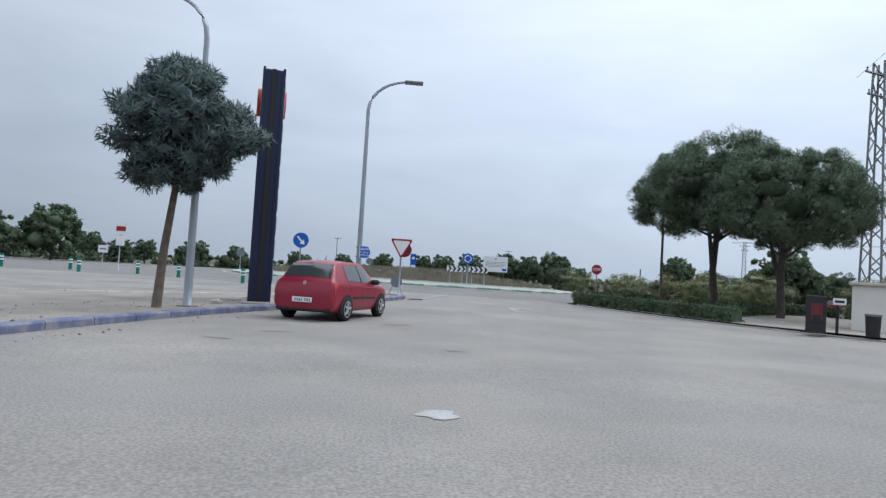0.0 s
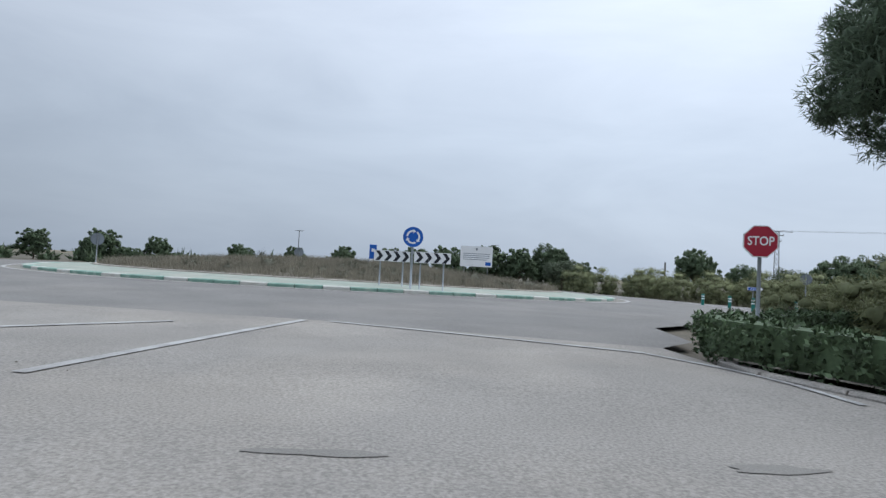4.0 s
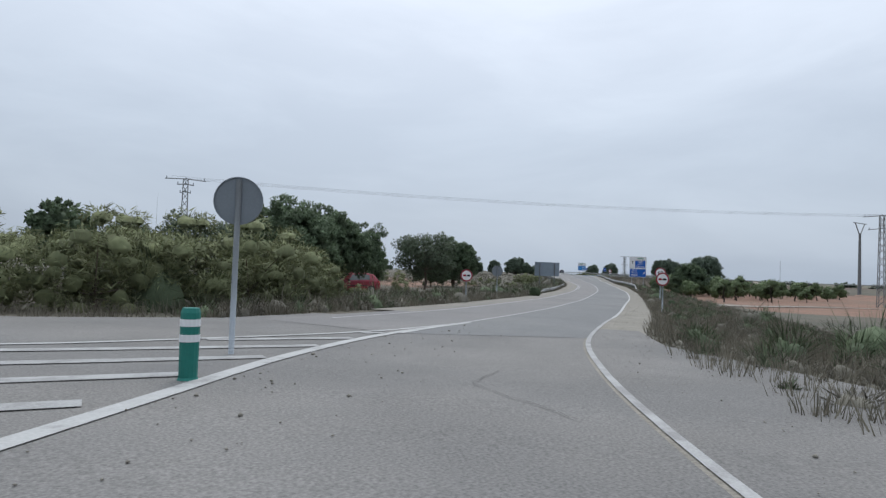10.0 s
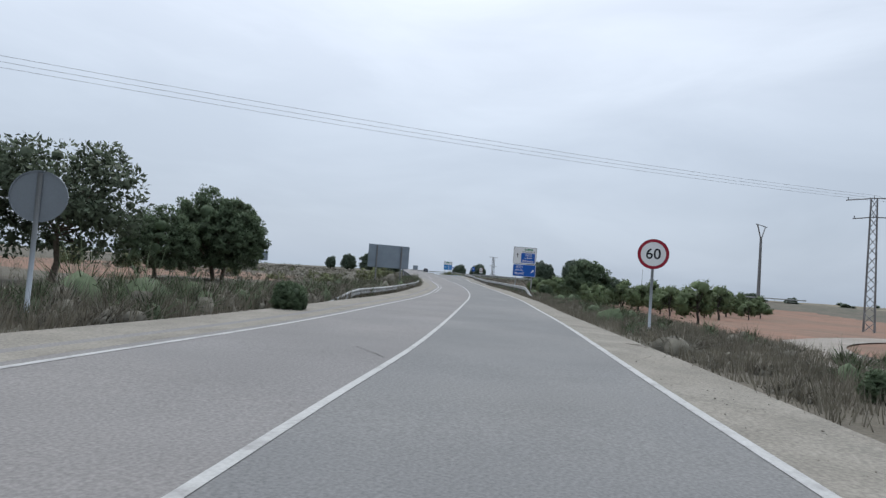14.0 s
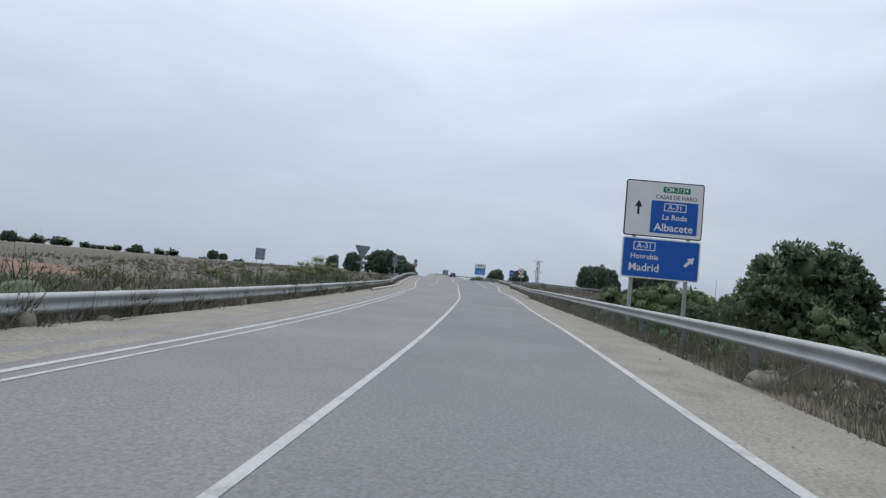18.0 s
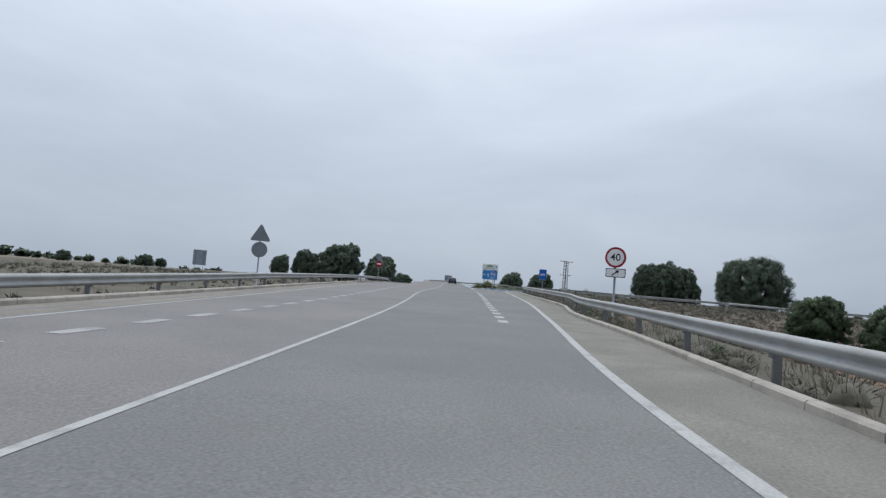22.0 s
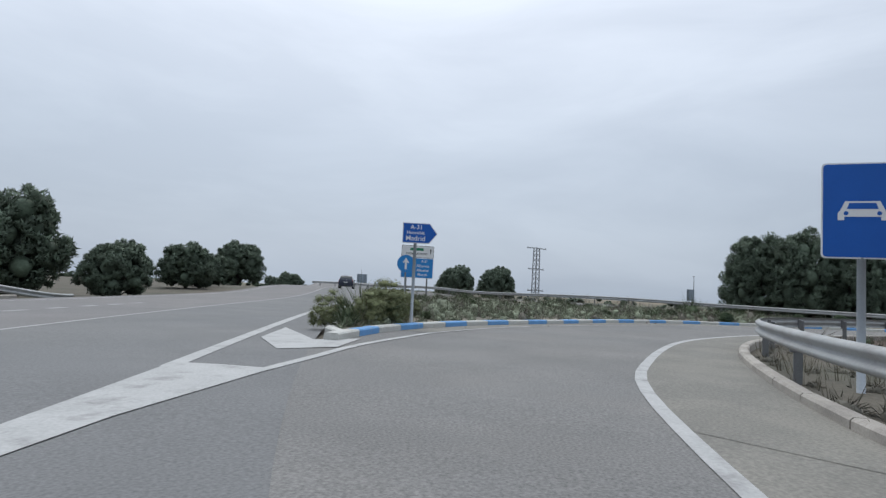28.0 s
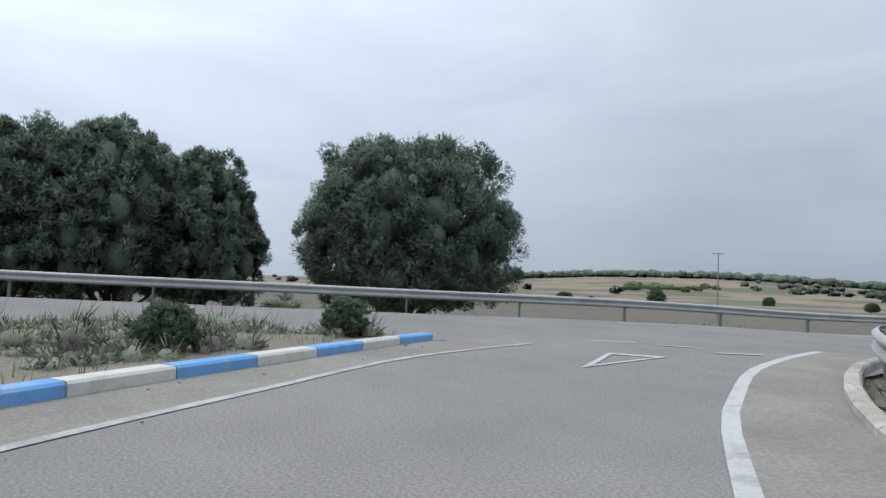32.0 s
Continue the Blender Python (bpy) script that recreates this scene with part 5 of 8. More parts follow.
# far woods on the skyline
wc, wr = [], []
rr_ = random.Random(5)
for i in range(900):
    a = rr_.uniform(0, 2 * math.pi)
    d = rr_.uniform(420, 1100)
    x, y = 120 + d * math.sin(a), 80 + d * math.cos(a)
    if 100 < math.degrees(math.atan2(x - 254, y - 138)) < 190 and i % 8:
        continue
    k = rr_.uniform(1.5, 3.4)
    wc.append((x, y, k * 0.8))
    wr.append((k * 1.7, k * 1.7, k))
for i in range(190):
    # the dark tree line below the crest of the far hill
    a = radians(112 + i * 0.32 + rr_.uniform(-0.12, 0.12))
    d = rr_.uniform(985, 1045)
    k = rr_.uniform(5.4, 7.6)
    wc.append((254 + d * math.sin(a), 138 + d * math.cos(a), k * 0.75))
    wr.append((k * 1.6, k * 1.6, k))
for i in range(70):
    a = radians(rr_.uniform(149, 174))
    d = rr_.uniform(640, 860)
    k = rr_.uniform(2.6, 4.6)
    wc.append((254 + d * math.sin(a), 138 + d * math.cos(a), k * 0.6))
    wr.append((k * 1.7, k * 1.7, k))
wc = np.array(wc)
wc[:, 2] += land(wc[:, 0], wc[:, 1])
solo("far_woods", leaves("far_woods", wc, wr, 34, 2.2, LEAF_DARK, 0.8, 9, core=0.8), LEAF_DARK, "dark scattered woods along the distant skyline", "woods", "stuff")
gc_ = []
for i in range(46):
    a, d = radians(139.5 + 8 * rr_.random() ** 1.4), rr_.uniform(560, 700)
    gc_.append((254 + d * math.sin(a), 138 + d * math.cos(a), 1.0))
gc_ = np.array(gc_)
gc_[:, 2] += land(gc_[:, 0], gc_[:, 1])
solo("far_bushes", leaves("far_bushes", gc_, [(4.2, 4.2, 2.6)] * 46, 60, 1.3, LEAF_OLIVE, 0.8, 12, core=0.8), LEAF_OLIVE, "light green bushes in the far tan field", "bushes", "stuff")
for a, d, k, up_ in ((142.2, 300, 1.15, 0.9), (134.2, 290, 1.1, 0.55), (136.6, 300, 0.5, 0.7), (151, 320, 0.8, 0.9), (158, 280, 0.7, 0.9)):
    plant(round_tree, 254 + d * math.sin(radians(a)), 138 + d * math.cos(radians(a)), k, stretch=up_)


# ---- hedge ----
def hedge(line, height, width, label, seed):
    root = thing("hedge", label, "hedge")
    line = resample(line, max(3, int(np.hypot(*np.diff(line, axis=0).T).sum() / 0.28)))
    z0 = grade(line[:, 0], line[:, 1]) + 0.1
    a, b = offset(line, -width / 2 + 0.2), offset(line, width / 2 - 0.2)
    s = Shape()
    n = len(line)
    for p, q, z in zip(a, b, z0):
        s.v += [(*p, z), (*p, z + height - 0.17), (*q, z + height - 0.17), (*q, z)]
    s.f += [(4 * i + k, 4 * i + k + 4, 4 * i + (k + 1) % 4 + 4, 4 * i + (k + 1) % 4) for i in range(n - 1) for k in range(4)] + [(0, 1, 2, 3), (4 * n - 1, 4 * n - 2, 4 * n - 3, 4 * n - 4)]
    part("core", s, LEAF_HEDGE, root)
    c = []
    r = random.Random(seed)
    for p, z in zip(line, z0):
        for h in np.arange(0.02, height, 0.155):
            for w in (-1, 0, 1):
                if w == 0 and h < height - 0.25:
                    continue
                c.append((p[0] + r.uniform(-0.1, 0.1) + 0.0, p[1] + r.uniform(-0.1, 0.1), z + h, w))
    t = np.gradient(line, axis=0)
    t /= np.hypot(t[:, 0], t[:, 1])[:, None]
    cc = []
    k = 0
    per_row = len(c) // len(line)
    for i in range(len(line)):
        for j in range(per_row):
            x, y, z, w = c[i * per_row + j]
            cc.append((x + t[i, 1] * w * (width / 2 - 0.14), y - t[i, 0] * w * (width / 2 - 0.14), z - 0.04))
    part("foliage", leaves("foliage", cc, [(0.12, 0.12, 0.1)] * len(cc), 44, 0.07, LEAF_HEDGE, 0.6, seed), LEAF_HEDGE, root)


hedge(spline([(10.3, 21.3), (8.9, 24.2), (7.5, 27), (6.75, 29), (7.0, 29.9), (8.2, 31.2)], 0.5), 0.64, 1.0, "clipped dark green box hedge along the forecourt exit", 3)
hedge(spline([(9.0, 32), (11.5, 34.2), (15, 36), (20, 38.2)], 0.5), 0.62, 0.8, "lower clipped hedge behind the pines", 4)
hedge(spline([(11.6, 25), (14, 27.5), (17, 30.2), (20, 31)], 0.5), 0.55, 0.8, "clipped hedge at the back of the bed", 6)


# ---- scrub and grass ----
def scatter(count, area, keep, seed):
    r = np.random.RandomState(seed)
    x, y = r.uniform(area[0], area[1], count), r.uniform(area[2], area[3], count)
    k = keep(x, y)
    return x[k], y[k]


def tufts(name, x, y, h, blades, material, label, seed, zfun=land, spread=0.2, wide=0.009):
    """Clumps of standing blades."""
    r = np.random.RandomState(seed)
    n = len(x)
    z = zfun(x, y)
    k = n * blades
    bx, by, bz = np.repeat(x, blades), np.repeat(y, blades), np.repeat(z, blades)
    hh = np.repeat(h * r.uniform(0.55, 1.4, n), blades) * r.uniform(0.5, 1.1, k)
    a = r.uniform(0, 2 * np.pi, k)
    d = spread * np.sqrt(r.rand(k))
    px_, py_ = bx + d * np.cos(a), by + d * np.sin(a)
    lean = r.uniform(0.1, 0.6, k) * hh
    w = wide * r.uniform(0.6, 1.5, k)
    t = r.uniform(0, 2 * np.pi, k)
    p0 = np.c_[px_ - w * np.cos(t), py_ - w * np.sin(t), bz - 0.03]
    p1 = np.c_[px_ + w * np.cos(t), py_ + w * np.sin(t), bz - 0.03]
    p2 = np.c_[px_ + lean * np.cos(a), py_ + lean * np.sin(a), bz + hh]
    co_ = np.stack([p0, p1, p2], 1).reshape(-1, 3)
    return solo(name, fast_mesh(name, co_, np.arange(3 * k).reshape(-1, 3), [material], smooth=False), material, label, "grass", "stuff")


def scrub(name, x, y, rad, per, leaf, material, label, seed, zfun=land, slim=0.13, tall=0.8, core=0.5):
    """Low plants, each an uneven dome with a fuzz of thin upright shoots."""
    r = np.random.RandomState(seed)
    k = rad * np.exp(r.normal(0, 0.4, len(x)))
    n = len(x)
    per = int(per * 2.3)
    c = np.c_[x, y, zfun(x, y) - 0.02]
    size_ = np.c_[k * r.uniform(0.8, 1.3, n), k * r.uniform(0.8, 1.3, n), k * tall * 1.25]
    u = r.normal(size=(n * per, 3))
    u[:, 2] = np.abs(u[:, 2]) + 0.05
    u /= np.linalg.norm(u, axis=1)[:, None]
    wob = 1 + 0.25 * np.sin(5 * np.arctan2(u[:, 1], u[:, 0]) + np.repeat(r.uniform(0, 6, n), per))
    big_ = np.repeat(size_, per, 0) * wob[:, None]
    base_ = np.repeat(c, per, 0)
    p0 = base_ + u * big_ * 0.55
    p1 = base_ + u * big_ * r.uniform(0.75, 1.12, (n * per, 1)) + r.normal(0, 1, (n * per, 3)) * big_ * 0.13
    w = np.cross(u, r.normal(size=(n * per, 3)))
    w *= leaf * slim * 0.75 * r.uniform(0.6, 1.4, (n * per, 1)) / (np.linalg.norm(w, axis=1)[:, None] + 1e-9)
    flip = (np.cross(p1 - p0, w) * u).sum(1) < 0
    w[flip] *= -1
    co_ = np.stack([p0 - w, p0 + w, p1], 1).reshape(-1, 3)
    nr_ = np.repeat(u + r.normal(size=u.shape) * 0.25, 3, 0)
    fc_ = np.arange(3 * n * per).reshape(-1, 3)
    # heart of each plant: a lumpy half dome
    la, lo = np.meshgrid((0.0, 0.55, 1.05), np.arange(6) * math.pi / 3, indexing="ij")
    v = np.stack([np.cos(la) * np.cos(lo), np.cos(la) * np.sin(lo), np.sin(la)], -1).reshape(-1, 3)
    v = np.vstack([v, [(0, 0, 1.0)]])
    i, j = np.meshgrid(np.arange(2), np.arange(6), indexing="ij")
    i, j = i.ravel(), j.ravel()
    q0, q1, q2, q3 = i * 6 + j, i * 6 + (j + 1) % 6, (i + 1) * 6 + (j + 1) % 6, (i + 1) * 6 + j
    t_ = np.vstack([np.c_[q0, q1, q2], np.c_[q0, q2, q3], np.array([(12 + a_, 12 + (a_ + 1) % 6, 18) for a_ in range(6)])])
    dome = (c[:, None] + v[None] * (1 + r.uniform(-0.22, 0.22, (n, 19, 1))) * size_[:, None] * core).reshape(-1, 3)
    fc_ = np.vstack([fc_, (len(co_) + np.arange(n)[:, None, None] * 19 + t_[None]).reshape(-1, 3)])
    co_ = np.vstack([co_, dome])
    nr_ = np.vstack([nr_, np.tile(v, (n, 1))])
    nr_ /= np.linalg.norm(nr_, axis=1)[:, None]
    me = fast_mesh(name, co_, fc_, [material], smooth=True)
    if len(me.vertices) == len(nr_):
        me.normals_split_custom_set_from_vertices(nr_.astype(np.float32))
    return solo(name, me, material, label, "scrub", "stuff")


def beside(line, lo, hi, x0, x1):
    def keep(x, y):
        _, l_ = side_of(line, x, y)
        return (l_ > lo) & (l_ < hi) & (x > x0) & (x < x1)
    return keep


sh_c, ll_c, kr_c, sl_c = SHOULDER[::2], LEFT_LINE[::3], KERB_RIGHT[::3], SLIP_RAIL[::3]
x, y = scatter(100000, (18, 150, 40, 105), beside(sh_c, 0.1, 5, 19, 149), 1)
tufts("verge_grass", x, y, 0.34, 11, GRASS_DULL, "dull dry grass on the road verge", 1)
x, y = scatter(20000, (18, 150, 40, 105), beside(sh_c, 0.35, 6, 19, 149), 2)
scrub("verge_scrub", x, y, 0.2, 36, 0.085, WEED_BROWN, "low brown-grey weeds on the road verge", 2)
x, y = scatter(3400, (18, 150, 40, 105), beside(sh_c, 0.6, 5, 19, 149), 22)
scrub("verge_scrub", x, y, 0.3, 90, 0.09, SHRUB_DARK, "knee-high dark green weeds along the shoulder", 22, tall=1.0)
x, y = scatter(90000, (28, 150, 62, 130), beside(ll_c, -7, -2.05, 30, 150), 3)
tufts("verge_grass", x, y, 0.5, 11, GRASS_DULL, "dull dry grass on the far verge", 3)
x, y = scatter(22000, (28, 150, 62, 130), beside(ll_c, -8, -2.25, 30, 150), 4)
scrub("verge_scrub", x, y, 0.28, 40, 0.1, WEED_BROWN, "waist-high brown-grey weeds on the far verge", 4, tall=1.2)
x, y = scatter(6500, (28, 150, 62, 130), beside(ll_c, -8, -2.4, 30, 150), 42)
scrub("verge_scrub", x, y, 0.36, 90, 0.1, SHRUB_DARK, "dark green weeds on the far verge", 42, tall=1.1)
x, y = scatter(14000, (145, 262, 95, 145), beside(kr_c, 0.2, 2.5, 148, 260), 5)
tufts("verge_grass", x, y, 0.3, 10, GRASS_DULL, "dry grass under the guard rail", 5)
x, y = scatter(11000, (106, 262, 80, 145), beside(kr_c, 0.22, 1.8, 106, 260), 6)
scrub("verge_scrub", x, y, 0.2, 36, 0.08, WEED_BROWN, "dusty scrub under the guard rail", 6)
x, y = scatter(1300, (106, 262, 80, 145), beside(kr_c, 0.35, 2.4, 106, 260), 62)
scrub("verge_scrub", x, y, 0.26, 90, 0.07, SHRUB_DARK, "green weeds under the guard rail", 62)
x, y = scatter(22000, (108, 240, 90, 180), beside(ll_c, -5, -1.75, 108, 238), 7)
tufts("verge_grass", x, y, 0.34, 10, GRASS_DULL, "dry grass behind the far guard rail", 7)
x, y = scatter(7000, (108, 240, 90, 180), beside(ll_c, -5, -1.9, 108, 238), 8)
scrub("verge_scrub", x, y, 0.26, 34, 0.1, WEED_BROWN, "grey-brown scrub behind the far guard rail", 8)
x, y = scatter(1500, (108, 240, 90, 180), beside(ll_c, -5, -2.0, 108, 238), 82)
scrub("verge_scrub", x, y, 0.32, 80, 0.09, SHRUB_DARK, "green scrub behind the far guard rail", 82)


def mound(x, y):
    d = np.hypot(x - ROUND[0], y - ROUND[1])
    return grade(x, y) + np.interp(d, rr[::-1], zz_[::-1])


x, y = scatter(16000, (-17, 11, 45, 73), lambda x, y: np.hypot(x - ROUND[0], y - ROUND[1]) < 13.2, 9)
tufts("mound_grass", x, y, 0.36, 8, GRASS_DRY, "pale dry grass on the roundabout mound", 9, mound)
x, y = scatter(420, (-17, 11, 45, 73), lambda x, y: np.hypot(x - ROUND[0], y - ROUND[1]) < 13, 10)
scrub("mound_scrub", x, y, 0.26, 50, 0.12, SHRUB_GREY, "grey weeds on the roundabout mound", 10, mound)


def isle_z(x, y):
    return grade(x, y) + isle_rise(x, y)


def near_isle(x, y):
    return in_isle(x, y) & (side_of(RAMP_LEFT[::2], x, y)[1] > -6 - 4 * np.abs(np.sin(x * 7 + y * 3)))


def in_isle(x, y):
    return inside(ISLE, x, y) & (side_of(RAMP_LEFT[::2], x, y)[1] < -0.28)


x, y = scatter(11000, (231, 285, 129, 176), near_isle, 11)
scrub("island_scrub", x, y, 0.2, 36, 0.085, SHRUB_SILVER, "silvery grey-green cushions of scrub on the planted island", 11, isle_z, 0.15, 0.9)
x, y = scatter(1500, (231, 285, 129, 176), near_isle, 14)
scrub("island_scrub", x, y, 0.2, 36, 0.085, WEED_BROWN, "brown-grey weeds on the planted island", 14, isle_z, 0.15, 1.2)
x, y = scatter(480, (231, 285, 129, 176), in_isle, 12)
scrub("island_scrub", x, y, 0.3, 150, 0.05, SHRUB_DARK, "dark green bushy weeds on the planted island", 12, isle_z, 0.3, 0.8)
x, y = scatter(16000, (231, 285, 129, 176), near_isle, 15)
tufts("island_grass", x, y, 0.2, 7, GRASS_DRY, "short dry grass between the cushions on the island", 15, isle_z, 0.18, 0.007)
x, y = scatter(1500, (231, 285, 129, 176), in_isle, 13)
tufts("island_grass", x, y, 0.75, 7, WEED_BROWN, "tall thin dry stalks on the planted island", 13, isle_z, 0.2, 0.006)
for x, y, k in ((233.6, 150.9, 0.2), (235.9, 150.6, 0.42), (236.9, 150.9, 0.4), (235.0, 150.5, 0.3), (237.2, 151.6, 0.32), (238.8, 151.4, 0.26), (236.2, 152.4, 0.3)):
    plant(tam, x, y, k, z=float(isle_z(np.array([x]), np.array([y]))[0]))
for x, y, k in ((264.15, 133.1, 0.12), (262.3, 136.4, 0.11), (260.4, 138.6, 0.1), (257.6, 142.2, 0.09)):
    plant(round_tree, x, y, k, z=float(isle_z(np.array([x]), np.array([y]))[0]) - 0.02)
x, y = scatter(7000, (180, 258, 95, 140), lambda x, y: (side_of(kr_c, x, y)[1] > 2.5) & (side_of(kr_c, x, y)[1] < 40), 14)
tufts("field_grass", x, y, 0.2, 6, GRASS_DRY, "thin dry grass on the stony field", 14)
x, y = scatter(5200, (180, 258, 95, 140), lambda x, y: (side_of(kr_c, x, y)[1] > 3) & (side_of(kr_c, x, y)[1] < 40), 15)
scrub("field_scrub", x, y, 0.22, 12, 0.3, WEED_BROWN, "low scrub on the stony field", 15)
x, y = scatter(9000, (14, 60, 64, 100), lambda x, y: (side_of(ll_c, x, y)[1] < -2.4) & ~inside(YARD, x, y) & ~inside(CIRCUS, x, y), 16)
tufts("field_grass", x, y, 0.4, 8, GRASS_DULL, "dull grass between the bushes", 16)
x, y = scatter(9000, (60, 210, 85, 240), lambda x, y: (side_of(ll_c, x, y)[1] < -9) & (side_of(ll_c, x, y)[1] > -60), 17)
tufts("field_grass", x, y, 0.4, 7, GRASS_DRY, "dry grass on the fields", 17, spread=0.3)
x, y = scatter(3500, (255, 330, 60, 220), lambda x, y: (side_of(sl_c, x, y)[1] < -0.6) & (side_of(sl_c, x, y)[1] > -14), 18)
tufts("field_grass", x, y, 0.35, 8, GRASS_DULL, "grass behind the slip road rail", 18)


def strewn_in(count, area, seed, lo, hi, x0, x1):
    return scatter(count, area, lambda x, y: (side_of(ll_c, x, y)[1] < lo) & (side_of(ll_c, x, y)[1] > hi) & (x > x0) & (x < x1), seed)


x, y = strewn_in(5200, (95, 240, 95, 240), 31, -5, -45, 100, 236)
scrub("field_scrub", x, y, 0.24, 14, 0.25, WEED_BROWN, "low brown scrub over the fallow field", 31, slim=0.2, tall=0.85)
x, y = strewn_in(170, (95, 200, 95, 220), 32, -8, -32, 108, 180)
scrub("field_scrub", x, y, 0.5, 60, 0.3, LEAF_TAMARISK, "yellow-green bushes over the fallow field", 32, slim=0.2, tall=0.9)
x, y = scatter(700, (-95, -8, 70, 140), lambda x, y: (np.abs((y - 72) - (x + 95) * 0.66) < 5), 33)
scrub("far_thicket", x, y, 1.3, 30, 0.8, LEAF_MID, "low dark thicket along the far side of the fields", 33, slim=0.3, tall=0.85)

# ---- guard rails ----
def guard_rail(line, label, ends=(True, True), spacing=4.0, lift=0.0, flip=1):
    """A steel beam of wave section on posts; its ends dip into the ground."""
    root = thing("guard_rail", label, "guard rail")
    n = len(line)
    s_ = np.r_[0, np.cumsum(np.hypot(*np.diff(line, axis=0).T))]
    z = grade(line[:, 0], line[:, 1]) + (lift(line[:, 0]) if callable(lift) else lift)
    top = np.full(n, 0.0)
    if ends[0]:
        top -= 0.62 * (1 - step01(s_ / 9))
    if ends[1]:
        top -= 0.62 * (1 - step01((s_[-1] - s_) / 9))
    t = np.gradient(line, axis=0)
    t /= np.hypot(t[:, 0], t[:, 1])[:, None]
    nr = np.c_[-t[:, 1], t[:, 0]] * flip
    prof = [(0.0, 0.75), (0.025, 0.745), (0.085, 0.705), (0.085, 0.665), (0.02, 0.62), (0.02, 0.58), (0.085, 0.535), (0.085, 0.495), (0.025, 0.45), (0.0, 0.445)]
    co_ = np.vstack([np.c_[line + nr * (u + 0.1), z + top + v] for u, v in prof])
    k = (np.arange(len(prof) - 1)[:, None] * n + np.arange(n - 1)[None]).ravel()
    me = fast_mesh("beam", co_, np.c_[k, k + 1, k + n + 1, k + n], [GALV])
    ob = part("beam", me, GALV, root, "wave-section galvanised beam")
    sol = ob.modifiers.new("thickness", "SOLIDIFY")
    sol.thickness = 0.004
    post = Shape()
    post.box((0, 0, 0.2), (0.05, 0.12, 1.0), bevel=0.008).box((0, 0.07, 0.6), (0.09, 0.08, 0.3), bevel=0.01)
    pm = post.mesh("post", GALV_DARK)
    cm = Shape().box((0, 0.125, 0.6), (0.05, 0.03, 0.05), bevel=0.008).mesh("bolt", GALV)
    d = 2.0 + (6 if ends[0] else 0)
    while d < s_[-1] - (6 if ends[1] else 1):
        i = int(np.searchsorted(s_, d)) - 1
        f = (d - s_[i]) / max(1e-6, s_[i + 1] - s_[i])
        p = line[i] + (line[i + 1] - line[i]) * f
        ob = part("post", pm, GALV_DARK, root)
        ob.matrix_basis = Matrix.Translation((*p, z[i] - 0.05)) @ Matrix.Rotation(math.atan2(nr[i, 1], nr[i, 0]) - math.pi / 2, 4, "Z")
        if (int(d) // 4) % 2 == 0:
            b_ = part("bolt", cm, GALV, ob)
            b_.matrix_basis = Matrix.Identity(4)
        d += spacing
    return root


rail_r = np.vstack([spline([(105.8, 82.2), (113, 85.2), (122, 89.2), (140, 98), (149, 102.6)]), offset(cut(KERB_RIGHT, 151, 300), 0.4)])
tail = KERB_RIGHT[int(np.argmax(KERB_RIGHT[:, 0])):]
rail_r = np.vstack([rail_r, offset(tail, 0.4)[1:]])
rail_r = resample(rail_r, int(np.hypot(*np.diff(rail_r, axis=0).T).sum()))
guard_rail(rail_r, "galvanised guard rail along road and ramp, dusty and scuffed", (True, False))
rail_l = offset(cut(LEFT_LINE, 74, 243), -2.4)
guard_rail(rail_l, "long galvanised guard rail on the far side of the road", (True, True), flip=-1, lift=lambda u: np.interp(u, (100, 150, 180), (-0.34, -0.3, -0.08)))
guard_rail(SLIP_RAIL, "galvanised guard rail behind the slip road", (False, False), flip=-1, lift=slip_bank)


# ---- signs ----
def sign_post(root, x, h, r=0.038, base=-0.3):
    s = Shape().tube([(x, 0.035, base), (x, 0.035, h)], r, 10)
    part("post", s, POLE_GREY, root, smooth=True)


def disc_face(root, r, cz, rim=None, field=SIGN_WHITE, back=SIGN_BACK, rim_w=0.18, name="plate", y=0.0):
    plate = part(name, Shape().prism(circle(r, 32, 0, cz), y - 0.012, y + 0.012), back, root)
    part("face", Shape().prism(circle(r * (1 - (rim_w if rim else 0)) * 0.99, 32, 0, cz), y - 0.016, y - 0.0125), field, plate)
    if rim:
        part("rim", Shape().ring(circle(r * 0.985, 32, 0, cz), circle(r * (1 - rim_w), 32, 0, cz), y - 0.019, y - 0.0125), rim, plate)
    return plate


def aim(ex, ey, x, y):
    """The turn about z by which a sign at x, y faces a point."""
    return math.degrees(math.atan2(ex - x, -(ey - y)))


def stand(name, label, x, y, facing, z=None, category="road sign", group=""):
    z = g1(x, y) if z is None else z
    return thing(name, label, category, (x, y, z), facing, group)


def tri_pts(w, cz, down=True, cx=0.0):
    h = w * 0.866
    p = [(-w / 2, h / 3), (w / 2, h / 3), (0, -2 * h / 3)] if down else [(-w / 2, -h / 3), (0, 2 * h / 3), (w / 2, -h / 3)]
    out = []
    for i in range(3):
        a, b, c = Vector(p[i - 1]), Vector(p[i]), Vector(p[(i + 1) % 3])
        for k in (0, 0.5, 1):
            q = b + (a - b).normalized() * 0.07 * w * (1 - k) + (c - b).normalized() * 0.07 * w * k
            if k == 0.5:
                q = b + ((a - b).normalized() + (c - b).normalized()) * 0.042 * w
            out.append((cx + q.x, cz + q.y))
    return out


def inset(pts, k, cz, cx=0.0):
    return [(cx + (x_ - cx) * k, cz + (z_ - cz) * k) for x_, z_ in pts]


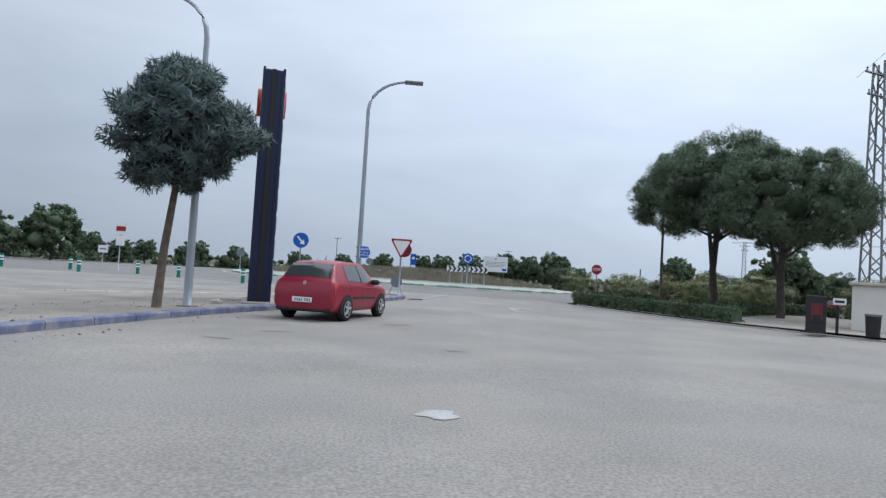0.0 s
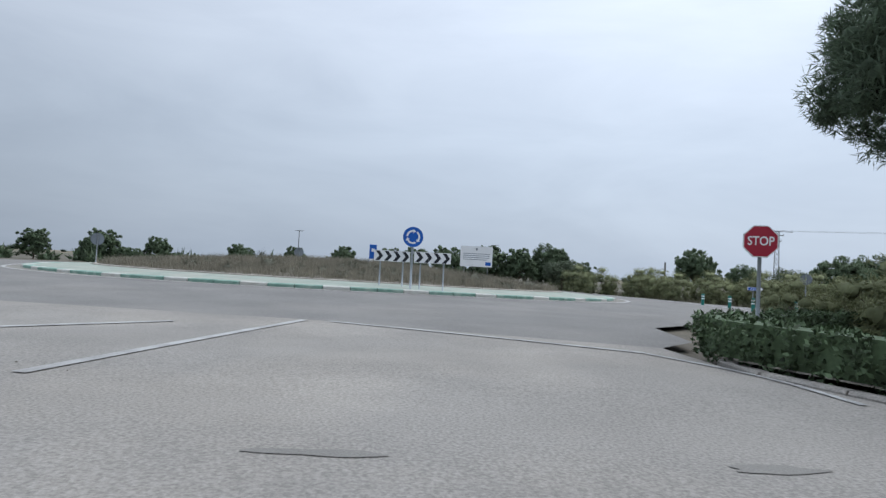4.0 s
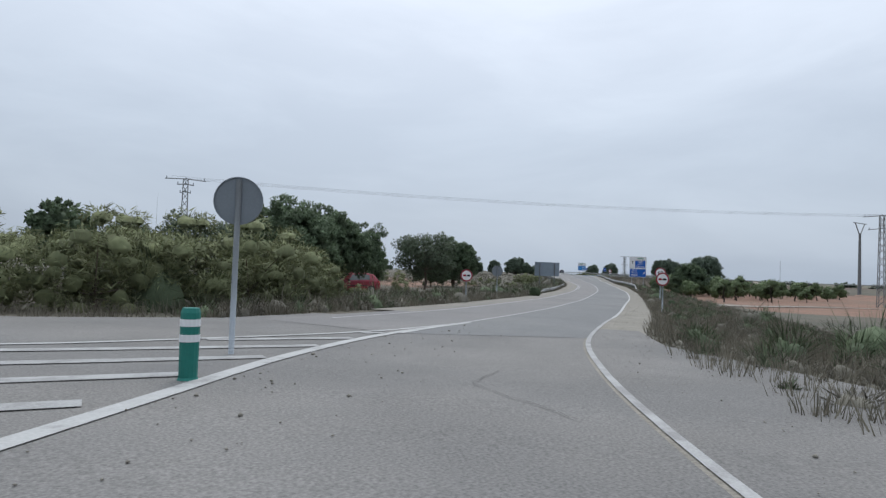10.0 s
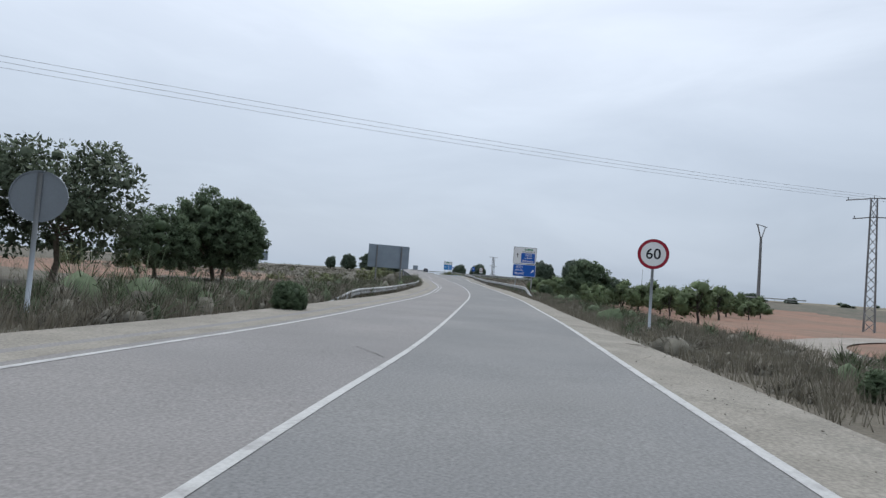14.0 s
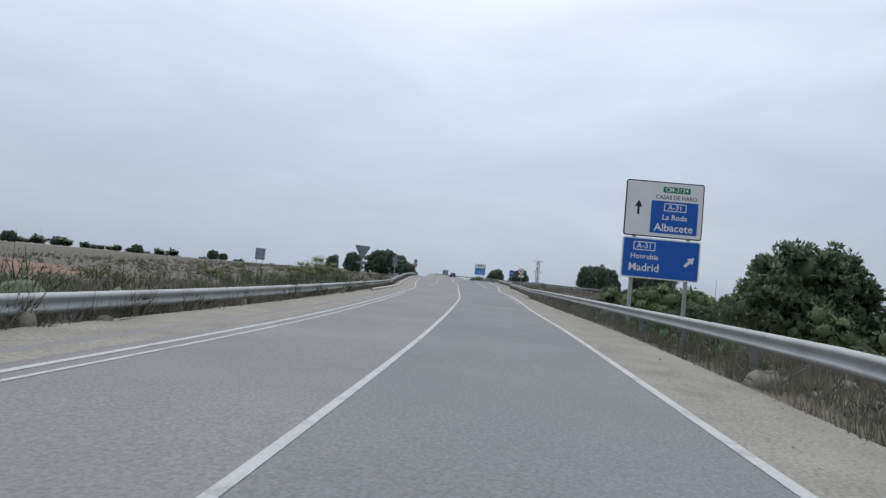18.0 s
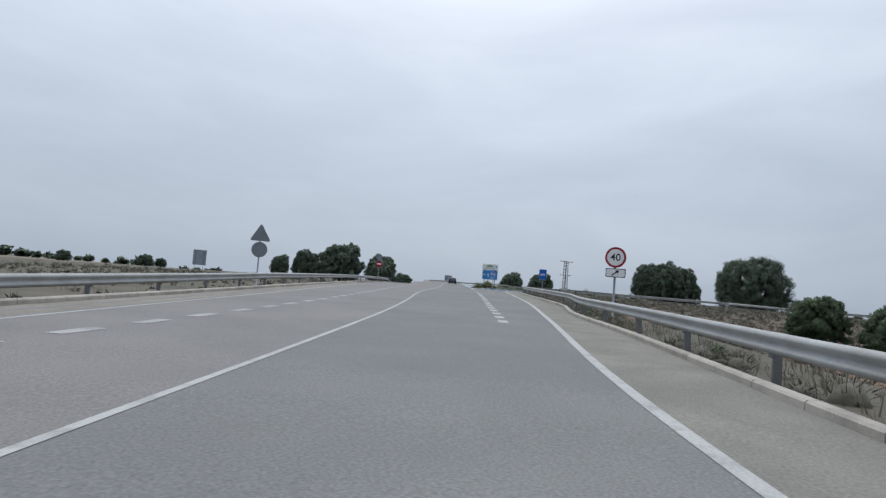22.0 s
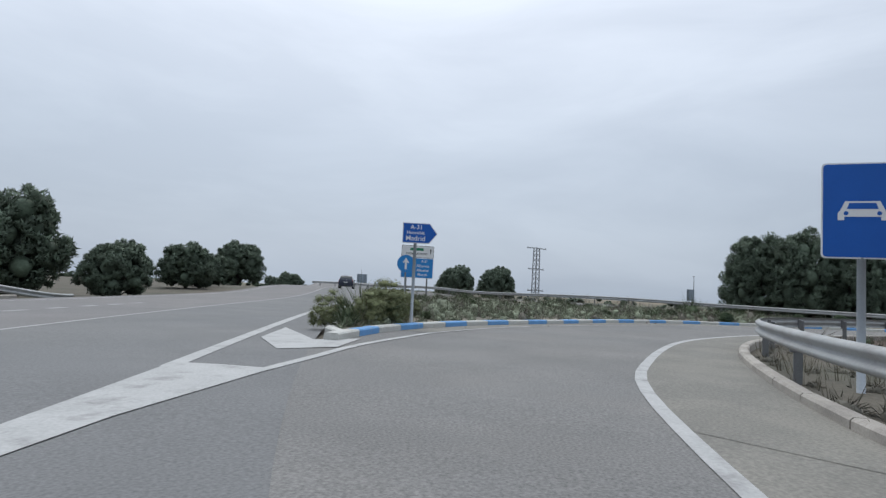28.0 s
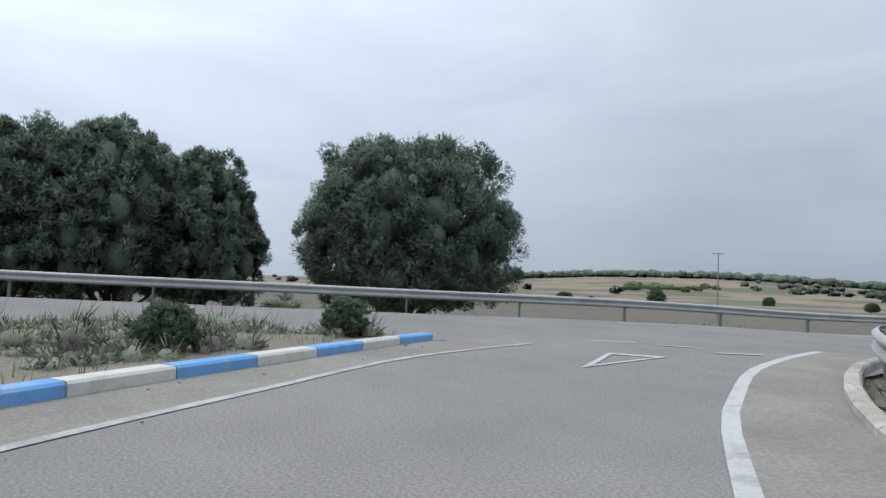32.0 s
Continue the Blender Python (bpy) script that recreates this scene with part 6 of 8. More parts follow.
# give way at the forecourt exit
r_ = stand("give_way_sign", "white give-way triangle with red border on the kerb tip", -1.8, 25.66, aim(1, 8, -2, 25.6))
sign_post(r_, 0, 2.1, 0.04)
tp = tri_pts(0.97, 2.22)
pl = part("plate", Shape().prism(tp, -0.012, 0.012), SIGN_BACK, r_)
part("face", Shape().prism(inset(tp, 0.79, 2.18), -0.016, -0.0125), SIGN_WHITE, pl)
part("rim", Shape().ring(inset(tp, 0.985, 2.18), inset(tp, 0.78, 2.18), -0.02, -0.0125), SIGN_RED, pl)
dk = disc_face(r_, 0.31, 2.05, None, SIGN_DULL_RED, SIGN_DULL_RED, name="second_plate", y=0.08)
dk.matrix_basis = Matrix.Translation((0.14, 0, 0))
r_ = stand("portable_sign", "round grey sign back on a low folding stand", -1.95, 25.95, aim(1, 8, -2, 25.6), g1(-1.95, 25.95) + 0.12)
part("plate", Shape().prism(circle(0.245, 28, 0, 0.56), -0.012, 0.012), SIGN_BACK, r_)
for sx in (-1, 1):
    part("leg", Shape().tube([(sx * 0.12, 0.02, 0.45), (sx * 0.3, 0.12, 0)], 0.015, 6), GALV_DARK, r_)
# stop
r_ = stand("stop_sign", "red octagonal stop sign behind the hedge tip", 7.63, 30.28, aim(1.5, 12, 7.6, 30.3))
sign_post(r_, 0, 1.75, 0.03)
oc = circle(0.27, 8, 0, 1.75, math.pi / 8)
pl = part("plate", Shape().prism(oc, -0.012, 0.012), SIGN_BACK, r_)
part("face", Shape().prism(inset(oc, 0.94, 1.75), -0.016, -0.0125), SIGN_RED, pl)
part("rim", Shape().ring(inset(oc, 0.99, 1.75), inset(oc, 0.945, 1.75), -0.018, -0.0125), SIGN_WHITE, pl)
letter_part("STOP", 0.2, 0, 1.75, SIGN_WHITE, pl, -0.02, squeeze=0.8)
# keep right, roundabout, chevrons
r_ = stand("keep_right_sign", "round blue sign with a white slanting arrow", -6.76, 28.65, aim(0, 0, -6.7, 28.6))
sign_post(r_, 0, 2.3, 0.035)
pl = disc_face(r_, 0.36, 2.3, None, SIGN_BLUE)
part("arrow", Shape().prism([(-0.19, 2.45), (-0.14, 2.5), (0.07, 2.27), (0.14, 2.34), (0.18, 2.1), (-0.06, 2.14), (0.01, 2.21)], -0.022, -0.0165), SIGN_WHITE, pl)
r_ = stand("roundabout_sign", "round blue sign with three white arrows on the mound", 1.77, 44.3, aim(3.5, 30, 1.8, 44.2), 0.3)
sign_post(r_, 0, 1.85, 0.045)
pl = disc_face(r_, 0.39, 1.86, None, SIGN_BLUE)
for k in range(3):
    a0 = radians(90 + 120 * k)
    arc_o = [(0.2 * math.cos(a0 + radians(i * 17)), 1.86 + 0.2 * math.sin(a0 + radians(i * 17))) for i in range(6)]
    arc_i = [(0.27 * math.cos(a0 + radians(i * 17)), 1.86 + 0.27 * math.sin(a0 + radians(i * 17))) for i in range(6)]
    sh_ = Shape()
    for i in range(5):
        sh_.prism([arc_o[i], arc_o[i + 1], arc_i[i + 1], arc_i[i]], -0.021, -0.0165)
    sh_.prism([(0.15 * math.cos(a0), 1.86 + 0.15 * math.sin(a0)), (0.32 * math.cos(a0), 1.86 + 0.32 * math.sin(a0)), (0.235 * math.cos(a0 - 0.42), 1.86 + 0.235 * math.sin(a0 - 0.42))], -0.021, -0.0165)
    part("arrow", sh_, SIGN_WHITE, pl)
for cx, cy, sg in ((0.98, 44.75, 0), (2.56, 44.25, 1)):
    r_ = stand("chevron_board", "black and white chevron board on two grey posts", cx, cy, aim(4, 30, cx, cy), 0.33, group="chevron boards")
    for sx in (-0.45, 0.45):
        sign_post(r_, sx, 1.2, 0.03)
    pl = part("board", Shape().prism(rounded(1.42, 0.42, 0.03, 0, 1.06), -0.012, 0.012), SIGN_WHITE, r_)
    for i in range(4):
        x0 = -0.66 + i * 0.345
        part("chevron", Shape().prism([(x0, 0.87), (x0 + 0.15, 0.87), (x0 + 0.3, 1.06), (x0 + 0.15, 1.25), (x0, 1.25), (x0 + 0.15, 1.06)], -0.017, -0.0125), SIGN_BLACK, pl)
# gore arrow sign and disc back
r_ = stand("arrow_sign", "small white and blue arrow sign reading A-31 on the gore", 21.4, 56.0, aim(14.8, 46.7, 21.4, 56))
sign_post(r_, -0.1, 1.2, 0.028)
pl = part("plate", Shape().prism([(-0.42, 1.16), (0.36, 1.16), (0.47, 1.28), (0.36, 1.4), (-0.42, 1.4)], -0.01, 0.01), SIGN_BLACK, r_)
part("face", Shape().prism([(-0.395, 1.185), (0.345, 1.185), (0.435, 1.28), (0.345, 1.375), (-0.395, 1.375)], -0.014, -0.0105), SIGN_WHITE, pl)
part("field", Shape().prism(rounded(0.5, 0.16, 0.02, -0.1, 1.28), -0.018, -0.0145), SIGN_BLUE, pl)
letter_part("A-31", 0.15, -0.1, 1.28, SIGN_WHITE, pl, -0.02)


def back_disc(x, y, cz, r, face_from, label, h=None):
    """A disc seen from behind."""
    q = stand("road_sign", label, x, y, aim(*face_from, x, y))
    z = cz - g1(x, y)
    part("post", Shape().tube([(0, -0.035, -0.3), (0, -0.035, z + r * 0.9)], 0.04, 10), POLE_GREY, q, smooth=True)
    part("plate", Shape().prism(circle(r, 32, 0, z), -0.012, 0.012), SIGN_BACK, q)
    part("flange", Shape().ring(circle(r, 32, 0, z), circle(r * 0.96, 32, 0, z), -0.03, -0.0125), SIGN_BACK, q)
    return q


back_disc(26.21, 58.92, 1.63, 0.34, (14, 46), "grey back of a round sign on the gore")
back_disc(62.25, 77.71, 0.85, 0.44, (46, 63), "grey back of a round sign on the far verge")
back_disc(-9, 74, 1.9, 0.4, (2, 20), "grey back of a round sign across the roundabout")
back_disc(-22, 66, 1.9, 0.45, (2, 30), "grey back of a round sign beside the roundabout")


def no_overtaking(x, y, cz, r, face_from, label):
    q = stand("no_overtaking_sign", label, x, y, aim(*face_from, x, y))
    z = cz - g1(x, y)
    sign_post(q, 0, z, 0.04)
    pl = disc_face(q, r, z, SIGN_RED, rim_w=0.2)
    for sx, m_ in ((-1, SIGN_RED), (1, SIGN_BLACK)):
        cx = sx * r * 0.33
        k = r / 0.36
        part("car_symbol", Shape().prism([(cx - 0.1 * k, z - 0.06 * k), (cx + 0.1 * k, z - 0.06 * k), (cx + 0.1 * k, z), (cx + 0.06 * k, z + 0.055 * k), (cx - 0.06 * k, z + 0.055 * k), (cx - 0.1 * k, z)], -0.021, -0.0165), m_, pl)
    return q


no_overtaking(54.89, 62.27, 0.68, 0.37, (47, 63), "red-bordered no-overtaking disc with two cars")
no_overtaking(50.51, 72.3, 0.5, 0.36, (35, 59), "red-bordered no-overtaking disc on the far verge")


def limit(x, y, cz, r, text, face_from, label):
    q = stand("speed_limit_sign", label, x, y, aim(*face_from, x, y))
    z = cz - g1(x, y)
    sign_post(q, 0, z, 0.045)
    pl = disc_face(q, r, z, SIGN_RED, rim_w=0.2)
    letter_part(text, r * 0.98, 0, z - r * 0.02, SIGN_BLACK, pl, -0.0175)
    return q, pl, z


limit(76.22, 69.41, 1.2, 0.48, "60", (56, 67), "speed limit sign reading 60 with red rim")
q, pl, z = limit(182.41, 118.11, 2.21, 0.43, "40", (169, 117), "speed limit sign reading 40 above an arrow plate")
pl = part("arrow_plate", Shape().prism(rounded(0.8, 0.36, 0.04, 0.03, z - 0.64), -0.012, 0.012), SIGN_BLACK, q)
part("face", Shape().prism(rounded(0.74, 0.3, 0.03, 0.03, z - 0.64), -0.016, -0.0125), SIGN_WHITE, pl)
part("arrow", Shape().prism([(-0.14, z - 0.72), (-0.1, z - 0.76), (0.09, z - 0.62), (0.13, z - 0.68), (0.17, z - 0.52), (0.0, z - 0.545), (0.05, z - 0.585)], -0.02, -0.0165), SIGN_BLACK, pl)
# backs of triangles
r_ = stand("give_way_sign", "grey back of a large give-way triangle above a plate", 145.2, 117.0, aim(132, 99, 145.2, 117), g1(145.2, 117) - 0.5)
zt = 1.85 - r_.location.z
sign_post(r_, 0, zt + 0.1, 0.045)
part("plate", Shape().prism(tri_pts(1.4, zt), -0.012, 0.012), SIGN_BACK, r_)
part("sub_plate", Shape().prism(rounded(0.95, 0.2, 0.03, 0, zt - 0.98), -0.012, 0.012), SIGN_BACK, r_)
r_ = stand("warning_sign", "grey backs of a warning triangle and a disc on one post", 182.2, 138.7, aim(165, 115, 182, 138.7), g1(182.2, 138.7) - 0.4)
zt = 2.68 - r_.location.z
sign_post(r_, 0, zt + 0.2, 0.045)
part("plate", Shape().prism(tri_pts(1.2, zt, False), -0.012, 0.012), SIGN_BACK, r_)
part("disc", Shape().prism(circle(0.45, 32, 0, zt - 0.85), -0.012, 0.012), SIGN_BACK, r_)
r_ = stand("no_entry_sign", "red no-entry disc over a triangle back, with a disc back above", 224.6, 161.7, aim(209, 137, 224.6, 161.7), g1(224.6, 161.7) - 0.2)
zt = 3.0 - r_.location.z
sign_post(r_, 0, zt + 0.9, 0.045)
part("plate", Shape().prism(tri_pts(1.3, zt), 0.05, 0.07), SIGN_BACK, r_)
pl = disc_face(r_, 0.46, zt - 0.02, None, SIGN_RED)
part("bar", Shape().prism(rounded(0.62, 0.16, 0.02, 0, zt), -0.021, -0.0165), SIGN_WHITE, pl)
part("disc", Shape().prism(circle(0.47, 32, 0, zt + 0.9), -0.012, 0.012), SIGN_BACK, r_)


def board_back(x, y, zc, w, h, face_from, label, legs=2, ribs=0):
    """A large board seen from behind, with ribs and legs."""
    gz = float(land(np.array([x]), np.array([y]))[0])
    q = thing("road_board", label, "road board", (x, y, gz), aim(*face_from, x, y))
    z = zc - gz
    part("panel", Shape().prism(rounded(w, h, 0.06, 0, z), 0.0, 0.03), BOARD_BACK, q)
    for i in range(ribs):
        zz = z - h / 2 + (i + 0.5) * h / ribs
        part("rib", Shape().prism([(-w / 2 + 0.03, zz - 0.02), (w / 2 - 0.03, zz - 0.02), (w / 2 - 0.03, zz + 0.02), (-w / 2 + 0.03, zz + 0.02)], -0.03, -0.001), BOARD_BACK, q)
    for k in range(legs):
        sx = -w * 0.3 + k * w * 0.6 / max(1, legs - 1)
        part("leg", Shape().box((sx, -0.09, (z + h / 2) / 2 - 0.3), (0.1, 0.1, z + h / 2 + 0.4), bevel=0.01), GALV_DARK, q)
    return q


board_back(104.7, 96.0, 1.5, 3.95, 2.1, (91, 80.6), "large grey road board seen from behind, ribbed, on two posts", 2, 14)
board_back(272.7, 262.1, 3.8, 3.6, 4.4, (150, 105), "far grey board on two legs seen from behind", 2, 5)
board_back(367, 233.5, 4.2, 2.8, 2.4, (221, 142), "far grey board seen from behind", 2, 3)
board_back(352, 148, 3.4, 1.4, 2.2, (240, 144), "far grey board on a leg beyond the slip road", 1, 3)

# large direction sign
px0, py0 = 128.3, 90.55
r_ = thing("direction_sign", "tall white and blue direction board pointing to Albacete and Madrid", "direction sign", (px0, py0, g1(px0, py0) - 0.6), math.degrees(math.atan2(89.25 - 91.8, 128.98 - 127.63)))
zb = 0.72 - r_.location.z
for sx in (-1.0, 1.0):
    part("post", Shape().box((sx, 0.1, zb / 2 + 1.6), (0.12, 0.12, zb + 3.6), bevel=0.012), GALV, r_)
up = part("upper_panel", Shape().prism(rounded(2.86, 2.08, 0.09, 0, zb + 2.62), -0.02, 0.02), SIGN_BLACK, r_, "white upper panel with black edge")
part("face", Shape().prism(rounded(2.78, 2.0, 0.07, 0, zb + 2.62), -0.026, -0.021), SIGN_WHITE, up)
part("road_number", Shape().prism(rounded(1.0, 0.22, 0.03, 0.42, zb + 3.37), -0.031, -0.0265), SIGN_GREEN, up)
letter_part("CM-3124", 0.22, 0.42, zb + 3.37, SIGN_WHITE, up, -0.033)
letter_part("CASAS DE HARO", 0.21, 0.42, zb + 3.08, SIGN_BLACK, up, -0.028, squeeze=0.95)
part("blue_field", Shape().prism(rounded(1.72, 1.2, 0.03, 0.38, zb + 2.34), -0.031, -0.0265), SIGN_BLUE, up)
part("number_frame", Shape().ring(rounded(0.82, 0.3, 0.04, 0.4, zb + 2.72), rounded(0.76, 0.24, 0.03, 0.4, zb + 2.72), -0.034, -0.0315), SIGN_WHITE, up)
letter_part("A-31", 0.27, 0.4, zb + 2.72, SIGN_WHITE, up, -0.034)
letter_part("La Roda", 0.28, 0.4, zb + 2.34, SIGN_WHITE, up, -0.033)
letter_part("Albacete", 0.4, 0.38, zb + 1.95, SIGN_WHITE, up, -0.033)
part("arrow", Shape().prism([(-0.98, zb + 2.38), (-0.9, zb + 2.38), (-0.9, zb + 2.68), (-0.8, zb + 2.66), (-0.94, zb + 2.92), (-1.08, zb + 2.66), (-0.98, zb + 2.68)], -0.03, -0.0265), SIGN_BLACK, up)
lo = part("lower_panel", Shape().prism(rounded(2.86, 1.5, 0.09, 0, zb + 0.78), -0.02, 0.02), SIGN_WHITE, r_, "blue lower panel with white edge")
part("face", Shape().prism(rounded(2.76, 1.4, 0.07, 0, zb + 0.78), -0.026, -0.021), SIGN_BLUE, lo)
part("number_frame", Shape().ring(rounded(0.8, 0.32, 0.04, -0.62, zb + 1.22), rounded(0.74, 0.26, 0.03, -0.62, zb + 1.22), -0.03, -0.0265), SIGN_WHITE, lo)
letter_part("A-31", 0.28, -0.62, zb + 1.22, SIGN_WHITE, lo, -0.029)
letter_part("Honrubia", 0.27, -0.6, zb + 0.83, SIGN_WHITE, lo, -0.029)
letter_part("Madrid", 0.4, -0.6, zb + 0.42, SIGN_WHITE, lo, -0.029)
part("arrow", Shape().prism([(0.84, zb + 0.62), (0.92, zb + 0.55), (1.1, zb + 0.73), (1.16, zb + 0.66), (1.22, zb + 0.93), (0.95, zb + 0.88), (1.02, zb + 0.81)], -0.03, -0.0265), SIGN_WHITE, lo)

# motor road sign at the ramp
r_ = stand("motor_road_sign", "tall blue sign with a white car symbol on one post", 231.95, 140.7, aim(215, 139.5, 232, 140.7), g1(232, 140.7) - 0.15)
zc = 3.08 - r_.location.z
sign_post(r_, 0, zc, 0.055)
pl = part("plate", Shape().prism(rounded(1.0, 1.36, 0.06, 0, zc), -0.015, 0.015), SIGN_WHITE, r_)
part("face", Shape().prism(rounded(0.96, 1.32, 0.05, 0, zc), -0.02, -0.0155), SIGN_BLUE, pl)
cs = part("car_symbol", Shape().prism([(-0.3, zc - 0.14), (-0.3, zc - 0.04), (-0.27, zc + 0.0), (-0.21, zc + 0.13), (0.21, zc + 0.13), (0.27, zc + 0.0), (0.3, zc - 0.04), (0.3, zc - 0.14), (0.22, zc - 0.14), (0.22, zc - 0.09), (-0.22, zc - 0.09), (-0.22, zc - 0.14)], -0.025, -0.0205), SIGN_WHITE, pl)
part("windscreen", Shape().prism([(-0.19, zc + 0.02), (0.19, zc + 0.02), (0.16, zc + 0.105), (-0.16, zc + 0.105)], -0.028, -0.0255), SIGN_BLUE, cs)
for sx in (-1, 1):
    part("headlight", Shape().prism(circle(0.03, 12, sx * 0.2, zc - 0.04), -0.028, -0.0255), SIGN_BLUE, cs)
# arrow sign on the island
r_ = stand("arrow_sign", "dark blue arrow sign pointing to Madrid on the planted island", 236.7, 150.05, aim(224, 143.5, 236.7, 150), g1(236.7, 150) + 0.2)
zc = 3.22 - r_.location.z
sign_post(r_, -0.1, zc + 0.1, 0.045)
pl = part("plate", Shape().prism([(-0.46, zc - 0.28), (0.28, zc - 0.28), (0.5, zc), (0.28, zc + 0.28), (-0.46, zc + 0.28)], -0.015, 0.015), SIGN_WHITE, r_)
part("face", Shape().prism([(-0.44, zc - 0.26), (0.27, zc - 0.26), (0.475, zc), (0.27, zc + 0.26), (-0.44, zc + 0.26)], -0.02, -0.0155), SIGN_BLUE, pl)
letter_part("A-31", 0.17, -0.08, zc + 0.16, SIGN_WHITE, pl, -0.022)
letter_part("Honrubia", 0.13, -0.1, zc + 0.01, SIGN_WHITE, pl, -0.022)
letter_part("Madrid", 0.19, -0.1, zc - 0.15, SIGN_WHITE, pl, -0.022)
r_ = stand("straight_on_sign", "round blue sign with a white upward arrow", 252.6, 158.9, aim(226, 144, 252.6, 158.9), g1(252.6, 158.9) + 0.1)
zc = 3.15 - r_.location.z
sign_post(r_, 0, zc, 0.045)
pl = disc_face(r_, 0.5, zc, None, SIGN_CYAN)
part("arrow", Shape().prism([(-0.06, zc - 0.32), (0.06, zc - 0.32), (0.06, zc + 0.08), (0.2, zc + 0.02), (0, zc + 0.34), (-0.2, zc + 0.02), (-0.06, zc + 0.08)], -0.022, -0.0165), SIGN_WHITE, pl)
r_ = thing("direction_sign", "blue and white direction board with a sideways arrow on two legs", "direction sign", (278.45, 171.35, g1(278.4, 171.3)), aim(240, 145, 278.4, 171.3))
zt = 6.3 - r_.location.z
for sx in (-1.1, 1.1):
    part("post", Shape().box((sx, 0.1, zt / 2), (0.14, 0.14, zt), bevel=0.012), GALV_DARK, r_)
up = part("upper_panel", Shape().prism(rounded(3.4, 1.25, 0.09, 0, zt - 0.62), -0.02, 0.02), SIGN_BLACK, r_)
part("face", Shape().prism(rounded(3.32, 1.17, 0.07, 0, zt - 0.62), -0.026, -0.021), SIGN_WHITE, up)
letter_part("CASAS DE HARO", 0.3, -0.1, zt - 0.85, SIGN_BLACK, up, -0.028)
part("road_number", Shape().prism(rounded(1.4, 0.28, 0.03, -0.1, zt - 0.38), -0.03, -0.0265), SIGN_GREEN, up)
part("arrow", Shape().prism([(1.32, zt - 0.8), (1.4, zt - 0.8), (1.4, zt - 0.45), (1.48, zt - 0.47), (1.36, zt - 0.28), (1.24, zt - 0.47), (1.32, zt - 0.45)], -0.03, -0.0265), SIGN_BLACK, up)
lo = part("lower_panel", Shape().prism(rounded(3.4, 2.1, 0.09, 0, zt - 2.33), -0.02, 0.02), SIGN_WHITE, r_)
part("face", Shape().prism(rounded(3.3, 2.0, 0.07, 0, zt - 2.33), -0.026, -0.021), SIGN_CYAN, lo)
part("arrow", Shape().prism([(-1.5, zt - 2.3), (-1.25, zt - 2.08), (-1.25, zt - 2.22), (-0.8, zt - 2.22), (-0.8, zt - 2.38), (-1.25, zt - 2.38), (-1.25, zt - 2.52)], -0.03, -0.0265), SIGN_WHITE, lo)
letter_part("A-31", 0.34, 0.75, zt - 1.62, SIGN_WHITE, lo, -0.029)
letter_part("Albacete", 0.38, 0.6, zt - 2.1, SIGN_WHITE, lo, -0.029)
letter_part("Alicante", 0.38, 0.6, zt - 2.55, SIGN_WHITE, lo, -0.029)
letter_part("Murcia", 0.38, 0.6, zt - 3.0, SIGN_WHITE, lo, -0.029)


# ---- flexible bollards ----
def bollard():
    q = thing("bollard", "dark green flexible bollard with white reflective bands", "bollard", group="gore bollards")
    part("body", Shape().tube([(0, 0, 0), (0, 0, 0.03), (0, 0, 0.7), (0, 0, 0.75)], [0.11, 0.095, 0.1, 0.085], 14), BOLLARD_GREEN, q, smooth=False)
    for z in (0.4, 0.56):
        part("band", Shape().tube([(0, 0, z), (0, 0, z + 0.075)], 0.104, 14), SIGN_WHITE, q, "white reflective band")
    return q


b0 = bollard()
spots = [(20.55, 60.84), (20.81, 57.74), (20.74, 54.9), (24.65, 57.32), (-5.42, 29.77), (-9.4, 31.8), (-10.2, 31.2), (-14.5, 33.5), (-17.5, 35), (-20, 33.5), (-22, 36), (-25, 34.5), (-28, 36.5)]
for i, (x, y) in enumerate(spots):
    m_ = Matrix.Translation((x, y, g1(x, y)))
    if i == 0:
        b0.matrix_basis = m_
    else:
        copy_thing(b0, m_)

# ---- price totem at the forecourt ----
tc = Vector((-4.52, 16.2))
td = Vector((-0.3, 0.954))
tz0 = g1(-5.2, 17) + 0.1
r_ = thing("price_totem", "tall navy fuel price totem with pale panels and orange top", "totem", (tc.x, tc.y, tz0), math.degrees(math.atan2(-0.3, 0.954)) * -1)
# local frame: y runs along the broad side, x to its right
part("body", Shape().box((-0.3, 0.95, 3.3), (0.5, 1.9, 6.6), bevel=0.03), TOTEM_NAVY, r_)
for sx in (-0.56, -0.04):
    part("side_frame", Shape().box((sx, 0.95, 3.32), (0.07, 2.0, 6.64), bevel=0.02), TOTEM_NAVY, r_)
part("edge_trim", Shape().box((-0.3, -0.02, 3.3), (0.12, 0.05, 6.6), bevel=0.015), BLACK_PLASTIC, r_)
for i in range(7):
    pl = part("price_panel", Shape().box((0.005, 0.98, 0.9 + i * 0.66), (0.03, 1.6, 0.54), bevel=0.01), TOTEM_PANEL, r_, "pale price panel")
    part("digits_bar", Shape().box((0.023, 1.05, 0.9 + i * 0.66), (0.008, 0.9, 0.22)), SIGN_BLUE, pl)
part("emblem", Shape().box((0.01, 0.95, 5.85), (0.02, 1.5, 0.95), bevel=0.008), SIGN_WHITE, r_, "white emblem field")
part("emblem_disc", Shape().tube([(0.0, 0.95, 5.85), (0.07, 0.95, 5.85)], 0.4, 20), ORANGE, r_, "orange-red round emblem")
part("emblem_disc", Shape().tube([(-0.6, 0.95, 5.85), (-0.7, 0.95, 5.85)], 0.4, 20), ORANGE, r_, "orange-red round emblem")
r_.scale = (1, 1, 0.955)
part("footing", Shape().box((-0.3, 0.95, 0.02), (0.9, 2.3, 0.12), bevel=0.03), CONCRETE, r_)


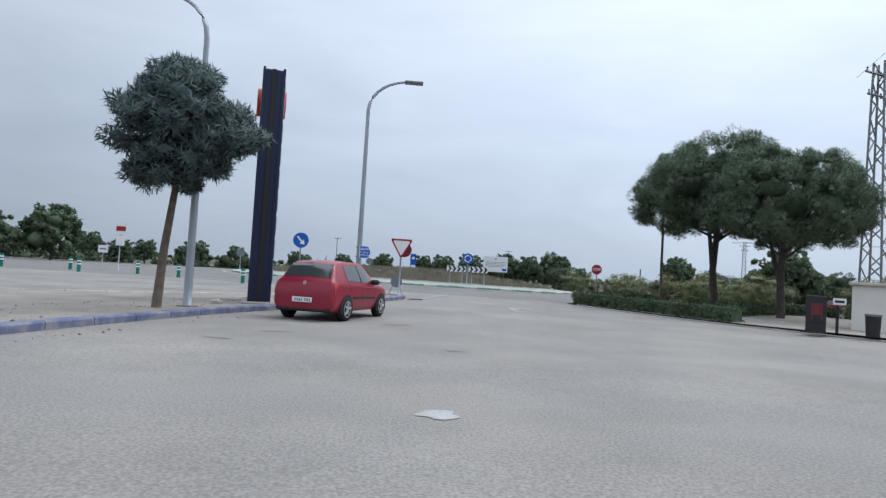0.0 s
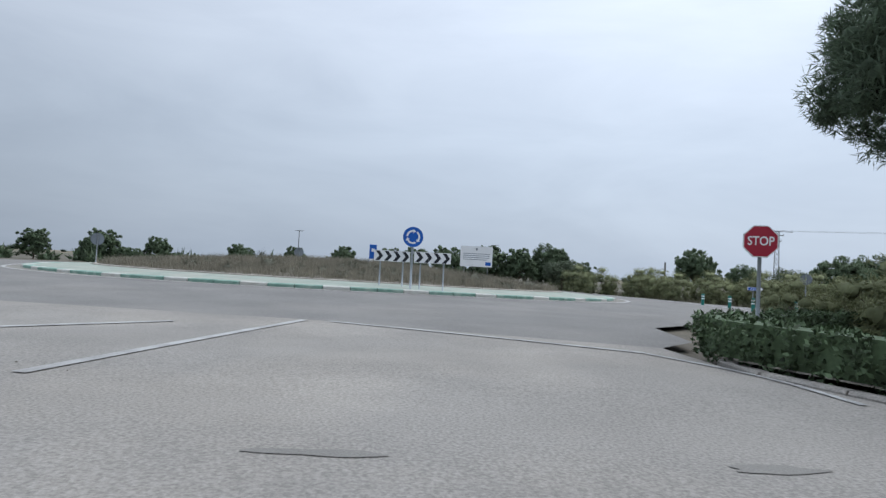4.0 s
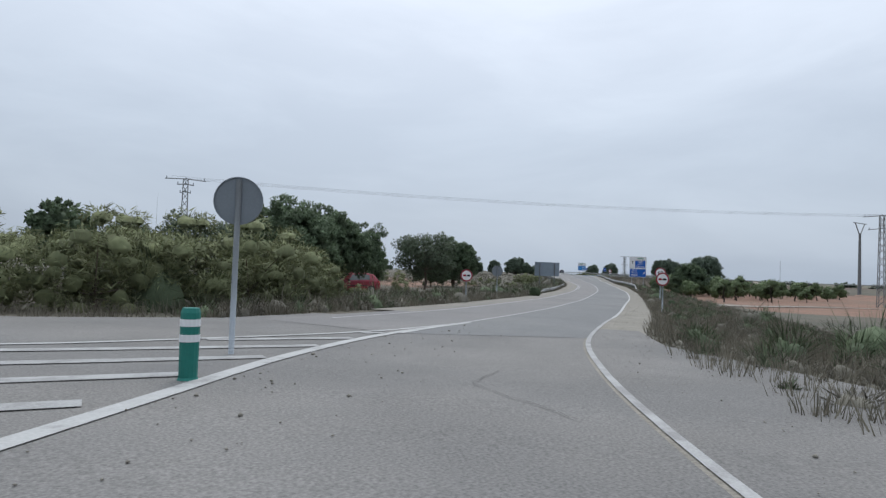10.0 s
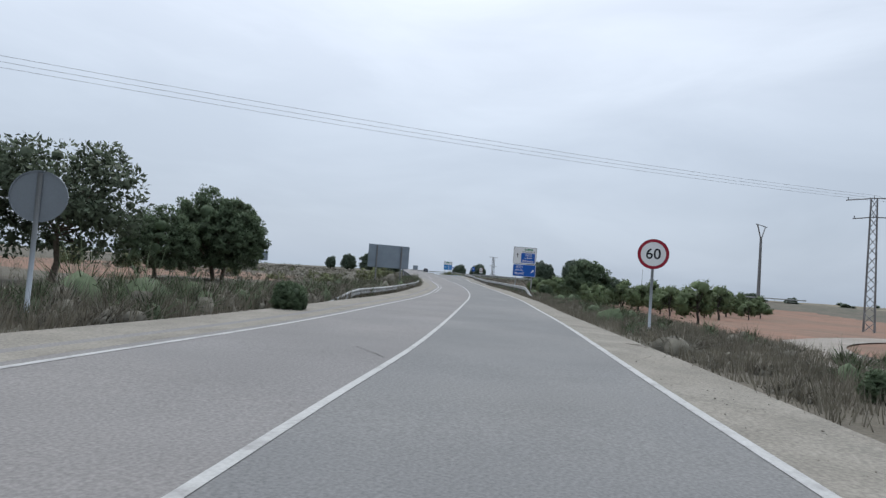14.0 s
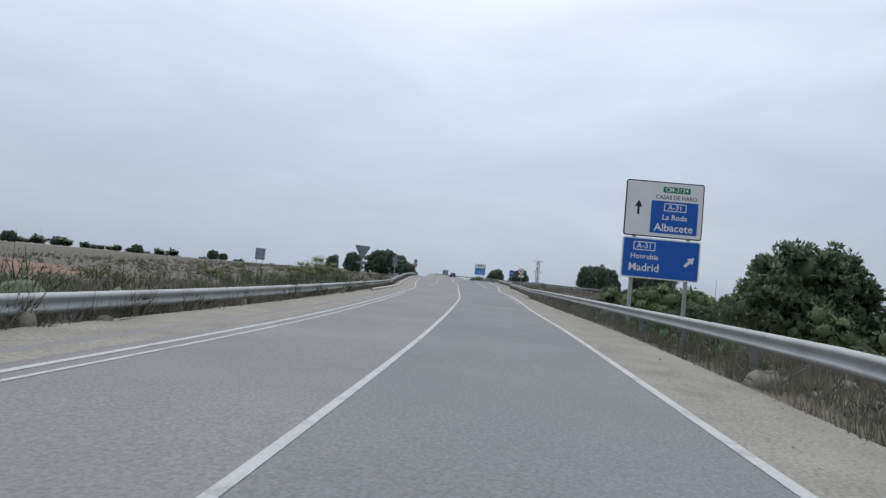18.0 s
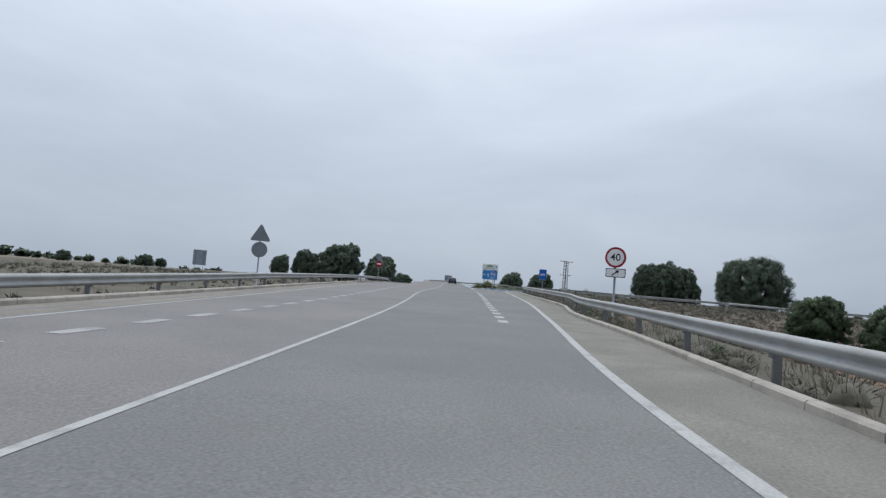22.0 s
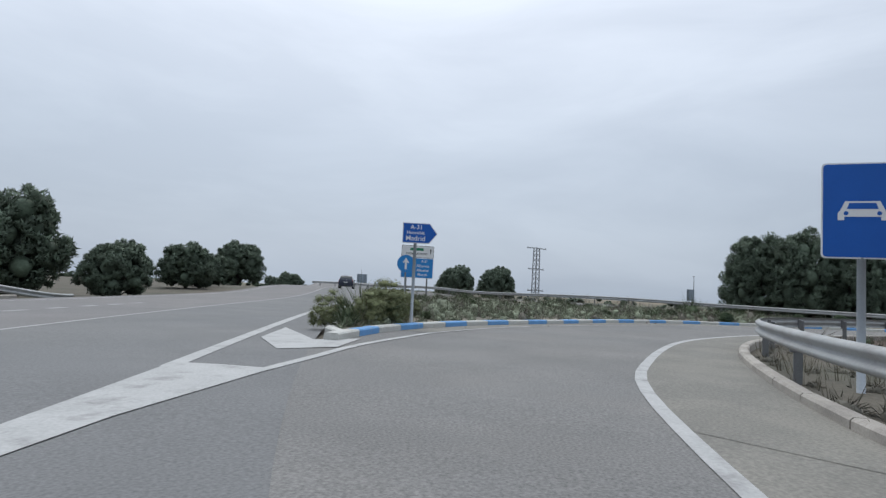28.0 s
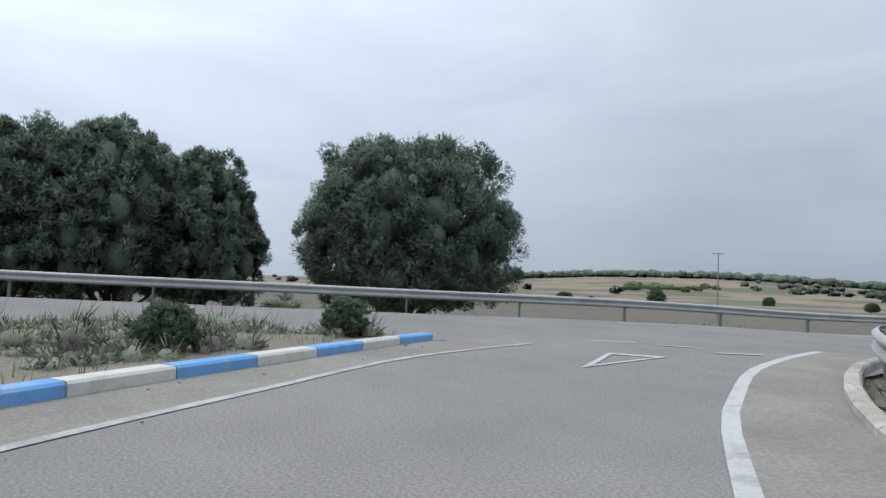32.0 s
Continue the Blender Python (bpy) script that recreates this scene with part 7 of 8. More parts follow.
# ---- street lamps ----
def street_lamp(x, y, turn, h, reach, label):
    q = thing("street_lamp", label, "street lamp", (x, y, g1(x, y) + 0.1), turn)
    bend = [(0, 0, h * 0.86)] + [(reach * (1 - math.cos(a)), 0, h * 0.86 + h * 0.14 * math.sin(a)) for a in np.linspace(0.25, 1.45, 7)]
    part("pole", Shape().tube([(0, 0, 0), (0, 0, 0.5), (0, 0, h * 0.5)] + bend, [0.1, 0.095, 0.075] + [0.06 - 0.003 * i for i in range(len(bend))], 10), POLE_GREY, q, smooth=True)
    e_ = bend[-1]
    part("head", Shape().box((e_[0] + 0.28, 0, e_[2] + 0.0), (0.62, 0.24, 0.1), Matrix.Identity(4), 0.03), GALV_DARK, q)
    part("base_plate", Shape().box((0, 0, 0.02), (0.34, 0.34, 0.05), bevel=0.01), GALV_DARK, q)
    part("hatch", Shape().box((0, -0.09, 0.7), (0.09, 0.03, 0.3), bevel=0.01), POLE_GREY, q)
    return q


street_lamp(-2.8, 20.15, 5, 7.45, 1.35, "tall grey street lamp with a curved arm")
street_lamp(-5.75, 13.85, 175, 7.2, 1.0, "grey street lamp behind the round conifer")
q = stand("exit_sign", "blue arrow sign reading SALIDA on a lamp pole", -2.7, 20.0, aim(2.6, 15.5, -2.7, 20), g1(-2.7, 20.0) + 0.1)
zc = 1.56 - q.location.z
for zz in (-0.15, 0.15):
    part("clamp", Shape().tube([(-0.1, 0.16, zc + zz), (-0.1, 0.02, zc + zz)], 0.02, 8), GALV_DARK, q)
pl = part("plate", Shape().prism([(-0.1, zc - 0.2), (0.27, zc - 0.2), (0.4, zc), (0.27, zc + 0.2), (-0.1, zc + 0.2)], -0.012, 0.012), SIGN_WHITE, q)
part("face", Shape().prism([(-0.088, zc - 0.188), (0.264, zc - 0.188), (0.384, zc), (0.264, zc + 0.188), (-0.088, zc + 0.188)], -0.016, -0.0125), SIGN_BLUE, pl)
letter_part("SALIDA", 0.11, 0.1, zc + 0.1, SIGN_WHITE, pl, -0.018)
letter_part("A-31 MADRID", 0.06, 0.115, zc - 0.01, SIGN_WHITE, pl, -0.018)
letter_part("ALBACETE-ALICANTE", 0.05, 0.115, zc - 0.1, SIGN_WHITE, pl, -0.018, squeeze=0.85)
q = thing("lamp_pole", "thin dark lamp pole rising into the pine", "lamp pole", (11.7, 32.7, g1(11.7, 32.7)))
part("pole", Shape().tube([(0, 0, 0), (0, 0, 3), (0, 0, 7)], [0.075, 0.065, 0.045], 9), WOOD_POLE, q, smooth=True)
part("lantern", Shape().box((0.2, 0, 7.0), (0.5, 0.2, 0.1), bevel=0.03), GALV_DARK, q)

# ---- small forecourt things ----
q = thing("yellow_block", "yellow plastic road block on the forecourt island", "road block", (-3.15, 22.0, g1(-3.15, 22) + 0.115), 12)
part("body", Shape().box((0, 0, 0.09), (0.5, 0.22, 0.18), bevel=0.04), YELLOW, q)
part("grip", Shape().box((0, 0, 0.19), (0.2, 0.06, 0.03), bevel=0.01), YELLOW, q)
q = thing("drain_grate", "cast iron drain grate beside the kerb tip", "drain grate", (-1.07, 25.42, g1(-1.07, 25.42) + 0.012), 10)
part("frame", Shape().ring(rounded(0.6, 0.3, 0.02), rounded(0.54, 0.24, 0.02), -0.012, 0.012, Matrix.Rotation(radians(-90), 4, "X")), IRON, q)
for i in range(9):
    part("bar", Shape().box((-0.24 + i * 0.06, 0, 0), (0.03, 0.26, 0.018)), IRON, q)
q = thing("stone", "small grey stone on bare earth", "stone", (-5.6, 15.2, g1(-5.6, 15.2) + 0.12))
part("rock", Shape().tube([(0, 0, -0.02), (0.02, 0, 0.06), (0, 0.02, 0.13)], [0.2, 0.16, 0.05], 7), CONCRETE, q)
q = thing("vending_box", "dark vending box with red artwork beside the hedge", "vending box", (11.15, 18.15, g1(11.15, 18.15) + 0.1), aim(0, 0, 11.1, 18.1))
part("case", Shape().box((0, 0, 0.55), (0.52, 0.5, 1.1), bevel=0.02), BLACK_PLASTIC, q)
part("artwork", Shape().box((0.02, -0.255, 0.62), (0.3, 0.012, 0.5), bevel=0.004), ARTWORK, q, "dark red artwork panel")
part("panel", Shape().box((0.02, -0.264, 0.42), (0.2, 0.01, 0.24), bevel=0.003), SIGN_BLACK, q)
part("foot", Shape().box((0, 0, 0.02), (0.56, 0.54, 0.05)), IRON, q)
q = thing("post_sign", "small pale plate on a black post", "sign", (11.95, 18.4, g1(11.95, 18.4) + 0.1), aim(0, 0, 11.9, 18.4))
part("post", Shape().box((0, 0, 0.45), (0.08, 0.06, 0.9), bevel=0.01), BLACK_PLASTIC, q)
pl = part("plate", Shape().box((0.05, -0.03, 0.95), (0.34, 0.02, 0.2), bevel=0.005), SIGN_WHITE, q)
part("text_bar", Shape().box((0.05, -0.042, 0.95), (0.24, 0.004, 0.07)), SIGN_BLACK, pl)
q = thing("litter_bin", "dark round litter bin by a white wall", "litter bin", (12.4, 17.5, g1(12.4, 17.5) + 0.1))
part("bucket", Shape().tube([(0, 0, 0), (0, 0, 0.62)], [0.17, 0.2], 14), BLACK_PLASTIC, q, smooth=False)
part("rim", Shape().tube([(0, 0, 0.6), (0, 0, 0.66)], 0.215, 14), GALV_DARK, q)
q = thing("white_hut", "low white rendered hut at the forecourt edge", "hut", (15.0, 21.0, g1(15, 21)), aim(0, 0, 15, 21))
part("wall", Shape().box((0.6, 0, 0.8), (2.6, 2.2, 1.6), bevel=0.02), WALL_WHITE, q)
part("roof", Shape().box((0.6, 0, 1.65), (2.8, 2.4, 0.1), bevel=0.02), CONCRETE, q)


# ---- pylons, poles and wires ----
def lattice(root, h, w0, w1, bays, material, r=0.03):
    legs = [(1, 1), (-1, 1), (-1, -1), (1, -1)]
    for lx, ly in legs:
        part("leg", Shape().tube([(lx * w0 / 2, ly * w0 / 2, -0.2), (lx * w1 / 2, ly * w1 / 2, h)], r * 1.5, 5), material, root)
    for i in range(bays):
        a, b = i / bays, (i + 1) / bays
        wa, wb = (w0 + (w1 - w0) * a) / 2, (w0 + (w1 - w0) * b) / 2
        for k in range(4):
            (x0, y0), (x1, y1) = legs[k], legs[(k + 1) % 4]
            if i % 2:
                x0, y0, x1, y1 = x1, y1, x0, y0
            part("brace", Shape().tube([(x0 * wa, y0 * wa, h * a), (x1 * wb, y1 * wb, h * b)], r, 4, cap=False), material, root)


def pylon(x, y, top, label, arms, w0=0.8, w1=0.35, turn=0.0, r=0.03, bays=14):
    gz = float(land(np.array([x]), np.array([y]))[0])
    q = thing("power_pylon", label, "power pylon", (x, y, gz), turn)
    h = top - gz
    lattice(q, h, w0, w1, bays, GALV_DARK, r)
    for za, ln in arms:
        arm = part("cross_arm", Shape().tube([(-ln / 2, 0, h - za), (0, 0, h - za + 0.12), (ln / 2, 0, h - za)], r * 1.6, 5), GALV_DARK, q)
        for sx in (-1, 0, 1):
            part("insulator", Shape().tube([(sx * ln * 0.46, 0, h - za - 0.02), (sx * ln * 0.46, 0, h - za + 0.3)], 0.05, 6), SIGN_BACK, arm)
    return q


pylon(58.26, 118.3, 10.3, "lattice power pylon with a wide cross-arm above the bushes", ((0.1, 4.4), (0.7, 1.8), (1.6, 1.2)), 0.9, 0.5, -28, 0.035)
pylon(126.9, 55.2, 10.6, "lattice power pylon with two cross-arms in the fields", ((0.05, 4.6), (1.9, 3.4)), 0.9, 0.5, 75, 0.035)
pylon(346.9, 178.1, 11.8, "slender lattice mast with three short arms", ((0.1, 5.5), (4.5, 4.5), (9, 4.5)), 1.2, 0.9, -30, 0.06)
pylon(26.0, 36.7, 15.4, "tall lattice pylon beside the forecourt", ((0.9, 3.6), (2.2, 3.0)), 1.3, 0.6, 30, 0.045)


def y_pole(x, y, top, label, turn=0.0, w=3.2, r=0.12):
    gz = float(land(np.array([x]), np.array([y]))[0])
    q = thing("power_pole", label, "power pole", (x, y, gz), turn)
    h = top - gz
    part("pole", Shape().tube([(-w * 0.12, 0, -0.2), (-w * 0.06, 0, h * 0.86)], [r * 1.4, r], 7), GALV_DARK, q)
    part("pole", Shape().tube([(w * 0.12, 0, -0.2), (w * 0.06, 0, h * 0.86)], [r * 1.4, r], 7), GALV_DARK, q)
    part("cross_arm", Shape().box((0, 0, h), (w * 1.5, 0.16, 0.16), bevel=0.02), GALV_DARK, q)
    for sx in (-1, 1):
        part("strut", Shape().tube([(sx * w * 0.06, 0, h * 0.84), (sx * w * 0.55, 0, h)], r * 0.8, 6), GALV_DARK, q)
    return q


def t_pole(x, y, top, label, turn=0.0, w=2.4, r=0.09):
    gz = float(land(np.array([x]), np.array([y]))[0])
    q = thing("power_pole", label, "power pole", (x, y, gz), turn)
    h = top - gz
    part("pole", Shape().tube([(0, 0, -0.2), (0, 0, h)], [r * 1.5, r], 7), GALV_DARK, q)
    part("cross_arm", Shape().box((0, 0, h - 0.1), (w, 0.12, 0.14), bevel=0.02), GALV_DARK, q)
    return q


y_pole(202.2, 62.4, 15.9, "distant grey Y-shaped power pole", -20, 4.4, 0.16)
for x, y, top in ((330, 20, 10), (178, 20, 9), (460, 120, 14), (-30, 170, 9), (-90, 150, 9), (20, 190, 9), (420, 150, 10), (700, -330, 26)):
    t_pole(x, y, top, "far power pole with a single cross-arm on the plain", rng.uniform(-40, 40), 2.4)
q = thing("wooden_pole", "bare dark wooden pole above the bushes", "pole", (28.45, 88, -0.5))
part("shaft", Shape().tube([(0, 0, -0.3), (0, 0, 3.7)], [0.1, 0.09], 8), WOOD_POLE, q)
part("cap", Shape().tube([(0, 0, 3.68), (0, 0, 3.74)], 0.1, 8), GALV_DARK, q)


def wire(a, b, sag, label, r=0.012):
    a, b = Vector(a), Vector(b)
    pts = [a.lerp(b, i / 24) - Vector((0, 0, sag * 4 * (i / 24) * (1 - i / 24))) for i in range(25)]
    return solo("power_wire", Shape().tube(pts, r, 4), BLACK_PLASTIC, label, "power wire", group="power wires")


for k in (-1, 0, 1):
    wire((126.9 + k * 2.0, 54.4 - k * 0.8, 10.6), (58.3 + k * 1.9, 118.3 + k * 0.4, 10.4), 0.9, "thin power wire strung between two pylons", 0.009)
    wire((126.9 + k * 2.0, 54.4 - k * 0.8, 10.6), (202.2, 20 + k, 16), 1.2, "thin power wire over the fields", 0.009)
    wire((26 + k * 1.5, 36.7, 14.4), (10 + k * 3.0, -30, 19), 0.8, "thin power wire over the forecourt", 0.014)

# ---- information boards across the roundabout ----
q = thing("information_board", "white public works board with small print and a blue flag", "information board", (7.15, 83.7, float(land(np.array([7.1]), np.array([83.7]))[0])), aim(4, 35, 7.15, 83.7))
zc = 2.62 - q.location.z
for sx in (-1.2, 1.2):
    part("leg", Shape().box((sx, 0.06, zc / 2), (0.09, 0.09, zc + 1.6), bevel=0.01), GALV_DARK, q)
pl = part("panel", Shape().prism(rounded(3.3, 2.1, 0.03, 0, zc), -0.02, 0.02), SIGN_WHITE, q)
for i in range(4):
    part("text_bar", Shape().prism([(-1.35, zc + 0.25 - i * 0.2), (1.35 - 0.3 * (i == 3), zc + 0.25 - i * 0.2), (1.35 - 0.3 * (i == 3), zc + 0.31 - i * 0.2), (-1.35, zc + 0.31 - i * 0.2)], -0.025, -0.0205), SIGN_BACK, pl)
part("crest", Shape().prism(circle(0.13, 10, 0.0, zc + 0.75), -0.025, -0.0205), SIGN_BACK, pl)
part("flag", Shape().prism([(0.95, zc - 0.9), (1.5, zc - 0.9), (1.5, zc - 0.55), (0.95, zc - 0.55)], -0.025, -0.0205), SIGN_BLUE, pl)
q = thing("totem_sign", "narrow blue and white roadside totem among trees", "totem", (-4.9, 98, -0.2), aim(3, 30, -5, 98))
part("body", Shape().box((0, 0, 2.0), (0.9, 0.25, 4.0), bevel=0.04), SIGN_BLUE, q)
part("white_field", Shape().box((0, -0.13, 1.5), (0.76, 0.02, 1.4), bevel=0.005), SIGN_WHITE, q)
part("white_mark", Shape().box((0, -0.13, 3.3), (0.4, 0.02, 0.4), bevel=0.005), SIGN_WHITE, q)
for x, y, zc_, lab in ((-20.5, 38.5, 2.6, "red and white square sign over pale plates by the car park"), (-23.5, 42, 1.3, "small white plate on a post by the car park")):
    q = stand("car_park_sign", lab, x, y, aim(0, 0, x, y))
    z = zc_ - q.location.z
    sign_post(q, 0, z + 0.2, 0.04)
    if z > 2:
        pl = part("plate", Shape().prism(rounded(0.62, 0.72, 0.03, 0, z), -0.012, 0.012), SIGN_WHITE, q)
        part("red_bar", Shape().prism(rounded(0.54, 0.3, 0.03, 0, z + 0.02), -0.017, -0.0125), SIGN_RED, pl)
        part("lower_plate", Shape().prism(rounded(0.5, 0.6, 0.03, -0.0, z - 0.75), -0.012, 0.012), SIGN_WHITE, q)
    else:
        pl = part("plate", Shape().prism(rounded(0.6, 0.5, 0.03, 0, z), -0.012, 0.012), SIGN_WHITE, q)
        part("text_bar", Shape().prism(rounded(0.4, 0.1, 0.03, 0, z), -0.017, -0.0125), SIGN_BACK, pl)


# ---- vehicles ----
HATCH = ((-0.5, 0.8, 0.34, 0.36, 0.74, 0.39), (-0.498, 0.88, 0.28, 0.42, 0.8, 0.46), (-0.488, 0.93, 0.24, 0.5, 0.84, 0.56), (-0.474, 0.955, 0.22, 0.57, 0.83, 0.645), (-0.452, 0.97, 0.22, 0.6, 0.79, 0.71),
         (-0.4, 0.98, 0.2, 0.625, 0.72, 0.88), (-0.355, 0.985, 0.2, 0.63, 0.68, 0.958), (-0.28, 0.99, 0.2, 0.63, 0.68, 0.985), (-0.12, 1.0, 0.2, 0.625, 0.7, 1.0), (0.02, 1.0, 0.2, 0.615, 0.7, 0.985),
         (0.1, 1.0, 0.2, 0.605, 0.69, 0.935), (0.2, 0.99, 0.2, 0.595, 0.7, 0.8), (0.275, 0.985, 0.2, 0.585, 0.74, 0.68), (0.36, 0.97, 0.2, 0.565, 0.78, 0.63), (0.43, 0.94, 0.22, 0.53, 0.78, 0.58), (0.475, 0.88, 0.25, 0.46, 0.74, 0.5), (0.495, 0.78, 0.3, 0.38, 0.66, 0.42), (0.5, 0.7, 0.34, 0.36, 0.6, 0.39))
SUV = ((-0.5, 0.82, 0.36, 0.38, 0.76, 0.41), (-0.498, 0.9, 0.32, 0.44, 0.82, 0.5), (-0.49, 0.95, 0.28, 0.52, 0.84, 0.6), (-0.482, 0.97, 0.27, 0.58, 0.82, 0.67), (-0.47, 0.98, 0.26, 0.6, 0.78, 0.73),
       (-0.445, 0.985, 0.26, 0.615, 0.73, 0.88), (-0.42, 0.99, 0.26, 0.62, 0.7, 0.955), (-0.3, 1.0, 0.26, 0.62, 0.71, 0.99), (-0.12, 1.0, 0.26, 0.615, 0.72, 1.0), (0.02, 1.0, 0.26, 0.61, 0.72, 0.985),
       (0.09, 1.0, 0.26, 0.605, 0.71, 0.935), (0.18, 0.99, 0.26, 0.6, 0.72, 0.8), (0.245, 0.985, 0.26, 0.595, 0.76, 0.69), (0.36, 0.975, 0.26, 0.585, 0.8, 0.655), (0.43, 0.95, 0.28, 0.56, 0.8, 0.615), (0.475, 0.9, 0.3, 0.49, 0.76, 0.53), (0.495, 0.8, 0.33, 0.4, 0.68, 0.44), (0.5, 0.72, 0.36, 0.38, 0.62, 0.41))


def car(name, label, paint, length, width, height, suv=False):
    """A five-door car at the origin, its nose towards +y: one rounded shell through sections (length, half width, sill, belt, roof width, roof), with panes and lamps let into it."""
    q = thing(name, label, "car")
    L, W, H = length, width / 2, height
    st = np.array(SUV if suv else HATCH)

    def blend(rows, t):
        i = int(min(max(math.floor(t), 0), len(rows) - 2))
        f = t - i
        p0, p1, p2, p3 = rows[max(i - 1, 0)], rows[i], rows[i + 1], rows[min(i + 2, len(rows) - 1)]
        return 0.5 * (2 * p1 + (p2 - p0) * f + (2 * p0 - 5 * p1 + 4 * p2 - p3) * f * f + (3 * p1 - p0 - 3 * p2 + p3) * f ** 3)

    def skin(u, v):
        """A point of the right half of the shell: u along the car, v from the floor (0) over belt (5) and roof edge (6) to the middle of the roof (8)."""
        yy, w, zf, zb, wr, zt = blend(st, u)
        w, wr, zb, zt = w * W, wr * W, zb * H, zt * H
        ring_ = np.array([(0, zf), (0.8 * w, zf), (0.955 * w, zf + 0.09), (w, zf + 0.45 * (zb - zf)), (0.99 * w, zb - 0.2 * (zb - zf)), (0.955 * w, zb), (wr, zb + 0.88 * (zt - zb)), (wr * 0.8, zt - 0.03 * (zt - zb) - 0.006), (0, zt + 0.012)])
        x, z = blend(ring_, v)
        return Vector((max(0.0, x), yy * L, z))

    def along(yy):
        return float(np.interp(yy, st[:, 0], np.arange(len(st))))

    us = np.linspace(0, len(st) - 1, (len(st) - 1) * 3 + 1)
    vs_ = np.linspace(0, 8, 29)
    s = Shape()
    n = len(vs_)
    for sx in (1, -1):
        k = len(s.v)
        s.v += [(sx * p.x, p.y, p.z) for u in us for p in (skin(u, v) for v in vs_)]
        for i in range(len(us) - 1):
            for j in range(n - 1):
                f = (k + i * n + j, k + (i + 1) * n + j, k + (i + 1) * n + j + 1, k + i * n + j + 1)
                s.f.append(f if sx > 0 else f[::-1])
    for u, turn in ((0, 1), (len(st) - 1, -1)):
        rim_ = [skin(u, v) for v in vs_]
        k = len(s.v)
        s.v += [(p.x, p.y, p.z) for p in rim_] + [(-p.x, p.y, p.z) for p in rim_[-2:0:-1]]
        f = tuple(range(k, len(s.v)))
        s.f.append(f if turn > 0 else f[::-1])
    part("body", s, paint, q, smooth=True)

    def inlay(name_, corners, material, side, label_="", parent_=None, proud=0.006):
        """A thin piece lying on the shell between four corners (y, v), counted round."""
        (a0, b0), (a1, b1), (a2, b2), (a3, b3) = [(along(y_), v_) for y_, v_ in corners]
        m_ = 6
        top, low = [], []
        for i in range(m_ + 1):
            for j in range(m_ + 1):
                f, g = i / m_, j / m_
                u = (a0 * (1 - f) + a1 * f) * (1 - g) + (a3 * (1 - f) + a2 * f) * g
                v = (b0 * (1 - f) + b1 * f) * (1 - g) + (b3 * (1 - f) + b2 * f) * g
                p = skin(u, v)
                nrm = (skin(min(u + 0.05, len(st) - 1), v) - skin(max(u - 0.05, 0), v)).cross(skin(u, min(v + 0.05, 8)) - skin(u, max(v - 0.05, 0)))
                nrm = nrm.normalized() if nrm.length > 1e-9 else Vector((0, -1, 0))
                if nrm.dot(p - Vector((0, p.y * 0.7, H * 0.45))) < 0:
                    nrm = -nrm
                for row, d in ((top, proud), (low, -0.012)):
                    t = p + nrm * d
                    row.append((side * t.x, t.y, t.z))
        c = m_ + 1
        fs = [(i * c + j, (i + 1) * c + j, (i + 1) * c + j + 1, i * c + j + 1) for i in range(m_) for j in range(m_)]
        edge = [i * c for i in range(c)] + [m_ * c + j for j in range(1, c)] + [i * c + m_ for i in range(m_ - 1, -1, -1)] + [j for j in range(m_ - 1, 0, -1)]
        fs += [(edge[i], edge[(i + 1) % len(edge)], edge[(i + 1) % len(edge)] + c * c, edge[i] + c * c) for i in range(len(edge))]
        return part(name_, Shape().add(top + low, fs), material, parent_ or q, label_, smooth=False)

    back = (-0.462, -0.437, -0.372) if suv is False else (-0.476, -0.462, -0.428)
    for sx in (1, -1):
        inlay("rear_window", ((back[0] + 0.012, 6.5), (back[2], 6.35), (back[2], 8.0), (back[0] + 0.012, 8.0)), CAR_GLASS, sx, "dark tinted rear pane")
        inlay("side_window", ((-0.27 if not suv else -0.3, 5.14), (-0.06, 5.12), (-0.085, 5.9), (-0.275 if not suv else -0.3, 5.86)), CAR_GLASS, sx, "dark tinted pane")
        inlay("side_window", ((-0.045, 5.12), (0.175, 5.12), (0.07, 5.82), (-0.07, 5.9)), CAR_GLASS, sx, "dark tinted pane")
        if suv:
            inlay("quarter_window", ((-0.43, 5.2), (-0.32, 5.15), (-0.32, 5.85), (-0.41, 5.75)), CAR_GLASS, sx, "dark tinted pane")
        inlay("windscreen", ((0.105, 6.25), (0.25, 6.35), (0.26, 8.0), (0.095, 8.0)), CAR_GLASS, sx, "dark tinted windscreen")
        inlay("pillar_trim", ((-0.062, 5.1), (-0.043, 5.1), (-0.068, 5.92), (-0.087, 5.92)), BLACK_PLASTIC, sx, proud=0.008)
        inlay("side_strip", ((-0.2, 3.02), (0.2, 3.0), (0.2, 3.22), (-0.2, 3.24)), BLACK_PLASTIC, sx, proud=0.014)
        inlay("tail_light", ((-0.482, 3.75), (-0.44, 4.1), (-0.43, 4.95), (-0.462, 5.7)), LAMP_RED, sx, "red and clear tail light", proud=0.012)
        inlay("headlight", ((0.43, 4.0), (0.485, 3.8), (0.475, 5.4), (0.4, 5.3)), LAMP_CLEAR, sx, proud=0.01)
        inlay("handle", ((-0.13, 4.32), (-0.085, 4.32), (-0.085, 4.48), (-0.13, 4.48)), paint, sx, proud=0.03)
        inlay("handle", ((0.03, 4.3), (0.075, 4.3), (0.075, 4.46), (0.03, 4.46)), paint, sx, proud=0.03)
        for y_ in (-0.245, -0.052, 0.17):
            inlay("door_gap", ((y_, 2.3), (y_ + 0.003, 2.3), (y_ + 0.003, 5.05), (y_, 5.05)), BLACK_PLASTIC, sx, proud=0.002)
        mp = skin(along(0.165), 5.1)
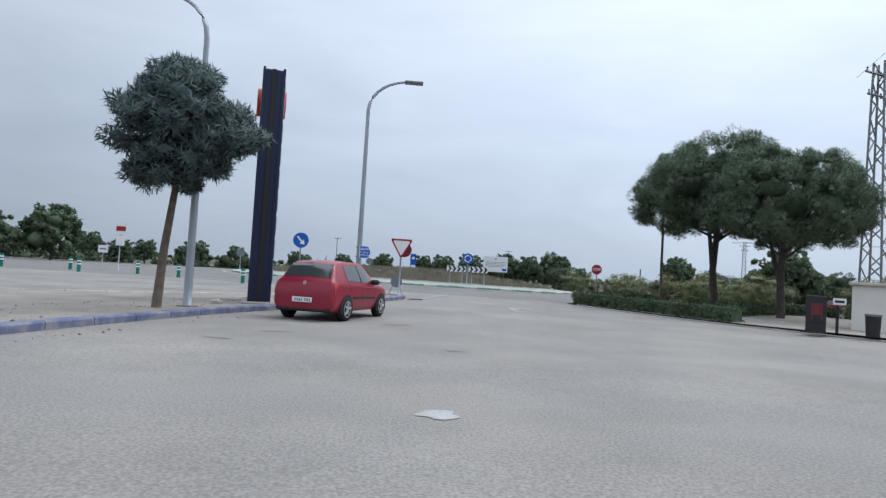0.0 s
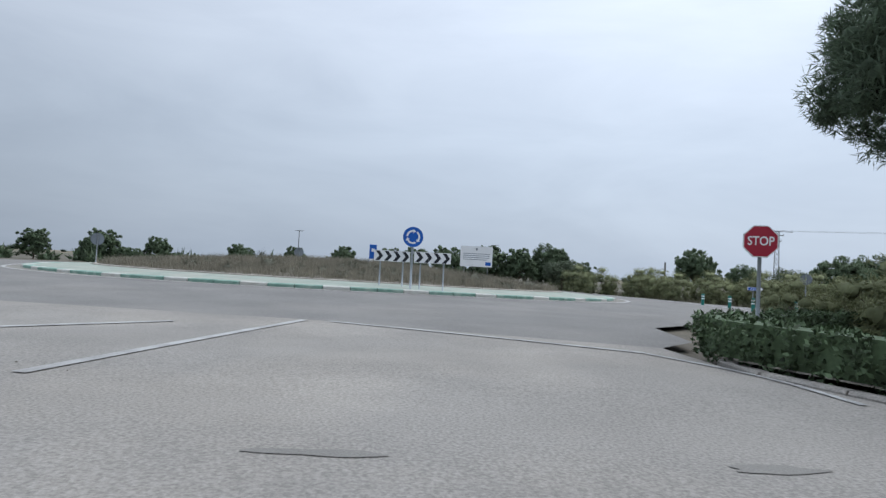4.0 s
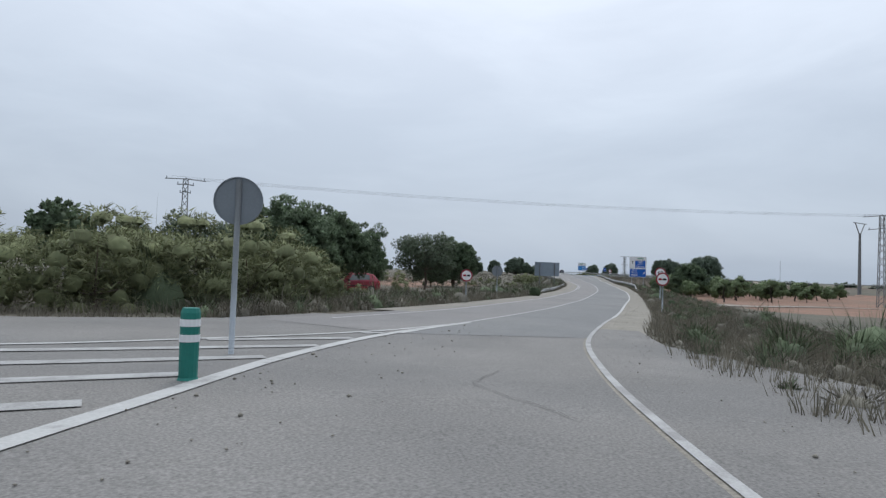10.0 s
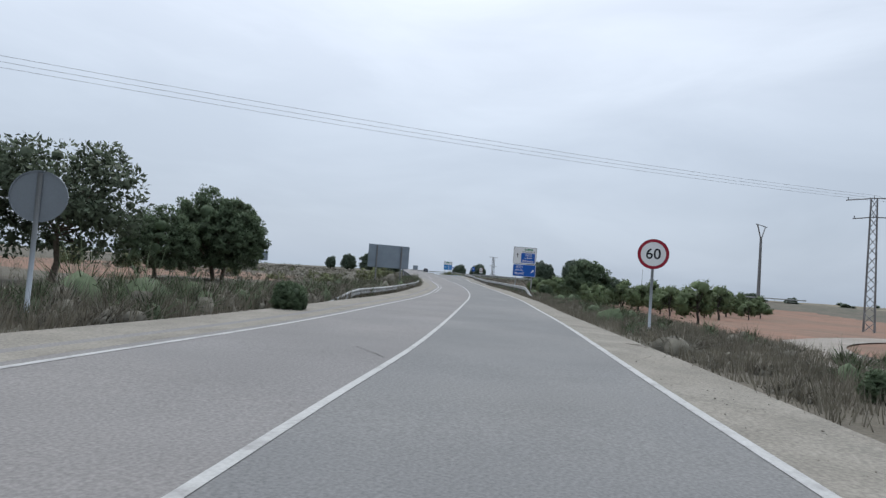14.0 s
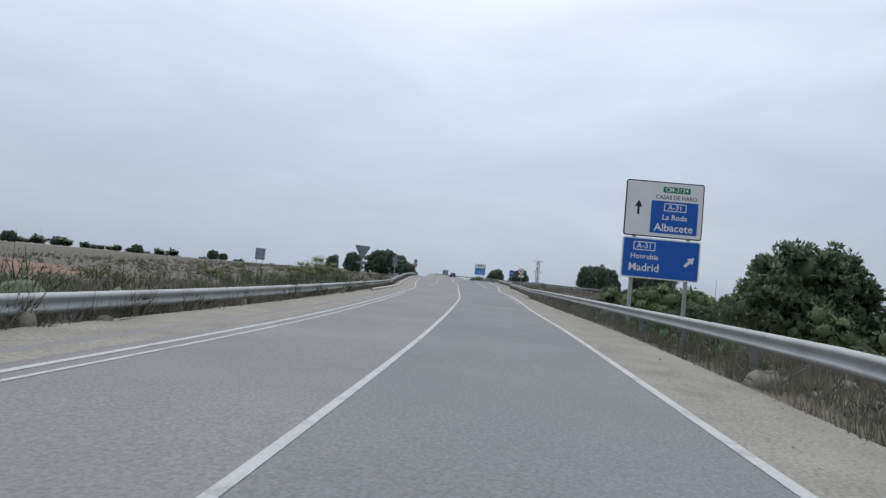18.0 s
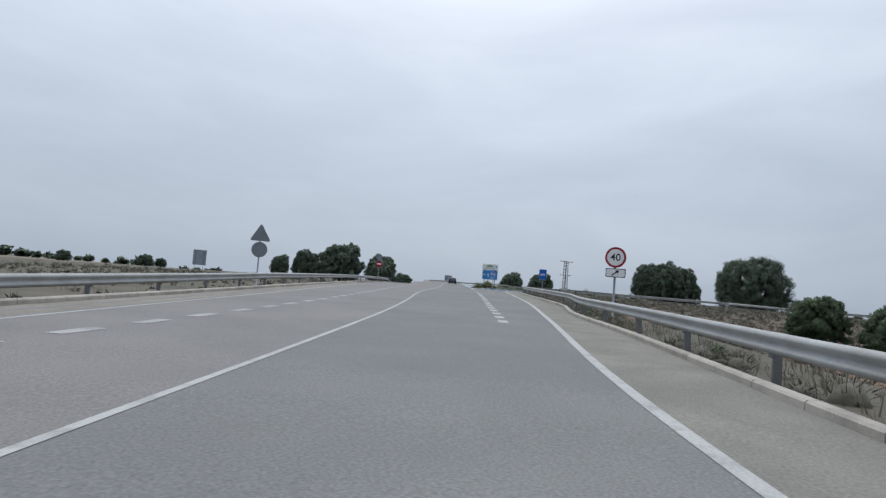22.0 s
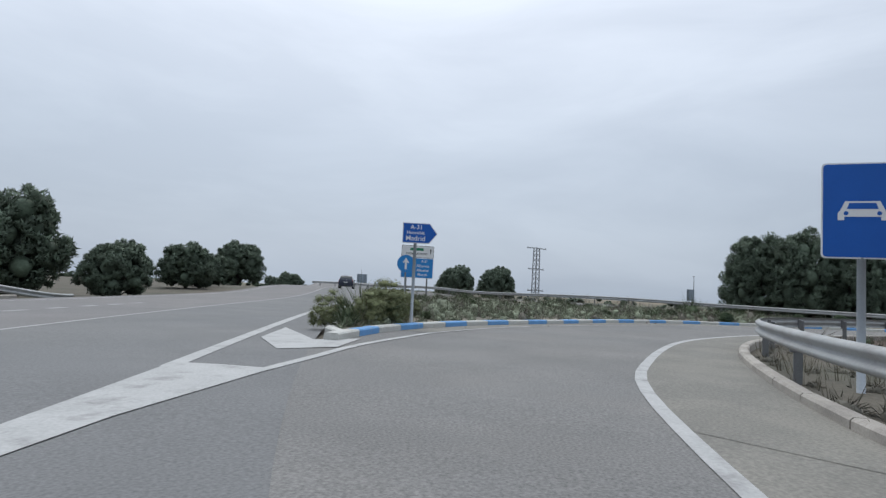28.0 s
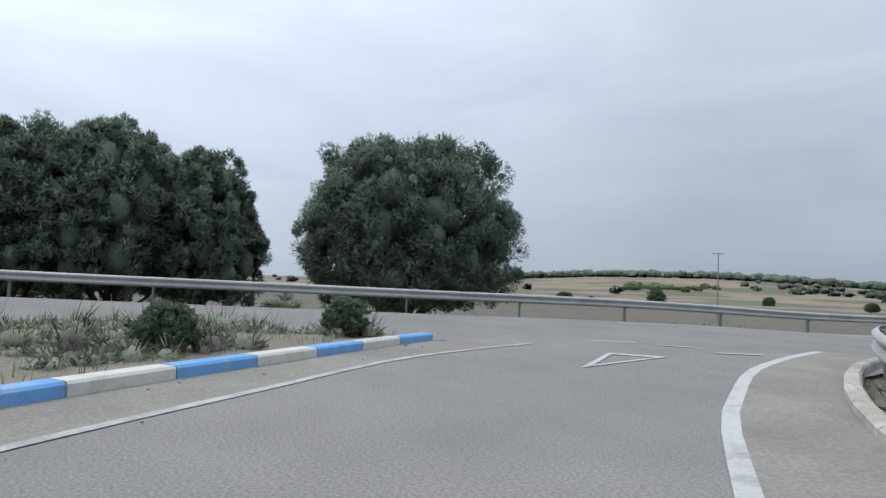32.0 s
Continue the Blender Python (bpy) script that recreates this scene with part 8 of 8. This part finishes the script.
        part("mirror", Shape().box((sx * (mp.x + 0.07), mp.y, mp.z + 0.05), (0.19, 0.1, 0.13), bevel=0.035), BLACK_PLASTIC if not suv else paint, q, smooth=True)
    part("bumper_skirt", Shape().box((0, -0.475 * L, 0.27 if not suv else 0.34), (W * 1.66, 0.16, 0.12), bevel=0.03), BLACK_PLASTIC, q)
    zp = 0.47 if not suv else 0.8
    yp = -0.502 * L if not suv else -0.496 * L
    pl = part("number_plate", Shape().box((0, yp - 0.012, zp), (0.47, 0.014, 0.11), bevel=0.004), SIGN_WHITE, q, "white number plate")
    for i in range(7):
        part("plate_bar", Shape().box((-0.16 + i * 0.052 + (i > 3) * 0.03, yp - 0.021, zp), (0.026, 0.004, 0.06)), SIGN_BACK, pl)
    ze = skin(along(-0.481), 8.0)
    part("emblem", Shape().tube([(0, ze.y + 0.03, ze.z), (0, ze.y - 0.012, ze.z)], 0.045, 12), ALLOY, q)
    if suv:
        for sx in (-1, 1):
            part("roof_rail", Shape().tube([(sx * W * 0.64, -0.36 * L, H * 0.97), (sx * W * 0.66, -0.32 * L, H * 1.01), (sx * W * 0.66, 0.0, H * 1.01), (sx * W * 0.64, 0.04 * L, H * 0.97)], 0.02, 6), ALLOY, q)
    rw = 0.275 if not suv else 0.34
    for sx in (-1, 1):
        for yy in (-0.3, 0.315):
            # black disc on the uncut shell, standing for the shade in the wheel well
            part("wheel_arch", Shape().prism([(a_, max(0.17, b_)) for a_, b_ in circle(rw * 1.17, 26, yy * L, rw * 1.03)], -0.035, 0.035, Matrix.Translation((sx * (W - 0.03), 0, 0)) @ Matrix.Rotation(radians(90), 4, "Z")), BLACK_PLASTIC, q)
            wh = part("wheel", Shape().tube([(sx * (W - 0.17), yy * L, rw), (sx * (W - 0.15), yy * L, rw), (sx * (W - 0.005), yy * L, rw), (sx * (W + 0.012), yy * L, rw), (sx * (W + 0.012), yy * L, rw)], [rw * 0.92, rw, rw, rw * 0.94, rw * 0.66], 26, cap=False), RUBBER, q, "black tyre", smooth=True)
            part("rim", Shape().tube([(sx * (W - 0.03), yy * L, rw), (sx * (W + 0.0), yy * L, rw)], [rw * 0.66, rw * 0.66], 20), RUBBER, wh)
            part("rim_ring", Shape().ring(circle(rw * 0.69, 26, yy * L, rw), circle(rw * 0.6, 26, yy * L, rw), -0.008, 0.008, Matrix.Translation((sx * (W + 0.01), 0, 0)) @ Matrix.Rotation(radians(90), 4, "Z")), ALLOY, wh)
            for a in range(5):
                b_ = radians(72 * a + 10)
                part("spoke", Shape().tube([(sx * (W + 0.012), yy * L, rw), (sx * (W + 0.01), yy * L + rw * 0.62 * math.cos(b_), rw + rw * 0.62 * math.sin(b_))], [0.036, 0.03], 6), ALLOY, wh)
    return q


def park(q, x, y, turn, z):
    q.matrix_basis = Matrix.Translation((x, y, z)) @ Matrix.Rotation(radians(turn), 4, "Z")


hatch = car("hatchback_car", "red five-door hatchback waiting beside the forecourt kerb", CAR_RED, 3.45, 1.53, 1.36)
park(hatch, -2.58, 15.0, -15, g1(-2.5, 15.5))
suv = car("suv_car", "dark navy SUV ahead on the road", CAR_NAVY, 4.55, 1.86, 1.66, suv=True)
park(suv, 288, 186.2, -60, g1(288, 186.2) + 0.01)
hatch2 = car("hatchback_car", "red hatchback parked behind roadside bushes", CAR_RED, 4.1, 1.7, 1.5)
park(hatch2, 52.7, 84.3, 75, float(land(np.array([52.7]), np.array([84.3]))[0]) + 0.06)


# ---- cracks, stains, patches and loose stones on the roads ----
def crack(pts, width, material=CRACK, lift=0.016, name="road_crack", label="thin dark crack in the asphalt"):
    """A ragged dark seam that follows a line."""
    line = resample(np.array(pts, float), max(4, int(np.hypot(*np.diff(np.array(pts, float), axis=0).T).sum() / 0.16)))
    n_ = len(line)
    line = line + np.array([(rng.gauss(0, 0.02), rng.gauss(0, 0.02)) for _ in range(n_)])
    w_ = np.array([width * rng.uniform(0.35, 1.0) for _ in range(n_)])
    w_[0] = w_[-1] = 0.002
    t_ = np.gradient(line, axis=0)
    t_ /= np.hypot(t_[:, 0], t_[:, 1])[:, None]
    nn_ = np.c_[t_[:, 1], -t_[:, 0]] * w_[:, None] / 2
    a_, b_ = line - nn_, line + nn_
    s = Shape()
    s.add([(*p, g1(*p) + lift) for p in a_] + [(*p, g1(*p) + lift) for p in b_], [(n_ + i, n_ + i + 1, i + 1, i) for i in range(n_ - 1)])
    return solo(name, s, material, label, "crack", "structure")


def blot(x, y, rx, ry, turn, material, label, name="road_patch", lift=0.006):
    """A flat patch with an uneven edge."""
    c_, s_ = math.cos(radians(turn)), math.sin(radians(turn))
    ph = [rng.uniform(0, 6.28) for _ in range(4)]
    pts = []
    for i in range(26):
        a = i * 2 * math.pi / 26
        k = 1 + 0.16 * math.sin(2 * a + ph[0]) + 0.12 * math.sin(3 * a + ph[1]) + 0.09 * math.sin(5 * a + ph[2]) + rng.uniform(-0.05, 0.05)
        u, v = rx * k * math.cos(a), ry * k * math.sin(a)
        pts.append((x + u * c_ - v * s_, y + u * s_ + v * c_))
    s = Shape()
    s.add([(x, y, g1(x, y) + lift)] + [(*p, g1(*p) + lift) for p in pts], [(0, 1 + i, 1 + (i + 1) % 26) for i in range(26)])
    return solo(name, s, material, label, "road patch", "structure")


# forecourt: short dark scars, tyre-dark patches, a pale paint scrap
for x, y, rx, ry, t_ in ((1.6, 22.3, 0.22, 0.09, 5), (1.95, 24.36, 0.36, 0.07, 2), (4.1, 22.6, 0.16, 0.14, 20), (4.6, 24.45, 0.3, 0.08, 8), (-1.86, 23.82, 0.2, 0.13, 20), (-1.0, 13.6, 0.3, 0.1, 30), (0.3, 9.5, 0.2, 0.06, 10),
                         (-2.9, 10.8, 0.26, 0.07, 15), (-3.4, 9.4, 0.2, 0.05, -10), (1.1, 18.6, 0.25, 0.05, 12), (5.0, 20.0, 0.15, 0.06, 40)):
    blot(x, y, rx, ry, t_, PATCH, "small dark scar in worn asphalt")
blot(0.04, 5.1, 0.19, 0.15, 20, PAINT_WORN, "pale scrap of worn paint on asphalt", "paint_scrap")
for k_ in range(4):
    x, y = rng.uniform(-4, 9), rng.uniform(12, 42)
    a = rng.uniform(0, 3.14)
    ln_ = rng.uniform(0.5, 2.2)
    if y < 20 or x > 5.5 and y < 33:
        continue
    crack([(x, y), (x + ln_ * 0.5 * math.cos(a), y + ln_ * 0.5 * math.sin(a) + 0.08), (x + ln_ * math.cos(a), y + ln_ * math.sin(a))], 0.01)
for pts in ([(26, 53.5), (26.8, 55.2), (28, 55.6)],):
    crack(pts, 0.014)
# cross seam of the newer surfacing on the country road
for pts in ([(153.6, 114.9), (154.2, 113.9), (154.82, 112.88)], [(154.82, 112.88), (155.0, 112.7), (155.09, 112.65)], [(155.18, 112.18), (155.37, 111.96), (155.55, 111.76)], [(155.68, 111.57), (155.91, 111.24)], [(156.4, 110.5), (156.9, 109.6)]):
    crack(pts, 0.035, lift=0.014)
for pts in ([(186.3, 124.42), (187.83, 125.24), (190.71, 126.69), (197.2, 130.09), (204, 133.8)], [(222.0, 145.17), (222.89, 143.64), (223.9, 141.79)]):
    crack(pts, 0.018, lift=0.014)
blot(156.48, 112.88, 0.06, 0.03, -50, PAINT, "pale chip of paint on the road", "paint_scrap", 0.016)
for k_ in range(18):
    i = rng.randrange(30, len(CENTRE_LINE) - 90)
    p = CENTRE_LINE[i] + np.array((rng.uniform(-2.5, 2.5), rng.uniform(-2.5, 2.5)))
    a = rng.uniform(0, 3.14)
    crack([p, p + np.array((math.cos(a), math.sin(a))) * rng.uniform(0.6, 1.8)], 0.018, lift=0.014)


def pebbles(name, spots, size, material, label, seed):
    """Loose stones as one scatter of small lumps."""
    r = np.random.RandomState(seed)
    spots = np.asarray(spots, float)
    n_ = len(spots)
    base = np.array([(1, 0, 0), (0.3, 0.9, 0), (-0.8, 0.6, 0), (-0.8, -0.5, 0), (0.2, -1, 0), (0.1, 0.05, 0.75), (0, 0, -0.4)])
    tris = np.array([(0, 1, 5), (1, 2, 5), (2, 3, 5), (3, 4, 5), (4, 0, 5), (1, 0, 6), (2, 1, 6), (3, 2, 6), (4, 3, 6), (0, 4, 6)])
    k = size * np.exp(r.normal(0, 0.45, n_))
    a = r.uniform(0, 6.28, n_)
    rot = np.stack([np.stack([np.cos(a), -np.sin(a), 0 * a], 1), np.stack([np.sin(a), np.cos(a), 0 * a], 1), np.stack([0 * a, 0 * a, 1 + 0 * a], 1)], 1)
    jig = base[None] * (1 + r.uniform(-0.3, 0.3, (n_, 7, 3)))
    c_ = np.einsum("nij,nkj->nki", rot, jig) * k[:, None, None] + spots[:, None]
    f_ = (np.arange(n_)[:, None, None] * 7 + tris[None]).reshape(-1, 3)
    return solo(name, fast_mesh(name, c_.reshape(-1, 3), f_, [material], smooth=False), material, label, "stones", "stuff")


def strewn(line, lo, hi, count, seed, zfun=grade, lift=0.01):
    r = np.random.RandomState(seed)
    i = r.randint(0, len(line), count)
    t_ = np.gradient(line, axis=0)
    t_ /= np.hypot(t_[:, 0], t_[:, 1])[:, None]
    d = lo + (hi - lo) * r.rand(count) ** 1.4
    p = line[i] + t_[i] * r.uniform(-0.6, 0.6, (count, 1)) + np.c_[t_[i, 1], -t_[i, 0]] * d[:, None]
    return np.c_[p, zfun(p[:, 0], p[:, 1]) + lift]


pebbles("loose_stones", strewn(blue_l, 0.2, 1.6, 420, 1), 0.008, SAND, "loose grit along the painted kerb", 1)
pebbles("loose_stones", strewn(blue_l, 0.2, 1.1, 14, 2), 0.03, STONY, "small stones lying along the painted kerb", 2)
pebbles("loose_stones", strewn(cut(SHOULDER, 20, 148), -1.2, 0.6, 2600, 3), 0.007, SAND, "gravel on the sandy shoulder", 3)
pebbles("loose_stones", strewn(yard_left, -2.5, -0.2, 500, 4, grade, 0.125), 0.013, DIRT, "gravel on the dirt island", 4)
pebbles("loose_stones", strewn(yard_left, 0.2, 1.0, 260, 5), 0.01, SAND, "grit along the blue kerb", 5)
pebbles("loose_stones", strewn(g_right, 0.1, 2.2, 160, 6), 0.012, SAND, "grit beside the hatched gore", 6)
